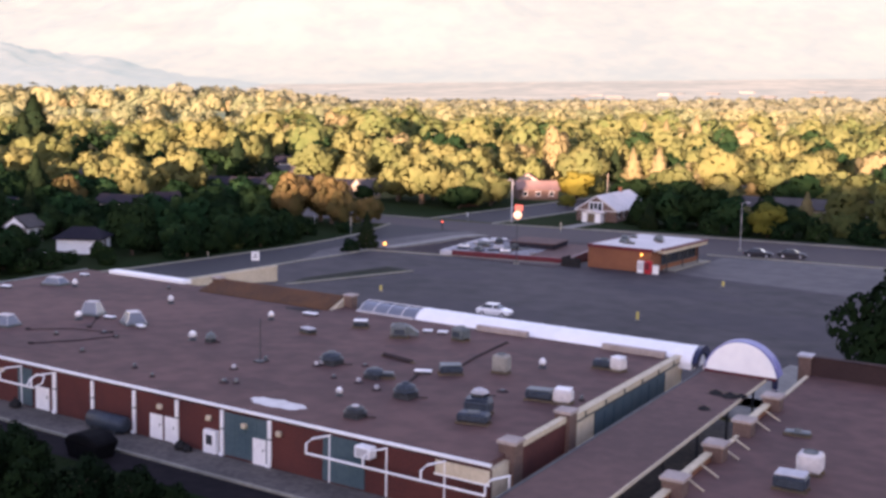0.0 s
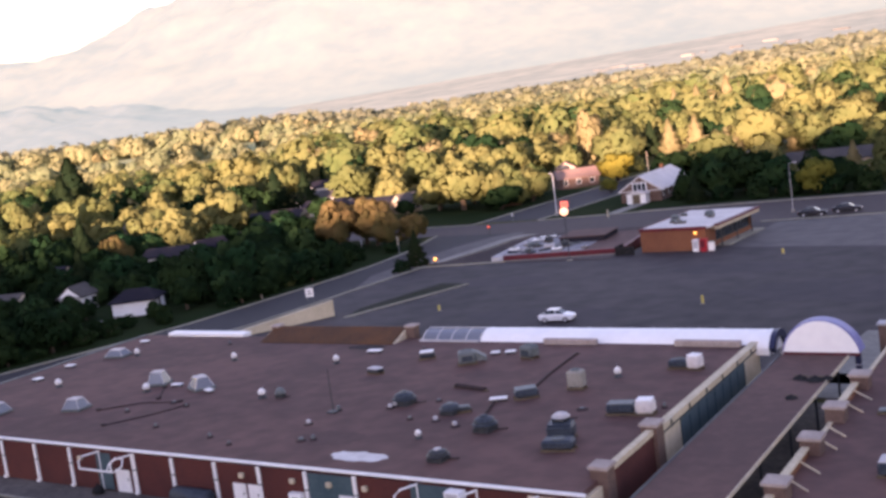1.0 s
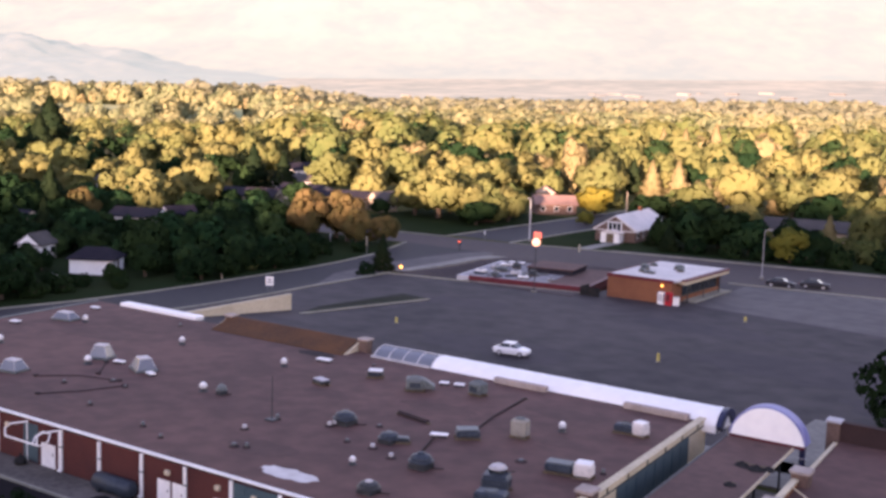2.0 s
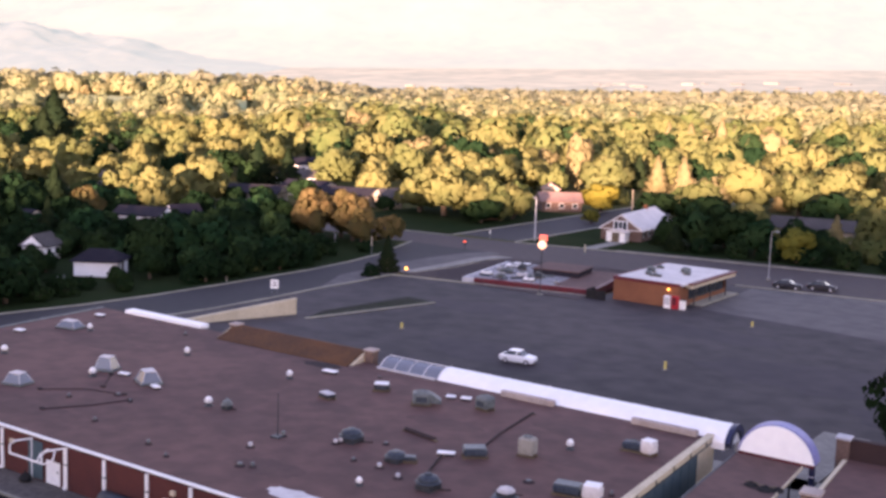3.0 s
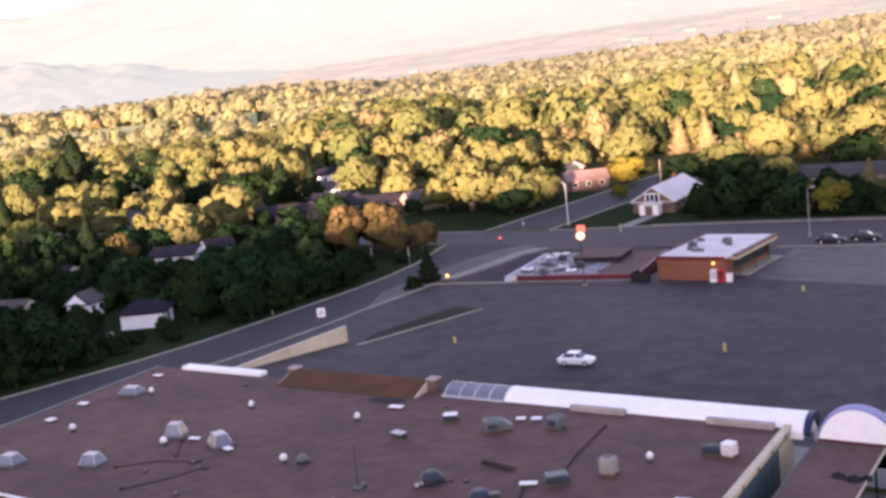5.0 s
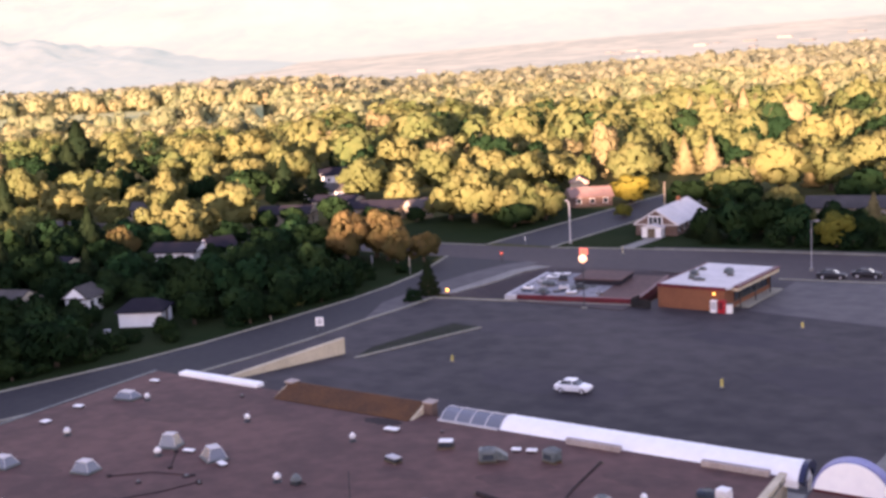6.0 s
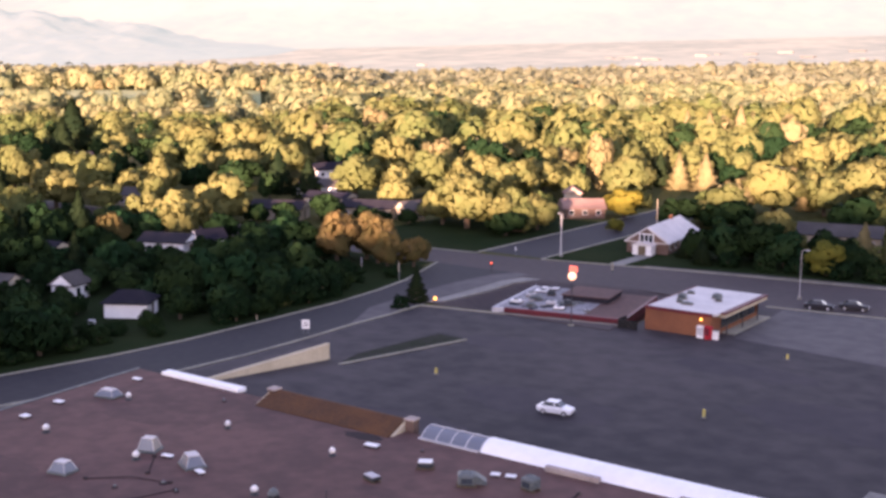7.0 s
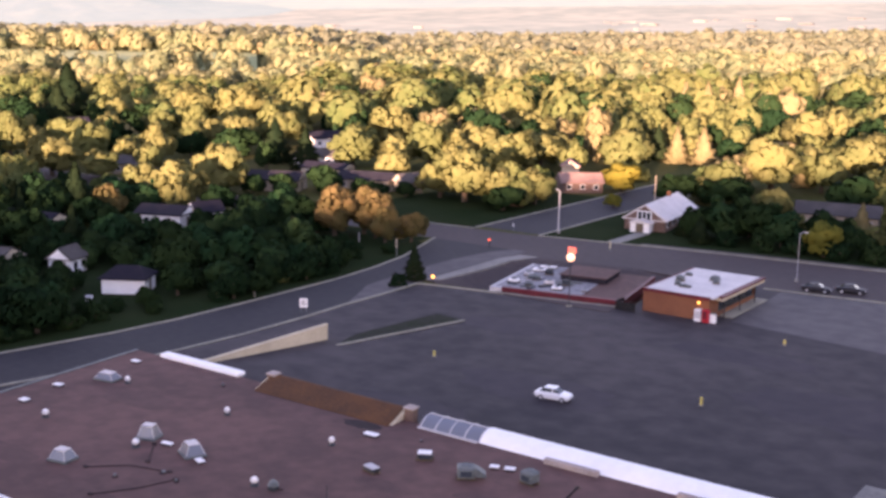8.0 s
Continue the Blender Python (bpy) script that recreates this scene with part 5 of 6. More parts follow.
# ---- vehicles ----
def car(x, y, turn, paint, label, z=0.03, length=4.6):
    c = thing("car", label, "car", (x, y, z), turn, "parked cars")
    L, W = length, 1.78
    sections = [(0.0, 0.42, 0.66, 0.70), (0.03, 0.28, 0.82, 0.84), (0.20, 0.25, 0.93, 0.95), (0.30, 0.24, 1.0, 1.0), (0.55, 0.24, 1.0, 1.0), (0.82, 0.25, 0.98, 1.0), (0.96, 0.30, 0.92, 0.92), (1.0, 0.45, 0.82, 0.82)]
    bm, rings = bmesh.new(), []
    for t, lo, hi, w in sections:
        px, hw = L * (0.5 - t), W / 2 * w
        rings.append([bm.verts.new((px, py, pz)) for py, pz in ((-hw * 0.92, lo), (-hw, lo + 0.15), (-hw, hi - 0.18), (-hw * 0.86, hi), (hw * 0.86, hi), (hw, hi - 0.18), (hw, lo + 0.15), (hw * 0.92, lo))])
    for a, b in zip(rings, rings[1:]):
        for k in range(8):
            bm.faces.new((a[k], a[(k + 1) % 8], b[(k + 1) % 8], b[k]))
    bm.faces.new(rings[0]), bm.faces.new(rings[-1])
    body = part("body", bm, paint, c, smooth=False)
    bm, rings = bmesh.new(), []
    for t, hi, w in ((0.27, 0.985, 0.84), (0.42, 1.40, 0.68), (0.52, 1.46, 0.67), (0.70, 1.42, 0.66), (0.88, 0.985, 0.80)):
        px, hw = L * (0.5 - t), W / 2 * w
        rings.append([bm.verts.new((px, py, pz)) for py, pz in ((-W / 2 * 0.84, 0.94), (-hw, hi), (hw, hi), (W / 2 * 0.84, 0.94))])
    for a, b in zip(rings, rings[1:]):
        for k in range(4):
            bm.faces.new((a[k], a[(k + 1) % 4], b[(k + 1) % 4], b[k]))
    bm.faces.new(rings[0]), bm.faces.new(rings[-1])
    part("window", bm, M_GLASS, c, "dark glass cabin")
    part("roof", soft(boxes((-0.95, 0.42, -0.6, 0.6, 1.40, 1.49)), 0.03), paint, c)
    for sy in (-1, 1):
        part("pillar", tube(bmesh.new(), [(0.1, sy * 0.70, 0.98), (0.06, sy * 0.60, 1.44)], 0.06, 6), paint, c)
        part("headlight", soft(boxes((L / 2 - 0.16, L / 2 - 0.02, sy * 0.52 - 0.17, sy * 0.52 + 0.17, 0.58, 0.72)), 0.03), M_WHITE, c)
        part("tail_light", soft(boxes((-L / 2 - 0.01, -L / 2 + 0.12, sy * 0.58 - 0.14, sy * 0.58 + 0.14, 0.62, 0.78)), 0.03), M_BRIGHTRED, c)
        for px in (L * 0.31, -L * 0.29):
            w = part("wheel", tube(bmesh.new(), [(px, sy * 0.70, 0.32), (px, sy * 0.91, 0.32)], 0.32, 16), M_RUBBER, c)
            part("rim", tube(bmesh.new(), [(px, sy * 0.905, 0.32), (px, sy * 0.925, 0.32)], 0.2, 12), M_PALEROOF, w)
    return c


car(-36.3, 59.9, 8, M_CARWHITE, "white hatchback parked alone on the dark asphalt", length=4.15)
car(-30.6, 133.3, 10, M_CARDARK, "dark car on the street beyond the kiosk")
car(-25.9, 136.0, 10, M_CARDARK, "dark car on the street by the lamp")


# ---- houses ----
def gable_house(name, x, y, w, d, wall_h, rise, turn, wall_mat, roof_mat, label, category="house", hip=0.0, chimney=False, big_window=False, windows=True):
    """A house with a pitched roof; w runs along its ridge."""
    h = thing(name, label, category, (x, y, float(land(x, y)) - 0.05), turn)
    part("wall", boxes((-w / 2, w / 2, -d / 2, -d / 2 + 0.25, 0, wall_h), (-w / 2, w / 2, d / 2 - 0.25, d / 2, 0, wall_h), (-w / 2, -w / 2 + 0.25, -d / 2 + 0.25, d / 2 - 0.25, 0, wall_h), (w / 2 - 0.25, w / 2, -d / 2 + 0.25, d / 2 - 0.25, 0, wall_h)), wall_mat, h)
    o = 0.45
    bm = bmesh.new()
    e = [(-w / 2 - o, -d / 2 - o), (w / 2 + o, -d / 2 - o), (w / 2 + o, d / 2 + o), (-w / 2 - o, d / 2 + o)]
    lo = [bm.verts.new((px, py, wall_h)) for px, py in e]
    up = [bm.verts.new((px, py, wall_h + 0.18)) for px, py in e]
    r0, r1 = bm.verts.new((-w / 2 - o + hip, 0, wall_h + rise)), bm.verts.new((w / 2 + o - hip, 0, wall_h + rise))
    bm.faces.new(lo[::-1])
    for k in range(4):
        bm.faces.new((lo[k], lo[(k + 1) % 4], up[(k + 1) % 4], up[k]))
    bm.faces.new((up[0], up[1], r1, r0)), bm.faces.new((up[2], up[3], r0, r1))
    bm.faces.new((up[1], up[2], r1)), bm.faces.new((up[3], up[0], r0))
    roof = part("roof", bm, roof_mat, h)
    if not hip:
        for s in (-1, 1):
            bm = bmesh.new()
            xg = s * (w / 2 + o + 0.012)
            prism_x(bm, [(-d / 2 + 0.1, wall_h + 0.2), (d / 2 - 0.1, wall_h + 0.2), (0, wall_h + rise - 0.25)], min(xg, xg - s * 0.01), max(xg, xg - s * 0.01))
            part("gable", bm, wall_mat, h)
    if chimney:
        part("chimney", soft(boxes((w * 0.2, w * 0.2 + 0.7, -0.35, 0.35, wall_h + rise * 0.6, wall_h + rise + 0.8)), 0.03), M_BRICK2, roof)
    n = max(2, int(w / 3.2)) if windows else 0
    for s in (-1, 1):
        for k in range(n):
            px = -w / 2 + w * (k + 0.5) / n
            wd_ = part("window", boxes((px - 0.62, px + 0.62, s * (d / 2 + 0.03) - 0.03, s * (d / 2 + 0.03) + 0.03, 0.9, 2.15)), M_WHITE, h)
            part("pane", boxes((px - 0.52, px + 0.52, s * (d / 2 + 0.07) - 0.008, s * (d / 2 + 0.07) + 0.008, 1.0, 2.05)), M_GLASS, wd_)
    part("door", boxes((w / 2 + 0.002, w / 2 + 0.06, -0.5, 0.5, 0, 2.05)), M_WOOD, h)
    if big_window:
        f = part("window", boxes((-w / 2 - 0.62, -w / 2 - 0.49, -1.5, 1.5, 1.9, 4.2)), M_WHITE, h, "tall white framed gable window")
        for k in range(3):
            part("pane", boxes((-w / 2 - 0.65, -w / 2 - 0.622, -1.3 + 0.92 * k, -0.56 + 0.92 * k, 2.1, 4.0)), M_GLASS, f)
    return h


gable_house("house", -114.2, 65.0, 6.6, 5.6, 2.3, 1.7, 33, M_WHITE, M_SHINGLE, "white walled cottage with a dark blue-black hipped roof", hip=2.0, windows=False)
gable_house("house", -153.0, 107.0, 9.5, 7, 2.6, 1.7, 22, M_WHITE, M_SHINGLE, "long low white house with a dark roof among trees")
gable_house("house", -148.5, 113.5, 5.5, 5.5, 2.7, 2.0, 70, M_WHITE, M_SHINGLE, "white gabled house wing beside a long house")
gable_house("house", -132.0, 67.4, 4.4, 4.2, 2.4, 2.0, 110, M_WHITE, M_SHINGLE2, "small white gabled house with a grey roof")
gable_house("house", -141.0, 58.5, 9.0, 7.0, 2.6, 2.0, 20, M_SIDING, M_SHINGLE2, "tan house with grey roof half hidden by trees")
gable_house("church", -77.6, 176.0, 21.0, 8.6, 2.3, 3.2, 97, M_BRICK3, M_PALEMETAL, "brick church with a steep pale roof and white gable window", "church", big_window=True, chimney=True)
pc = thing("church_porch", "white church porch at the foot of the gable", "porch", (-76.3, 164.2, 0.0), 97)
part("wall", soft(boxes((-1.4, 1.2, -2.0, 2.0, 0, 2.0)), 0.03), M_WHITE, pc)
part("roof", prism_x(bmesh.new(), [(-2.4, 2.004), (2.4, 2.004), (0, 2.7)], -1.7, 1.3), M_PALEMETAL, pc)
part("door", boxes((-1.46, -1.402, -0.8, 0.8, 0, 1.9)), M_WOOD, pc)
gable_house("house", -144.0, 175.4, 5.0, 5.0, 2.6, 2.2, 70, M_SIDING, M_SHINGLE2, "pale gabled house at the corner behind trees")
gable_house("house", -154.4, 172.9, 13.0, 8.0, 2.7, 1.8, 20, M_SIDING, M_SHINGLE, "dark-roofed bungalow behind autumn trees")
gable_house("house", -171.4, 157.8, 14.0, 8.5, 2.7, 1.9, 25, M_SIDING, M_SHINGLE, "dark-roofed bungalow in a shaded yard")
gable_house("house", -47.7, 198.4, 17.0, 9.0, 2.8, 2.2, 12, M_SIDING, M_SHINGLE2, "long grey-roofed house beyond the hedge")
gable_house("house", -114.0, 206.5, 10.0, 8.0, 2.4, 2.2, 40, M_BRICK3, M_PINKROOF, "sunlit house with a pinkish roof beside the street")
gable_house("house", -298.0, 197.5, 8.0, 6.0, 4.2, 2.8, 75, M_WHITE, M_SHINGLE, "pale gabled house among dark firs")
gable_house("house", -221.5, 154.0, 13.0, 9.0, 2.7, 1.9, 10, M_SIDING, M_SHINGLE2, "low house with a grey roof between yellow trees")
gable_house("house", -195.1, 148.3, 6.0, 5.0, 2.7, 1.8, 40, M_WHITE, M_SHINGLE2, "white house seen between the crowns")
gable_house("house", -254.6, 295.8, 15.0, 9.0, 3.0, 2.4, 20, M_WHITE, M_SHINGLE3, "pale-roofed house in the sunlit woods")
gable_house("house", -225.3, 238.1, 12.0, 9.0, 2.8, 2.2, 70, M_WHITE, M_SHINGLE, "white house with dark roof among sunlit trees")
gable_house("house", -193.2, 199.4, 12.0, 8.0, 2.8, 2.2, 20, M_WHITE, M_SHINGLE2, "white house between round trees")
gable_house("house", -26.9, 203.2, 13.0, 9.0, 2.8, 2.2, 10, M_WHITE, M_SHINGLE2, "white house behind shrubs")
gable_house("house", -163.9, 84.1, 11.0, 8.0, 2.6, 2.0, 15, M_SIDING, M_SHINGLE, "dark-roofed house in deep shade")
gable_house("house", -184.0, 103.0, 9.0, 7.0, 2.4, 1.8, 25, M_SIDING, M_BLUEROOF, "low house with a dull blue roof in shade")
gable_house("house", -55.2, 309.0, 13.0, 9.0, 2.8, 2.2, 30, M_WHITE, M_SHINGLE3, "pale house in a clearing of the woods")
gable_house("house", -114.5, 176.0, 4.6, 4.2, 2.3, 1.5, 130, M_BRICK3, M_PINKROOF, "small brick outbuilding on the corner lawn")
gable_house("house", -176.0, 183.0, 12.0, 7.0, 2.5, 1.5, 12, M_SIDING, M_SHINGLE, "long low house with a dark roof")
gable_house("house", -128.7, 228.0, 5.0, 4.5, 3.0, 1.8, 120, M_SIDING, M_PINKROOF, "tan house in full low sun below a pale tree")
mast = thing("church_mast", "slim pale mast behind the church roof", "mast", (-83.0, 184.0, 0.0))
part("pole", tube(bmesh.new(), [(0, 0, 0), (0, 0, 8.9)], [0.13, 0.09], 8), M_SIDING, mast)
part("foot", soft(boxes((-0.3, 0.3, -0.3, 0.3, -0.05, 0.4)), 0.03), M_CONCRETE, mast)
gable_house("house", -140.3, 280.6, 13.0, 9.0, 2.8, 2.2, -10, M_SIDING, M_SHINGLE2, "grey-roofed house in the sunlit woods")


# ---- trees ----
def round_off(me, normals):
    """Shades the leaves of a crown as the rounded masses that they form."""
    normals = normals / np.linalg.norm(normals, axis=1)[:, None]
    me.polygons.foreach_set("use_smooth", [True] * len(me.polygons))
    me.normals_split_custom_set_from_vertices(normals.tolist())


def crown_form(seed, lobes=34, leaves=3000, size=0.105, flat=0.85, pointed=False, low=-0.6, slim=1.0):
    """A crown of unit radius: many uneven lobes with gaps between, each covered with small folded leaf clumps."""
    rnd = np.random.RandomState(seed)
    if pointed:
        n = leaves
        h = rnd.rand(n) ** 1.35
        a = rnd.rand(n) * 2 * np.pi
        tier = 1 + 0.20 * np.sin(h * 34 + seed) + 0.12 * np.sin(a * 5 + h * 11)
        rad = (1 - h) * tier * (0.78 + 0.3 * rnd.rand(n)) + 0.02
        p = np.stack([rad * np.cos(a), rad * np.sin(a), h * 2.9 - 1.2], -1)
        nrm = np.stack([np.cos(a), np.sin(a), 0.25 + 0 * a], -1)
    else:
        c = rnd.normal(size=(lobes, 3))
        c /= np.linalg.norm(c, axis=1)[:, None]
        c[:, 2] = np.clip(c[:, 2], low, 1)
        uneven = 1 + 0.16 * np.sin(2 * np.arctan2(c[:, 1], c[:, 0]) + seed) + 0.12 * np.sin(3 * np.arctan2(c[:, 1], c[:, 0]) + 2.0 * seed)
        c *= ((0.46 + 0.34 * rnd.rand(lobes)) * uneven)[:, None]
        c[:5] *= 0.4
        r = 0.19 + 0.17 * rnd.rand(lobes)
        r[:5] = 0.42
        k = rnd.choice(lobes, leaves, p=r**2 / (r**2).sum())
        nrm = rnd.normal(size=(leaves, 3))
        nrm /= np.linalg.norm(nrm, axis=1)[:, None]
        p = c[k] + nrm * (r[k] * (0.80 + 0.30 * rnd.rand(leaves)))[:, None]
        inside = (np.linalg.norm(p[:, None] - c[None], axis=2) < r * 0.72).any(1)
        p, nrm = p[~inside], nrm[~inside]
        p[:, 2] *= flat
        p[:, :2] *= slim
    n = len(p)
    form = (0.46 * nrm + 0.85 * p) * (1, 1, 0.55)
    nrm = nrm + rnd.normal(size=(n, 3)) * 0.35
    nrm /= np.linalg.norm(nrm, axis=1)[:, None]
    u = np.cross(nrm, rnd.normal(size=(n, 3)))
    u /= np.linalg.norm(u, axis=1)[:, None]
    v = np.cross(nrm, u)
    s = (size * (0.6 + 0.8 * rnd.rand(n)))[:, None]
    q = np.stack([p - u * s, p - v * s * 0.8 + nrm * s * 0.35, p + u * s, p + v * s * 0.8 + nrm * s * 0.35], 1).reshape(-1, 3)
    i = np.arange(n) * 4
    faces = np.concatenate([np.stack([i, i + 1, i + 2], -1), np.stack([i, i + 2, i + 3], -1)])
    return q, faces, np.repeat(form, 4, 0)


def crown_mesh(name, seed, material, **shape):
    q, faces, form = crown_form(seed, **shape)
    me = bpy.data.meshes.new(name)
    me.from_pydata(q.tolist(), [], faces.tolist())
    me.materials.append(material)
    round_off(me, form)
    return me


def trunk_mesh(seed, tall):
    """Trunk and limbs for a crown of unit radius whose middle is at tall."""
    rnd = random.Random(seed)
    bm = bmesh.new()
    tube(bm, [(0, 0, -0.1), (0.02, 0.01, tall * 0.5), (0.0, 0.03, tall)], [0.11, 0.075, 0.03], 7)
    for k in range(5):
        a = 2 * math.pi * (k + rnd.random() * 0.6) / 5
        z = tall * (0.42 + 0.09 * k)
        tube(bm, [(0, 0, z), (0.3 * math.cos(a), 0.3 * math.sin(a), z + 0.25), (0.6 * math.cos(a), 0.6 * math.sin(a), z + 0.42)], [0.045, 0.03, 0.012], 5)
    return mesh_of("trunk", bm, M_BARK)


KINDS = {}


def kind_of_tree(key, name, label, meshes, tall, lift):
    """Stand-alone trees of unit crown radius, far below the ground, from which the others are copied."""
    KINDS[key] = []
    for k, me in enumerate(meshes):
        KINDS[key].append((name, label, me, trunk_mesh(k + 3, tall), lift))


kind_of_tree("gold", "tree", "broad gold-green tree in low sunlight", [crown_mesh("crown", 10 + k, LEAF_GOLD) for k in range(4)], 0.95, 0.95)
kind_of_tree("green", "tree", "broad green leafy tree", [crown_mesh("crown", 20 + k, LEAF_GREEN) for k in range(3)], 0.95, 0.95)
kind_of_tree("dark", "tree", "dense tree with shade-darkened green leaves", [crown_mesh("crown", 30 + k, LEAF_SHADEDARK) for k in range(3)], 0.85, 0.85)
kind_of_tree("rust", "tree", "rust-orange autumn tree with thinning leaves", [crown_mesh("crown", 40 + k, LEAF_RUST) for k in range(2)], 0.95, 0.95)
kind_of_tree("pink", "tree", "pale pinkish autumn tree", [crown_mesh("crown", 50 + k, LEAF_PINK, flat=1.0) for k in range(2)], 1.0, 1.0)
kind_of_tree("fir", "fir_tree", "tall dark pointed fir", [crown_mesh("crown", 60 + k, LEAF_FIR, leaves=1900, size=0.095, pointed=True) for k in range(2)], 1.2, 1.3)
kind_of_tree("spire", "tree", "pale gold spire-shaped poplar", [crown_mesh("crown", 70 + k, LEAF_PINK, leaves=2200, size=0.10, pointed=True) for k in range(3)], 1.2, 1.3)
kind_of_tree("bush", "bush", "low rounded leafy bush", [crown_mesh("crown", 80 + k, LEAF_GREEN, leaves=1400, low=-0.3) for k in range(2)], 0.4, 0.45)
kind_of_tree("neardark", "tree", "dense tree with shade-darkened leaves before the east shops", [crown_mesh("crown", 95 + k, LEAF_NEARSHADE, lobes=44, leaves=8000, size=0.05) for k in range(2)], 0.85, 0.85)
kind_of_tree("yellow", "tree", "bright yellow-green tree in low sunlight", [crown_mesh("crown", 100 + k, LEAF_YELLOW) for k in range(2)], 0.95, 0.95)
kind_of_tree("yard", "tree", "leafy yard tree with shade put into its green", [crown_mesh("crown", 105 + k, LEAF_YARDSHADE, flat=0.95) for k in range(3)], 0.9, 0.9)
kind_of_tree("nearbush", "bush", "bush with shade-darkened leaves behind the service yard", [crown_mesh("crown", 110 + k, LEAF_NEARSHADE, leaves=4000, size=0.07, low=-0.3) for k in range(2)], 0.4, 0.45)
kind_of_tree("darkbush", "bush", "low bush with shade-darkened green leaves", [crown_mesh("crown", 90 + k, LEAF_SHADEDARK, leaves=1400, low=-0.3) for k in range(2)], 0.4, 0.45)
planted = []
tree_rnd = random.Random(11)


def plant(key, x, y, r, stretch=1.0, group=""):
    name, label, crown, trunk, lift = tree_rnd.choice(KINDS[key])
    z = float(land(x, y))
    t = new(name)
    t.empty_display_size = 0.2
    t.matrix_basis = pose(x, y, z, 0, 0, tree_rnd.uniform(0, 360)) @ Matrix.Diagonal((r, r, r * stretch, 1))
    for nm, me, up in (("trunk", trunk, 0.0), ("crown", crown, lift)):
        o = new(nm, me)
        o.parent = t
        o.location = (0, 0, up)
    tagged(t, label, "bush" if "bush" in key else "tree", group or ("shrubs" if "bush" in key else "trees of the valley"))
    planted.append((x, y, r))


for x, y, r, tall in ((-267, 151, 6.1, 1.2), (-228, 136, 6.8, 0.8), (-215, 141, 5.0, 0.8), (-225, 157, 4.6, 1.0), (-215, 157, 4.3, 1.0), (-174, 143, 7.2, 0.9), (-263, 203, 7.5, 0.8), (-246, 201, 4.9, 1.0), (-315, 228, 5.5, 1.1), (-302, 252, 9.4, 0.85), (-287, 263, 9.6, 0.9), (-229, 222, 6.4, 1.0)):
    plant("gold", x, y, r, tall)
for x, y, r, tall in ((-318, 336, 3.9, 1.0), (-185, 204, 7.1, 0.85), (-205, 248, 7.6, 1.0), (-167, 216, 7.9, 0.9), (-125, 172, 7.3, 0.9), (-143, 219, 7.0, 0.9), (-225, 341, 9.3, 0.9), (-124, 252, 8.0, 0.8), (-75, 234, 8.9, 0.85), (-66, 245, 6.0, 0.9), (-66, 278, 8.5, 0.8), (-144, 238, 6.4, 0.9), (-96, 324, 9.6, 0.8)):
    plant("gold", x, y, r, tall)
for x, y, r, tall in ((-105, 212, 5.5, 0.7), (-95, 188, 2.2, 0.8), (-39, 163, 4.3, 0.8), (-169, 165, 2.0, 1.0)):
    plant("yellow", x, y, r, tall)
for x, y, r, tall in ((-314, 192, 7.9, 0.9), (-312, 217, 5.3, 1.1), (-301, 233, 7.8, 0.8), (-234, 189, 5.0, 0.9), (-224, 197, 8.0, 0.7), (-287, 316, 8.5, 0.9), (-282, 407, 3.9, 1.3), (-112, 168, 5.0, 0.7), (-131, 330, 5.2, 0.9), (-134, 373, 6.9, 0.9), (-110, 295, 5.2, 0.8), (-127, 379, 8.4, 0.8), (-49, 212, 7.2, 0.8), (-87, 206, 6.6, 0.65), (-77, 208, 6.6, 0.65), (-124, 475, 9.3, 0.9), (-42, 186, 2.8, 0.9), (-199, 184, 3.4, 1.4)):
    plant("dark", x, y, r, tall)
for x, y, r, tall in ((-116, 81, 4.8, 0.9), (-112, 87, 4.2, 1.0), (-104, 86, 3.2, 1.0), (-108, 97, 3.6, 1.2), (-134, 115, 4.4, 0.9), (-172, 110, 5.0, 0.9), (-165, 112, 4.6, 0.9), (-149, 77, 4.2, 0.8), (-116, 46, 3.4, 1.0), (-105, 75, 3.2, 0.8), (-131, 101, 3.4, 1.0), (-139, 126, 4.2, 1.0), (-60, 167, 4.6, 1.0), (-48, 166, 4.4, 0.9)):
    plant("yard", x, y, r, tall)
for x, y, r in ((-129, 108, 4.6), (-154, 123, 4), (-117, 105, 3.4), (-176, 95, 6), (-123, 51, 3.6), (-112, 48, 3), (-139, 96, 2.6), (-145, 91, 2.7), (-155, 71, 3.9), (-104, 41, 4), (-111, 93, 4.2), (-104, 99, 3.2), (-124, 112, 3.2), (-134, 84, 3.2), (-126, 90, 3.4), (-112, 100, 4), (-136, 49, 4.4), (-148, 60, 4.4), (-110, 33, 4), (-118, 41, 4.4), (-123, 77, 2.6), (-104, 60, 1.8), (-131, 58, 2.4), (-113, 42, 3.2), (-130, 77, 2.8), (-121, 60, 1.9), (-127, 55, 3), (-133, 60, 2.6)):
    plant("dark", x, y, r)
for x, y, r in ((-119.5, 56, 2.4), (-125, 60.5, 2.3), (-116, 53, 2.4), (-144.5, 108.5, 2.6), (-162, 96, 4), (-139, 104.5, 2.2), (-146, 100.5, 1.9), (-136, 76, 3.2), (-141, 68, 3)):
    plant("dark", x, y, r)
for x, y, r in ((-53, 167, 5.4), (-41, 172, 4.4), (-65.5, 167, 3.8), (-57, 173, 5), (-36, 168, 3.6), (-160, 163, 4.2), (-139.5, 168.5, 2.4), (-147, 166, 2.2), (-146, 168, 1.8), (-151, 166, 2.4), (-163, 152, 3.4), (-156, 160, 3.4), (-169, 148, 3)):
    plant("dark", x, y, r)
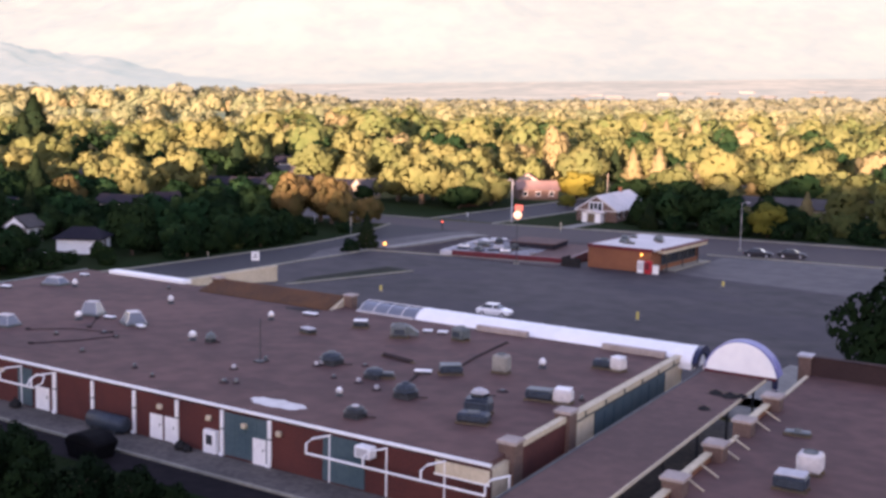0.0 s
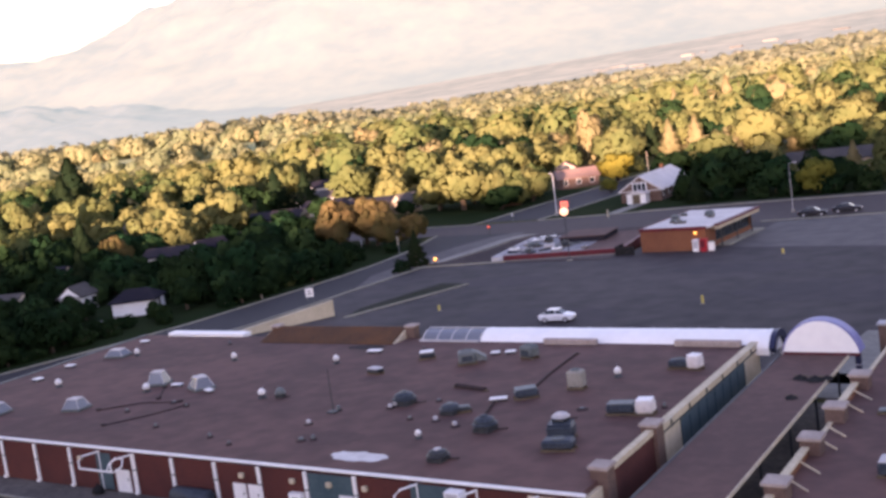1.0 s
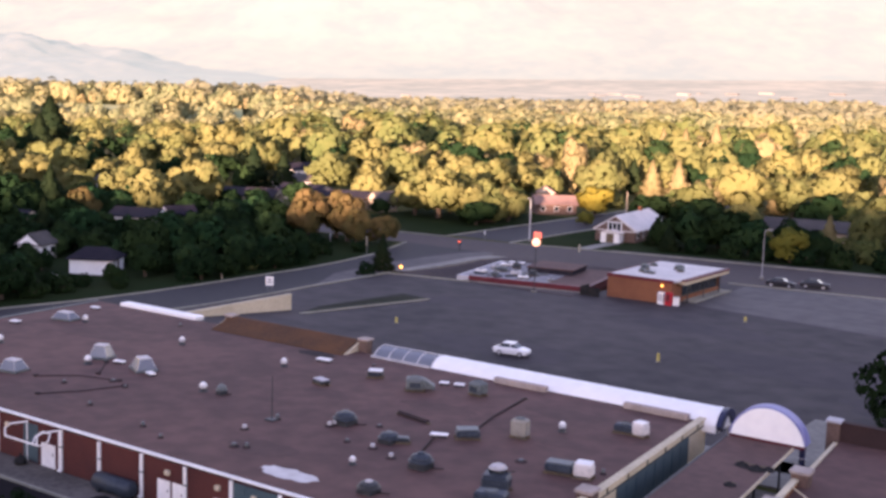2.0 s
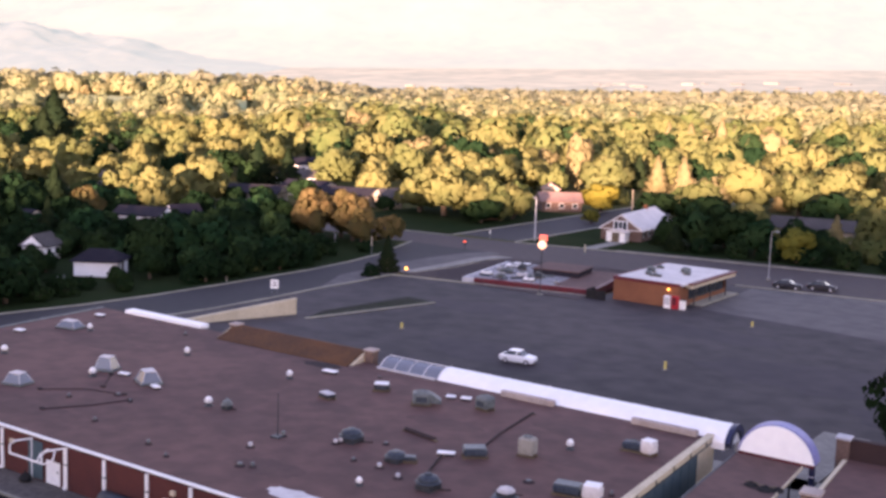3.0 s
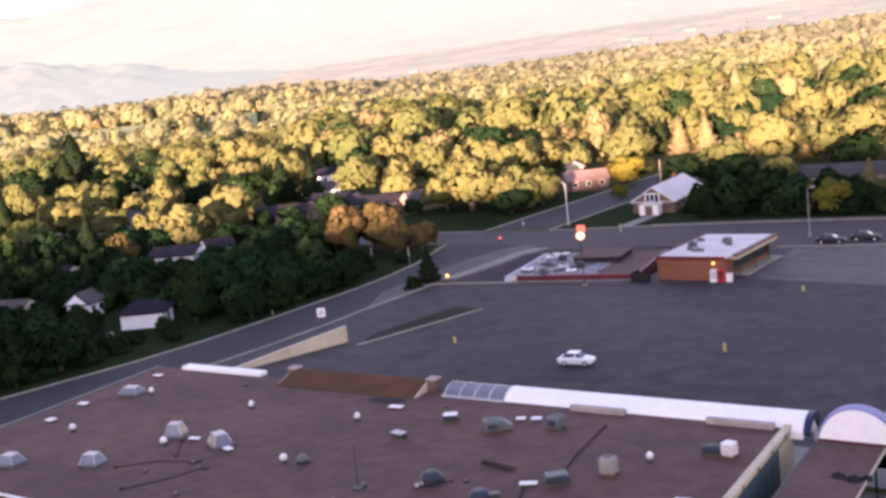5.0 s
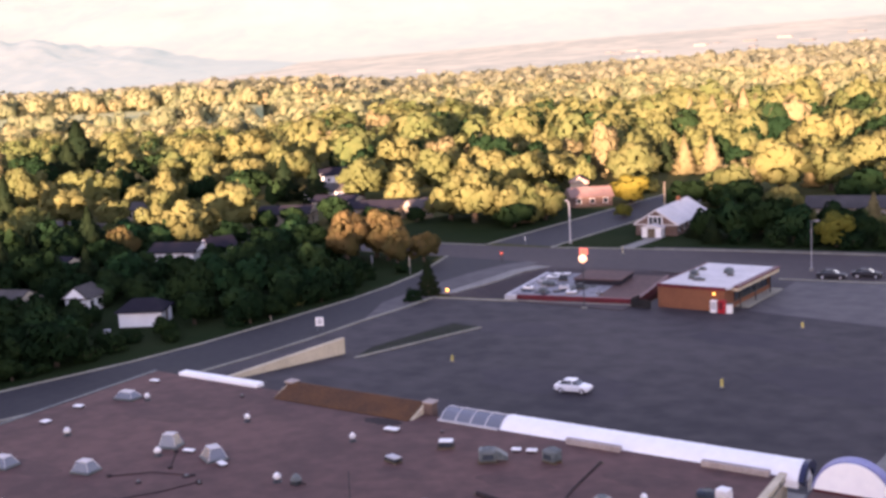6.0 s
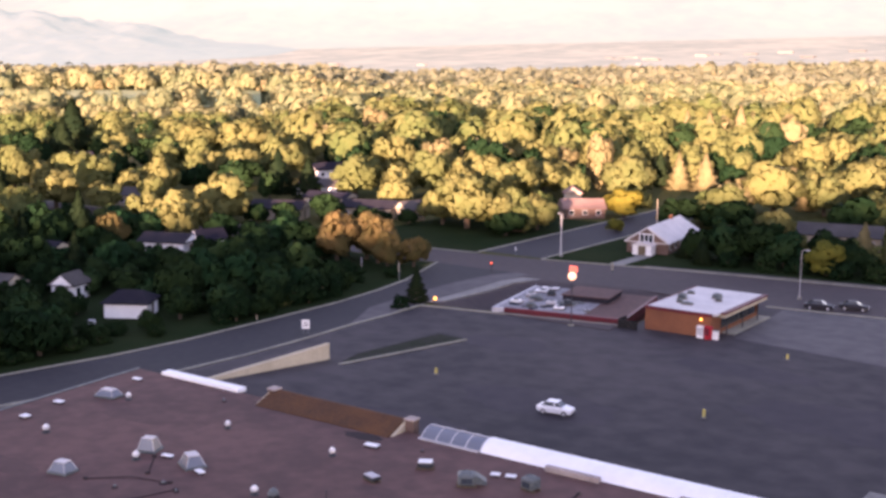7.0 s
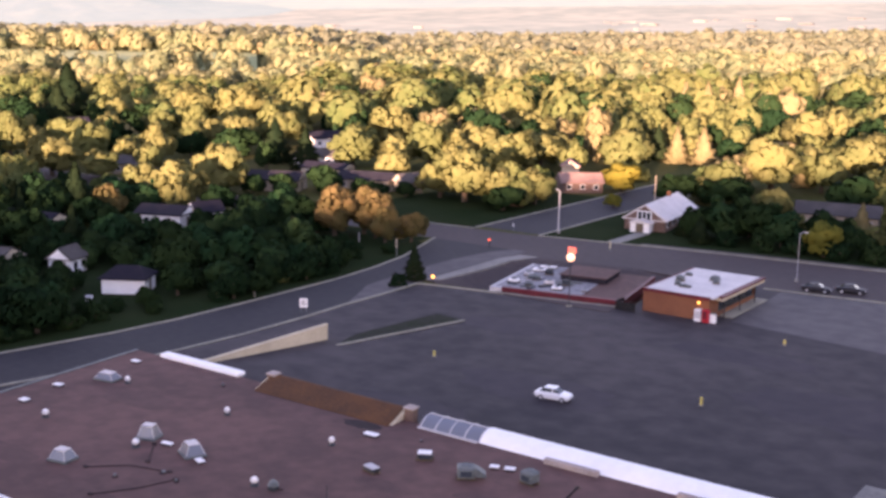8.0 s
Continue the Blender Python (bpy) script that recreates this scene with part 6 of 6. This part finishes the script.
for x, y, r in ((-119, 119, 4.8), (-124, 125, 4.4), (-112.5, 123.5, 4.4), (-164, 102, 3.8), (-107.5, 120, 3.4), (-104.8, 124.5, 3.0), (-117, 125.5, 4.6)):
    plant("rust", x, y, r, 1.18)
for x, y, r, tall in ((-139, 262, 5.4, 1.5), (-273, 323, 6.4, 1.4), (-87, 276, 4.8, 1.0)):
    plant("pink", x, y, r, tall)
for x, y, r, tall in ((-332, 221, 10.5, 0.72), (-318, 206, 7.0, 0.8), (-128, 281, 3.6, 1.0), (-206, 195, 5.0, 0.85), (-190, 190, 4.4, 0.85), (-84.9, 98.8, 1.9, 1.05)):
    plant("fir", x, y, r, tall)
for x, y, r in ((-68, 166, 2.0), (-62, 160, 2.2)):
    plant("fir", x, y, r, 0.8)
for x, y, r, tall in ((-120, 277, 3.6, 1.0), (-112, 278, 3.9, 0.95), (-73, 252, 2.6, 1.1), (-39, 186, 2.4, 1.0), (-180, 417, 4.9, 1.1), (-167, 410, 5.2, 1.1), (-157, 418, 5.8, 1.1), (-167, 458, 4.6, 1.1), (-226, 424, 4.9, 1.1), (-216, 456, 4.9, 1.1)):
    plant("spire", x, y, r, tall)
for x, y, r in ((-112, 232, 4.2), (-47, 188, 3.2), (-53, 188, 2.8), (-40, 181, 3.3), (-35, 181, 3.0), (-30, 184, 3.2), (-28, 174, 3.4), (-22, 178, 3.4), (-100, 84, 1.2), (-100.2, 71, 1.1)):
    plant("bush", x, y, r)
for x, y, r in ((-103, 36, 1.4), (-103, 50, 1.9), (-105.5, 55, 1.8), (-102.5, 45, 2.0), (-107, 51, 1.7), (-100.5, 58, 1.6), (-99.5, 79, 1.4), (-104, 106, 2.2), (-84.1, 93.6, 1.5), (-57, 161, 2.6), (-50, 161, 2.8), (-44, 162, 2.8), (-36, 161.5, 3.0), (-30, 163, 3.0), (-22, 165, 3.2), (-14, 167, 3.4),
                ):
    plant("darkbush", x, y, r)
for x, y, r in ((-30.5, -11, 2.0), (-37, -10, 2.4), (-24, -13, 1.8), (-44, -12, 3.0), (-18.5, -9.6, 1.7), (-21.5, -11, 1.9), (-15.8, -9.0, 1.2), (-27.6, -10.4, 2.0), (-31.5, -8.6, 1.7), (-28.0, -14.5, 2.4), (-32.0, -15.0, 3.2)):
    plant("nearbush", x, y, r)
verge_rnd = random.Random(31)
for k in range(34):
    y = 22 + 2.35 * k
    edge = np.interp(y, [p[1] for p in ROAD_FAR], [p[0] for p in ROAD_FAR])
    if 40 < y < 68:
        continue
    plant(verge_rnd.choice(("darkbush", "dark", "darkbush")), float(edge) - verge_rnd.uniform(3.2, 6.4), y, verge_rnd.uniform(1.5, 2.7), verge_rnd.uniform(0.9, 1.3))
slab("planting_bed", [(5.2, 46.0), (18.0, 46.0), (18.0, 62.0), (5.2, 62.0)], -0.1, 0.18, M_SHADELAWN, "planting bed before the east shops, its green darkened for shade", "lawn")
for x, y, r in ((10.8, 53.0, 5.9), (15.0, 57, 5.8), (11.2, 48.6, 4.7), (16.0, 51, 5.2)):
    plant("neardark", x, y, r, 1.2)

KEYED = [p for p in planted if p[1] > 135]

# the rest of the near woods, sown between what already stands
KEEP_OFF = [(-57, 170, 15), (-40, 172, 10), (-115, 65, 6), (-151, 107, 9), (-143, 115, 5), (-128, 63, 7), (-141, 58, 6), (-77, 176, 13), (-144, 174, 5), (-154, 172, 8), (-171, 157, 9), (-47, 198, 11), (-115, 206, 9), (-298, 197, 7), (-221, 154, 8), (-195, 148, 6), (-254, 295, 10), (-225, 238, 8), (-193, 199, 8), (-26, 203, 8), (-163, 84, 7), (-183, 103, 7), (-55, 309, 8), (-140, 280, 8)]


SHOWN = [(-114, 121, 8), (-154, 108, 5), (-115, 206, 6), (-115, 65, 6), (-128, 63, 3), (-298, 197.5, 5), (-144, 175, 4), (-155, 173, 4), (-255, 296, 8), (-47, 198, 9), (-225, 238, 7), (-193, 199, 7), (-221, 154, 6)]


def free(x, y, r):
    for a, b, half in SHOWN:
        way = Vector((27 - a, -52 - b)).normalized()
        dx, dy = x - a, y - b
        near, off = dx * way.x + dy * way.y, abs(dx * way.y - dy * way.x)
        if -2 < near < 44 and off < half + r * 0.6:
            return False
    for a, b, c in KEYED:
        way = Vector((27 - a, -52 - b)).normalized()
        dx, dy = x - a, y - b
        if 0 < dx * way.x + dy * way.y < 46 and abs(dx * way.y - dy * way.x) < 0.62 * (c + r):
            return False
    if -107 < x < -87 and y < 335:
        return False
    if 127 < y < 151 or (x > -102 and y < 152) or (-98 < x < -66 and 145 < y < 188) or (-141 < x < -103 and 146 < y < 162):
        return False
    if (-134 < x < -120 and 74 < y < 86) or (-72 < x < 20 and y < 168):
        return False
    if any((x - a) ** 2 + (y - b) ** 2 < (r + c) ** 2 * 0.8 for a, b, c in KEEP_OFF):
        return False
    return all((x - a) ** 2 + (y - b) ** 2 > (0.62 * (r + c)) ** 2 for a, b, c in planted)


def seen_side(x, y, spread):
    """Whether a place lies in the wedge of land ahead."""
    dx, dy = x - 30, y + 54
    ahead, side = dx * AHEAD.x + dy * AHEAD.y, dx * RIGHT.x + dy * RIGHT.y
    return ahead > 0 and abs(side) < ahead * spread, ahead


# small dark trees and shrubs that fill the shaded yards
yard_rnd = random.Random(23)
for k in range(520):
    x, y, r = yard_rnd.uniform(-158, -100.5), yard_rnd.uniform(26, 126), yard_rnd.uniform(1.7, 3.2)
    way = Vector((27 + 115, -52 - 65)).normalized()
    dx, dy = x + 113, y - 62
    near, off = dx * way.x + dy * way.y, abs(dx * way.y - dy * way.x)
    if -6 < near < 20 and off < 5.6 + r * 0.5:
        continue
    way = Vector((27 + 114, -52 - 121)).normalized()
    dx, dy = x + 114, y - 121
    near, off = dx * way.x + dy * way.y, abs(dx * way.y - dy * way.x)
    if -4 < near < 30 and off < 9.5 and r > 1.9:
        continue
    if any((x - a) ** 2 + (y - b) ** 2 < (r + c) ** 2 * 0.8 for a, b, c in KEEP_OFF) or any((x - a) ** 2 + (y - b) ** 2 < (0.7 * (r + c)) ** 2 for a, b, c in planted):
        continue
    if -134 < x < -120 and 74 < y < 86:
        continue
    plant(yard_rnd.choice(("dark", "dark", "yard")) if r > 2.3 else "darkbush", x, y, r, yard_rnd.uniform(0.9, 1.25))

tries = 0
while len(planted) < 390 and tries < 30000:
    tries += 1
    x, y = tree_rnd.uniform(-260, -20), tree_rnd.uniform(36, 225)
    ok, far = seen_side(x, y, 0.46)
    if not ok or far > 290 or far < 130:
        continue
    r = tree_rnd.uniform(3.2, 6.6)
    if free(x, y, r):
        # Ground in shade mostly gets the leaf kinds with shade in their colour.
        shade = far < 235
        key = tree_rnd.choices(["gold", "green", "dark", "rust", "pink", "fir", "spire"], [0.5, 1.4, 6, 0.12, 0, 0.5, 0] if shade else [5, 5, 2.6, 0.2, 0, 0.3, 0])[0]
        plant(key, x, y, r * (0.75 if key in ("fir", "spire") else 1), tree_rnd.uniform(0.9, 1.2))


def grove(spots, material, label, **shape):
    """The crowns of many trees behind the nearest ones, in one mesh."""
    forms = [crown_form(200 + k, **shape) for k in range(4)]
    rnd = np.random.RandomState(len(spots))
    q, faces, form, start = [], [], [], 0
    for k, (x, y, r) in enumerate(spots):
        v, f, n = forms[k % 4]
        a, tall = rnd.rand() * 2 * np.pi, 0.9 + 0.3 * rnd.rand()
        turn = np.array([[np.cos(a), np.sin(a), 0], [-np.sin(a), np.cos(a), 0], [0, 0, 1]])
        q.append((v * (r, r, r * tall)) @ turn + (x, y, float(land(x, y)) + r * tall * 0.95))
        form.append(n @ turn)
        faces.append(f + start)
        start += len(v)
    me = bpy.data.meshes.new("grove")
    me.from_pydata(np.concatenate(q).tolist(), [], np.concatenate(faces).tolist())
    me.materials.append(material)
    round_off(me, np.concatenate(form))
    return tagged(new("grove", me), label, "woods", kind="stuff")


groves, tries = {"gold": [], "green": [], "dark": [], "pink": [], "spire": []}, 0
while sum(len(v) for v in groves.values()) < 250 and tries < 20000:
    tries += 1
    x, y = tree_rnd.uniform(-400, 60), tree_rnd.uniform(60, 420)
    ok, far = seen_side(x, y, 0.46)
    if not ok or far > 440 or far < 215:
        continue
    r = tree_rnd.uniform(3.6, 6.8)
    if free(x, y, r):
        key = tree_rnd.choices(list(groves), [5, 5, 3.0, 0.6, 0.8])[0]
        groves[key].append((x, y, r * (0.8 if key == "spire" else 1)))
        planted.append((x, y, r))
grove(groves["gold"], LEAF_GOLD, "gold-green trees in low sun behind the houses", leaves=1900, size=0.13)
grove(groves["green"], LEAF_GREEN, "green trees in low sun behind the houses", leaves=1900, size=0.13)
grove(groves["dark"], LEAF_SHADEDARK, "trees with shade-darkened leaves among the sunlit ones", leaves=1700, size=0.13)
grove(groves["pink"], LEAF_PINK, "pale autumn trees behind the houses", leaves=1700, size=0.13)
grove(groves["spire"], LEAF_PINK, "slim pale poplars behind the houses", leaves=1500, size=0.125, flat=1.5, slim=0.72, low=-0.9)


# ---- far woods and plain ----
def woods(name, material, seed, near, far, count, leaves, radius, leaf, label, skip=None, spire=0.12):
    """A stretch of woods: many crowns of folded leaf clumps in one mesh."""
    rnd = np.random.RandomState(seed)
    a = np.sqrt(rnd.rand(count * 2) * (far**2 - near**2) + near**2)
    b = (rnd.rand(count * 2) - 0.5) * 0.98
    x = 30 + AHEAD.x * a + RIGHT.x * a * b
    y = -54 + AHEAD.y * a + RIGHT.y * a * b
    keep = ~((b < -0.17) & (a > 770) & (a < 915))
    keep &= ~((np.abs(x + 102.5) < 6) & (y < 900))
    clump = np.array([noise.noise((px / 90, py / 90, seed)) for px, py in zip(x, y)])
    keep &= clump > -0.33
    x, y, low = x[keep][:count], y[keep][:count], ((b < -0.15) & (a > 400) & (a < 720))[keep][:count]
    n = len(x)
    z = land(x, y)
    r = radius * (0.65 + 0.7 * rnd.rand(n))
    tall = np.where(rnd.rand(n) < spire, 1.9, 0.95 + 0.3 * rnd.rand(n))
    r = np.where(tall > 1.8, r * 0.55, r) * np.where(low, 0.62, 1.0)
    d = rnd.normal(size=(n, leaves, 3))
    d[..., 2] = np.abs(d[..., 2]) * 0.95 - 0.28
    d /= np.linalg.norm(d, axis=2)[..., None]
    bumpy = 0.86 + 0.20 * np.sin(d[..., 0] * 4 + rnd.rand(n, 1) * 9) * np.sin(d[..., 1] * 4 + rnd.rand(n, 1) * 9) + 0.04 * rnd.rand(n, leaves)
    p = d * (r[:, None] * bumpy)[..., None]
    p[..., 2] *= tall[:, None]
    p += np.stack([x, y, z + r * tall * 0.85], -1)[:, None]
    nrm = d + rnd.normal(size=d.shape) * 0.2
    nrm /= np.linalg.norm(nrm, axis=2)[..., None]
    u = np.cross(nrm, rnd.normal(size=d.shape))
    u /= np.linalg.norm(u, axis=2)[..., None]
    v = np.cross(nrm, u)
    s = (leaf * r[:, None] * (0.7 + 0.6 * rnd.rand(n, leaves)))[..., None]
    q = np.stack([p - u * s, p - v * s * 0.85 + nrm * s * 0.16, p + u * s, p + v * s * 0.85 + nrm * s * 0.16], 2).reshape(-1, 3)
    i = np.arange(n * leaves) * 4
    faces = np.concatenate([np.stack([i, i + 1, i + 2], -1), np.stack([i, i + 2, i + 3], -1)])
    me = bpy.data.meshes.new(name)
    me.from_pydata(q.tolist(), [], faces.tolist())
    me.materials.append(material)
    round_off(me, np.repeat(((d + rnd.normal(size=d.shape) * 0.06) * (1, 1, 0.45)).reshape(-1, 3), 4, 0))
    return tagged(new(name, me), label, "woods", kind="stuff")


woods("far_woods", LEAF_GOLD, 1, 420, 640, 400, 150, 6.8, 0.19, "gold-green sunlit woods beyond the houses")
woods("far_woods", LEAF_GREEN, 2, 400, 640, 280, 150, 6.6, 0.19, "green sunlit woods beyond the houses")
woods("far_woods", LEAF_SHADEDARK, 3, 420, 640, 110, 140, 6.0, 0.20, "dark firs and shaded crowns among the woods", spire=0.4)
# From this depth on, haze comes from the leaf colour.
woods("far_woods", LEAF_MIDGOLD, 8, 620, 1000, 760, 130, 7.0, 0.20, "gold woods on the plain, paled for haze")
woods("far_woods", LEAF_MIDGREEN, 9, 620, 1000, 600, 130, 6.8, 0.20, "green woods on the plain, paled for haze")
woods("far_woods", LEAF_MIDDARK, 10, 620, 1500, 760, 110, 6.0, 0.22, "firs among the distant woods, greyed for haze", spire=0.4)
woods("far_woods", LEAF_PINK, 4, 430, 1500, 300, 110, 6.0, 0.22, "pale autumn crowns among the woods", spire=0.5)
woods("far_woods", LEAF_FARGOLD, 5, 960, 1640, 2400, 60, 8.0, 0.34, "distant gold-green woods on the plain, paled for haze")
woods("far_woods", LEAF_FARGREEN, 6, 960, 1680, 2000, 60, 7.6, 0.34, "distant green woods on the plain, paled for haze")
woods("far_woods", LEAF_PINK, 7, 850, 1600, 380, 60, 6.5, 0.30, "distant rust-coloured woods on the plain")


def far_sheet(name, near, far, left, right, lift, material, label, category):
    """A sheet on the far land, between two depths and two bearings."""
    a, b = np.meshgrid(np.linspace(near, far, 24), np.linspace(left, right, 40), indexing="ij")
    x, y = 30 + AHEAD.x * a + RIGHT.x * a * b, -54 + AHEAD.y * a + RIGHT.y * a * b
    k = (np.arange(23)[:, None] * 40 + np.arange(39)).ravel()
    me = bpy.data.meshes.new(name)
    me.from_pydata(np.stack([x, y, land(x, y) + lift], -1).reshape(-1, 3).tolist(), [], np.stack([k, k + 1, k + 41, k + 40], -1).tolist())
    me.materials.append(material)
    return tagged(new(name, me), label, category, kind="structure")


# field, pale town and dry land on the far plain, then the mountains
M_FARLAND = surface("haze_glow_dry_land", (0.190, 0.165, 0.125), (0.066, 0.068, 0.060), 0.95, coarse=0.005, fine=0.02)
# A faint emission stands in for haze over the far land.
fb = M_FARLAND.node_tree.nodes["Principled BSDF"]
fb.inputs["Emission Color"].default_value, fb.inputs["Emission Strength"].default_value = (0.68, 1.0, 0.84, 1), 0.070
M_TOWN = surface("pale_town_walls", (0.19, 0.175, 0.155), (0.10, 0.095, 0.088), 0.9, coarse=0.01, fine=0.05, per_island=0.8)
far_sheet("mown_field", 770, 935, -0.56, -0.18, 1.5, M_FIELD, "pale sunlit mown field among the trees", "field")
far_sheet("far_plain", 1540, 4850, -0.62, 0.62, 3.0, M_FARLAND, "dry land of the distant plain, haze added as a glow", "plain")
bm = bmesh.new()
town = random.Random(5)
for k in range(220):
    a, b = town.uniform(1650, 2500), town.uniform(-0.5, 0.5) if k % 2 else town.uniform(-0.46, -0.30)
    x, y = 30 + AHEAD.x * a + RIGHT.x * a * b, -54 + AHEAD.y * a + RIGHT.y * a * b
    w, d, h = town.uniform(8, 34), town.uniform(8, 24), town.uniform(0.5, 3.5)
    z = float(land(x, y))
    box(bm, x - w / 2, x + w / 2, y - d / 2, y + d / 2, z - 3, z + 3 + h)
solid("far_town", bm, M_TOWN, "pale low buildings of the distant town", "town", "stuff")


def mountain_height(px, py):
    a, b = px * AHEAD.x + py * AHEAD.y, px * RIGHT.x + py * RIGHT.y
    w = b / np.maximum(a, 1)
    crest = 300 + 260 * ramp(-0.45, -0.05, w) + 90 * ramp(0.0, 0.4, w)
    rise = ramp(2900, 4500, a)
    out = np.zeros_like(px)
    for j in range(px.shape[0]):
        for i in range(px.shape[1]):
            p = Vector((px[j, i] / 620, py[j, i] / 620, 0.3))
            out[j, i] = 0.55 + 0.75 * noise.multi_fractal(p, 0.9, 2.1, 6) * 0.5
    return land(px, py) - 6 + rise * crest * (0.36 + 0.64 * np.clip(out, 0, 1.6))


M_MOUNTAIN = surface("haze_glow_mountain_rock", (0.088, 0.084, 0.074), (0.054, 0.058, 0.062), 0.95, coarse=0.0045, fine=0.02)
# The mountains' pale haze is put in as emission.
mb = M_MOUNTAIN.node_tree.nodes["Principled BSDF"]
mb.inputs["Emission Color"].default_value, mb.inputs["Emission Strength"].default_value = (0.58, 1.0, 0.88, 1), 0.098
ua, ub = np.linspace(2900, 4750, 64), np.linspace(-0.62, 0.62, 110)
A, B = np.meshgrid(ua, ub, indexing="ij")
PX, PY = AHEAD.x * A + RIGHT.x * A * B, AHEAD.y * A + RIGHT.y * A * B
PZ = mountain_height(PX, PY)
me = bpy.data.meshes.new("mountain_range")
k = (np.arange(63)[:, None] * 110 + np.arange(109)).ravel()
me.from_pydata(np.stack([PX, PY, PZ], -1).reshape(-1, 3).tolist(), [], np.stack([k, k + 1, k + 111, k + 110], -1).tolist())
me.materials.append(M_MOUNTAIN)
me.polygons.foreach_set("use_smooth", [True] * len(me.polygons))
tagged(new("mountain_range", me), "pale mountains beyond the plain, haze added as a glow", "mountains", kind="structure")


def spur_height(px, py):
    """A long spur that falls from the mountains on one side towards the plain."""
    a, b = px * AHEAD.x + py * AHEAD.y, px * RIGHT.x + py * RIGHT.y
    w = -b / np.maximum(a, 1)
    out = np.zeros_like(px)
    for j in range(px.shape[0]):
        for i in range(px.shape[1]):
            out[j, i] = noise.multi_fractal(Vector((px[j, i] / 260, py[j, i] / 260, 1.7)), 0.8, 2.2, 6)
    return land(px, py) - 5 + ramp(2450, 3250, a) * 165 * ramp(0.06, 0.60, w) * (0.62 + 0.34 * np.clip(out, 0, 1.7))


M_SPUR = surface("blue_haze_glow_rock", (0.082, 0.079, 0.074), (0.050, 0.054, 0.061), 0.95, coarse=0.006, fine=0.025)
# Bluish emission gives the spur its haze.
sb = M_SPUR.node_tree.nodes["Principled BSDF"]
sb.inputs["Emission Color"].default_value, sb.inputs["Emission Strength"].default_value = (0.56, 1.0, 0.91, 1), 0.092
A, B = np.meshgrid(np.linspace(2420, 3300, 70), np.linspace(-0.64, -0.08, 110), indexing="ij")
PX, PY = AHEAD.x * A + RIGHT.x * A * B, AHEAD.y * A + RIGHT.y * A * B
me = bpy.data.meshes.new("mountain_spur")
k = (np.arange(69)[:, None] * 110 + np.arange(109)).ravel()
me.from_pydata(np.stack([PX, PY, spur_height(PX, PY)], -1).reshape(-1, 3).tolist(), [], np.stack([k, k + 1, k + 111, k + 110], -1).tolist())
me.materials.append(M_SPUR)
me.polygons.foreach_set("use_smooth", [True] * len(me.polygons))
tagged(new("mountain_spur", me), "mountain spur falling to the plain, bluish haze added as a glow", "mountains", kind="structure")
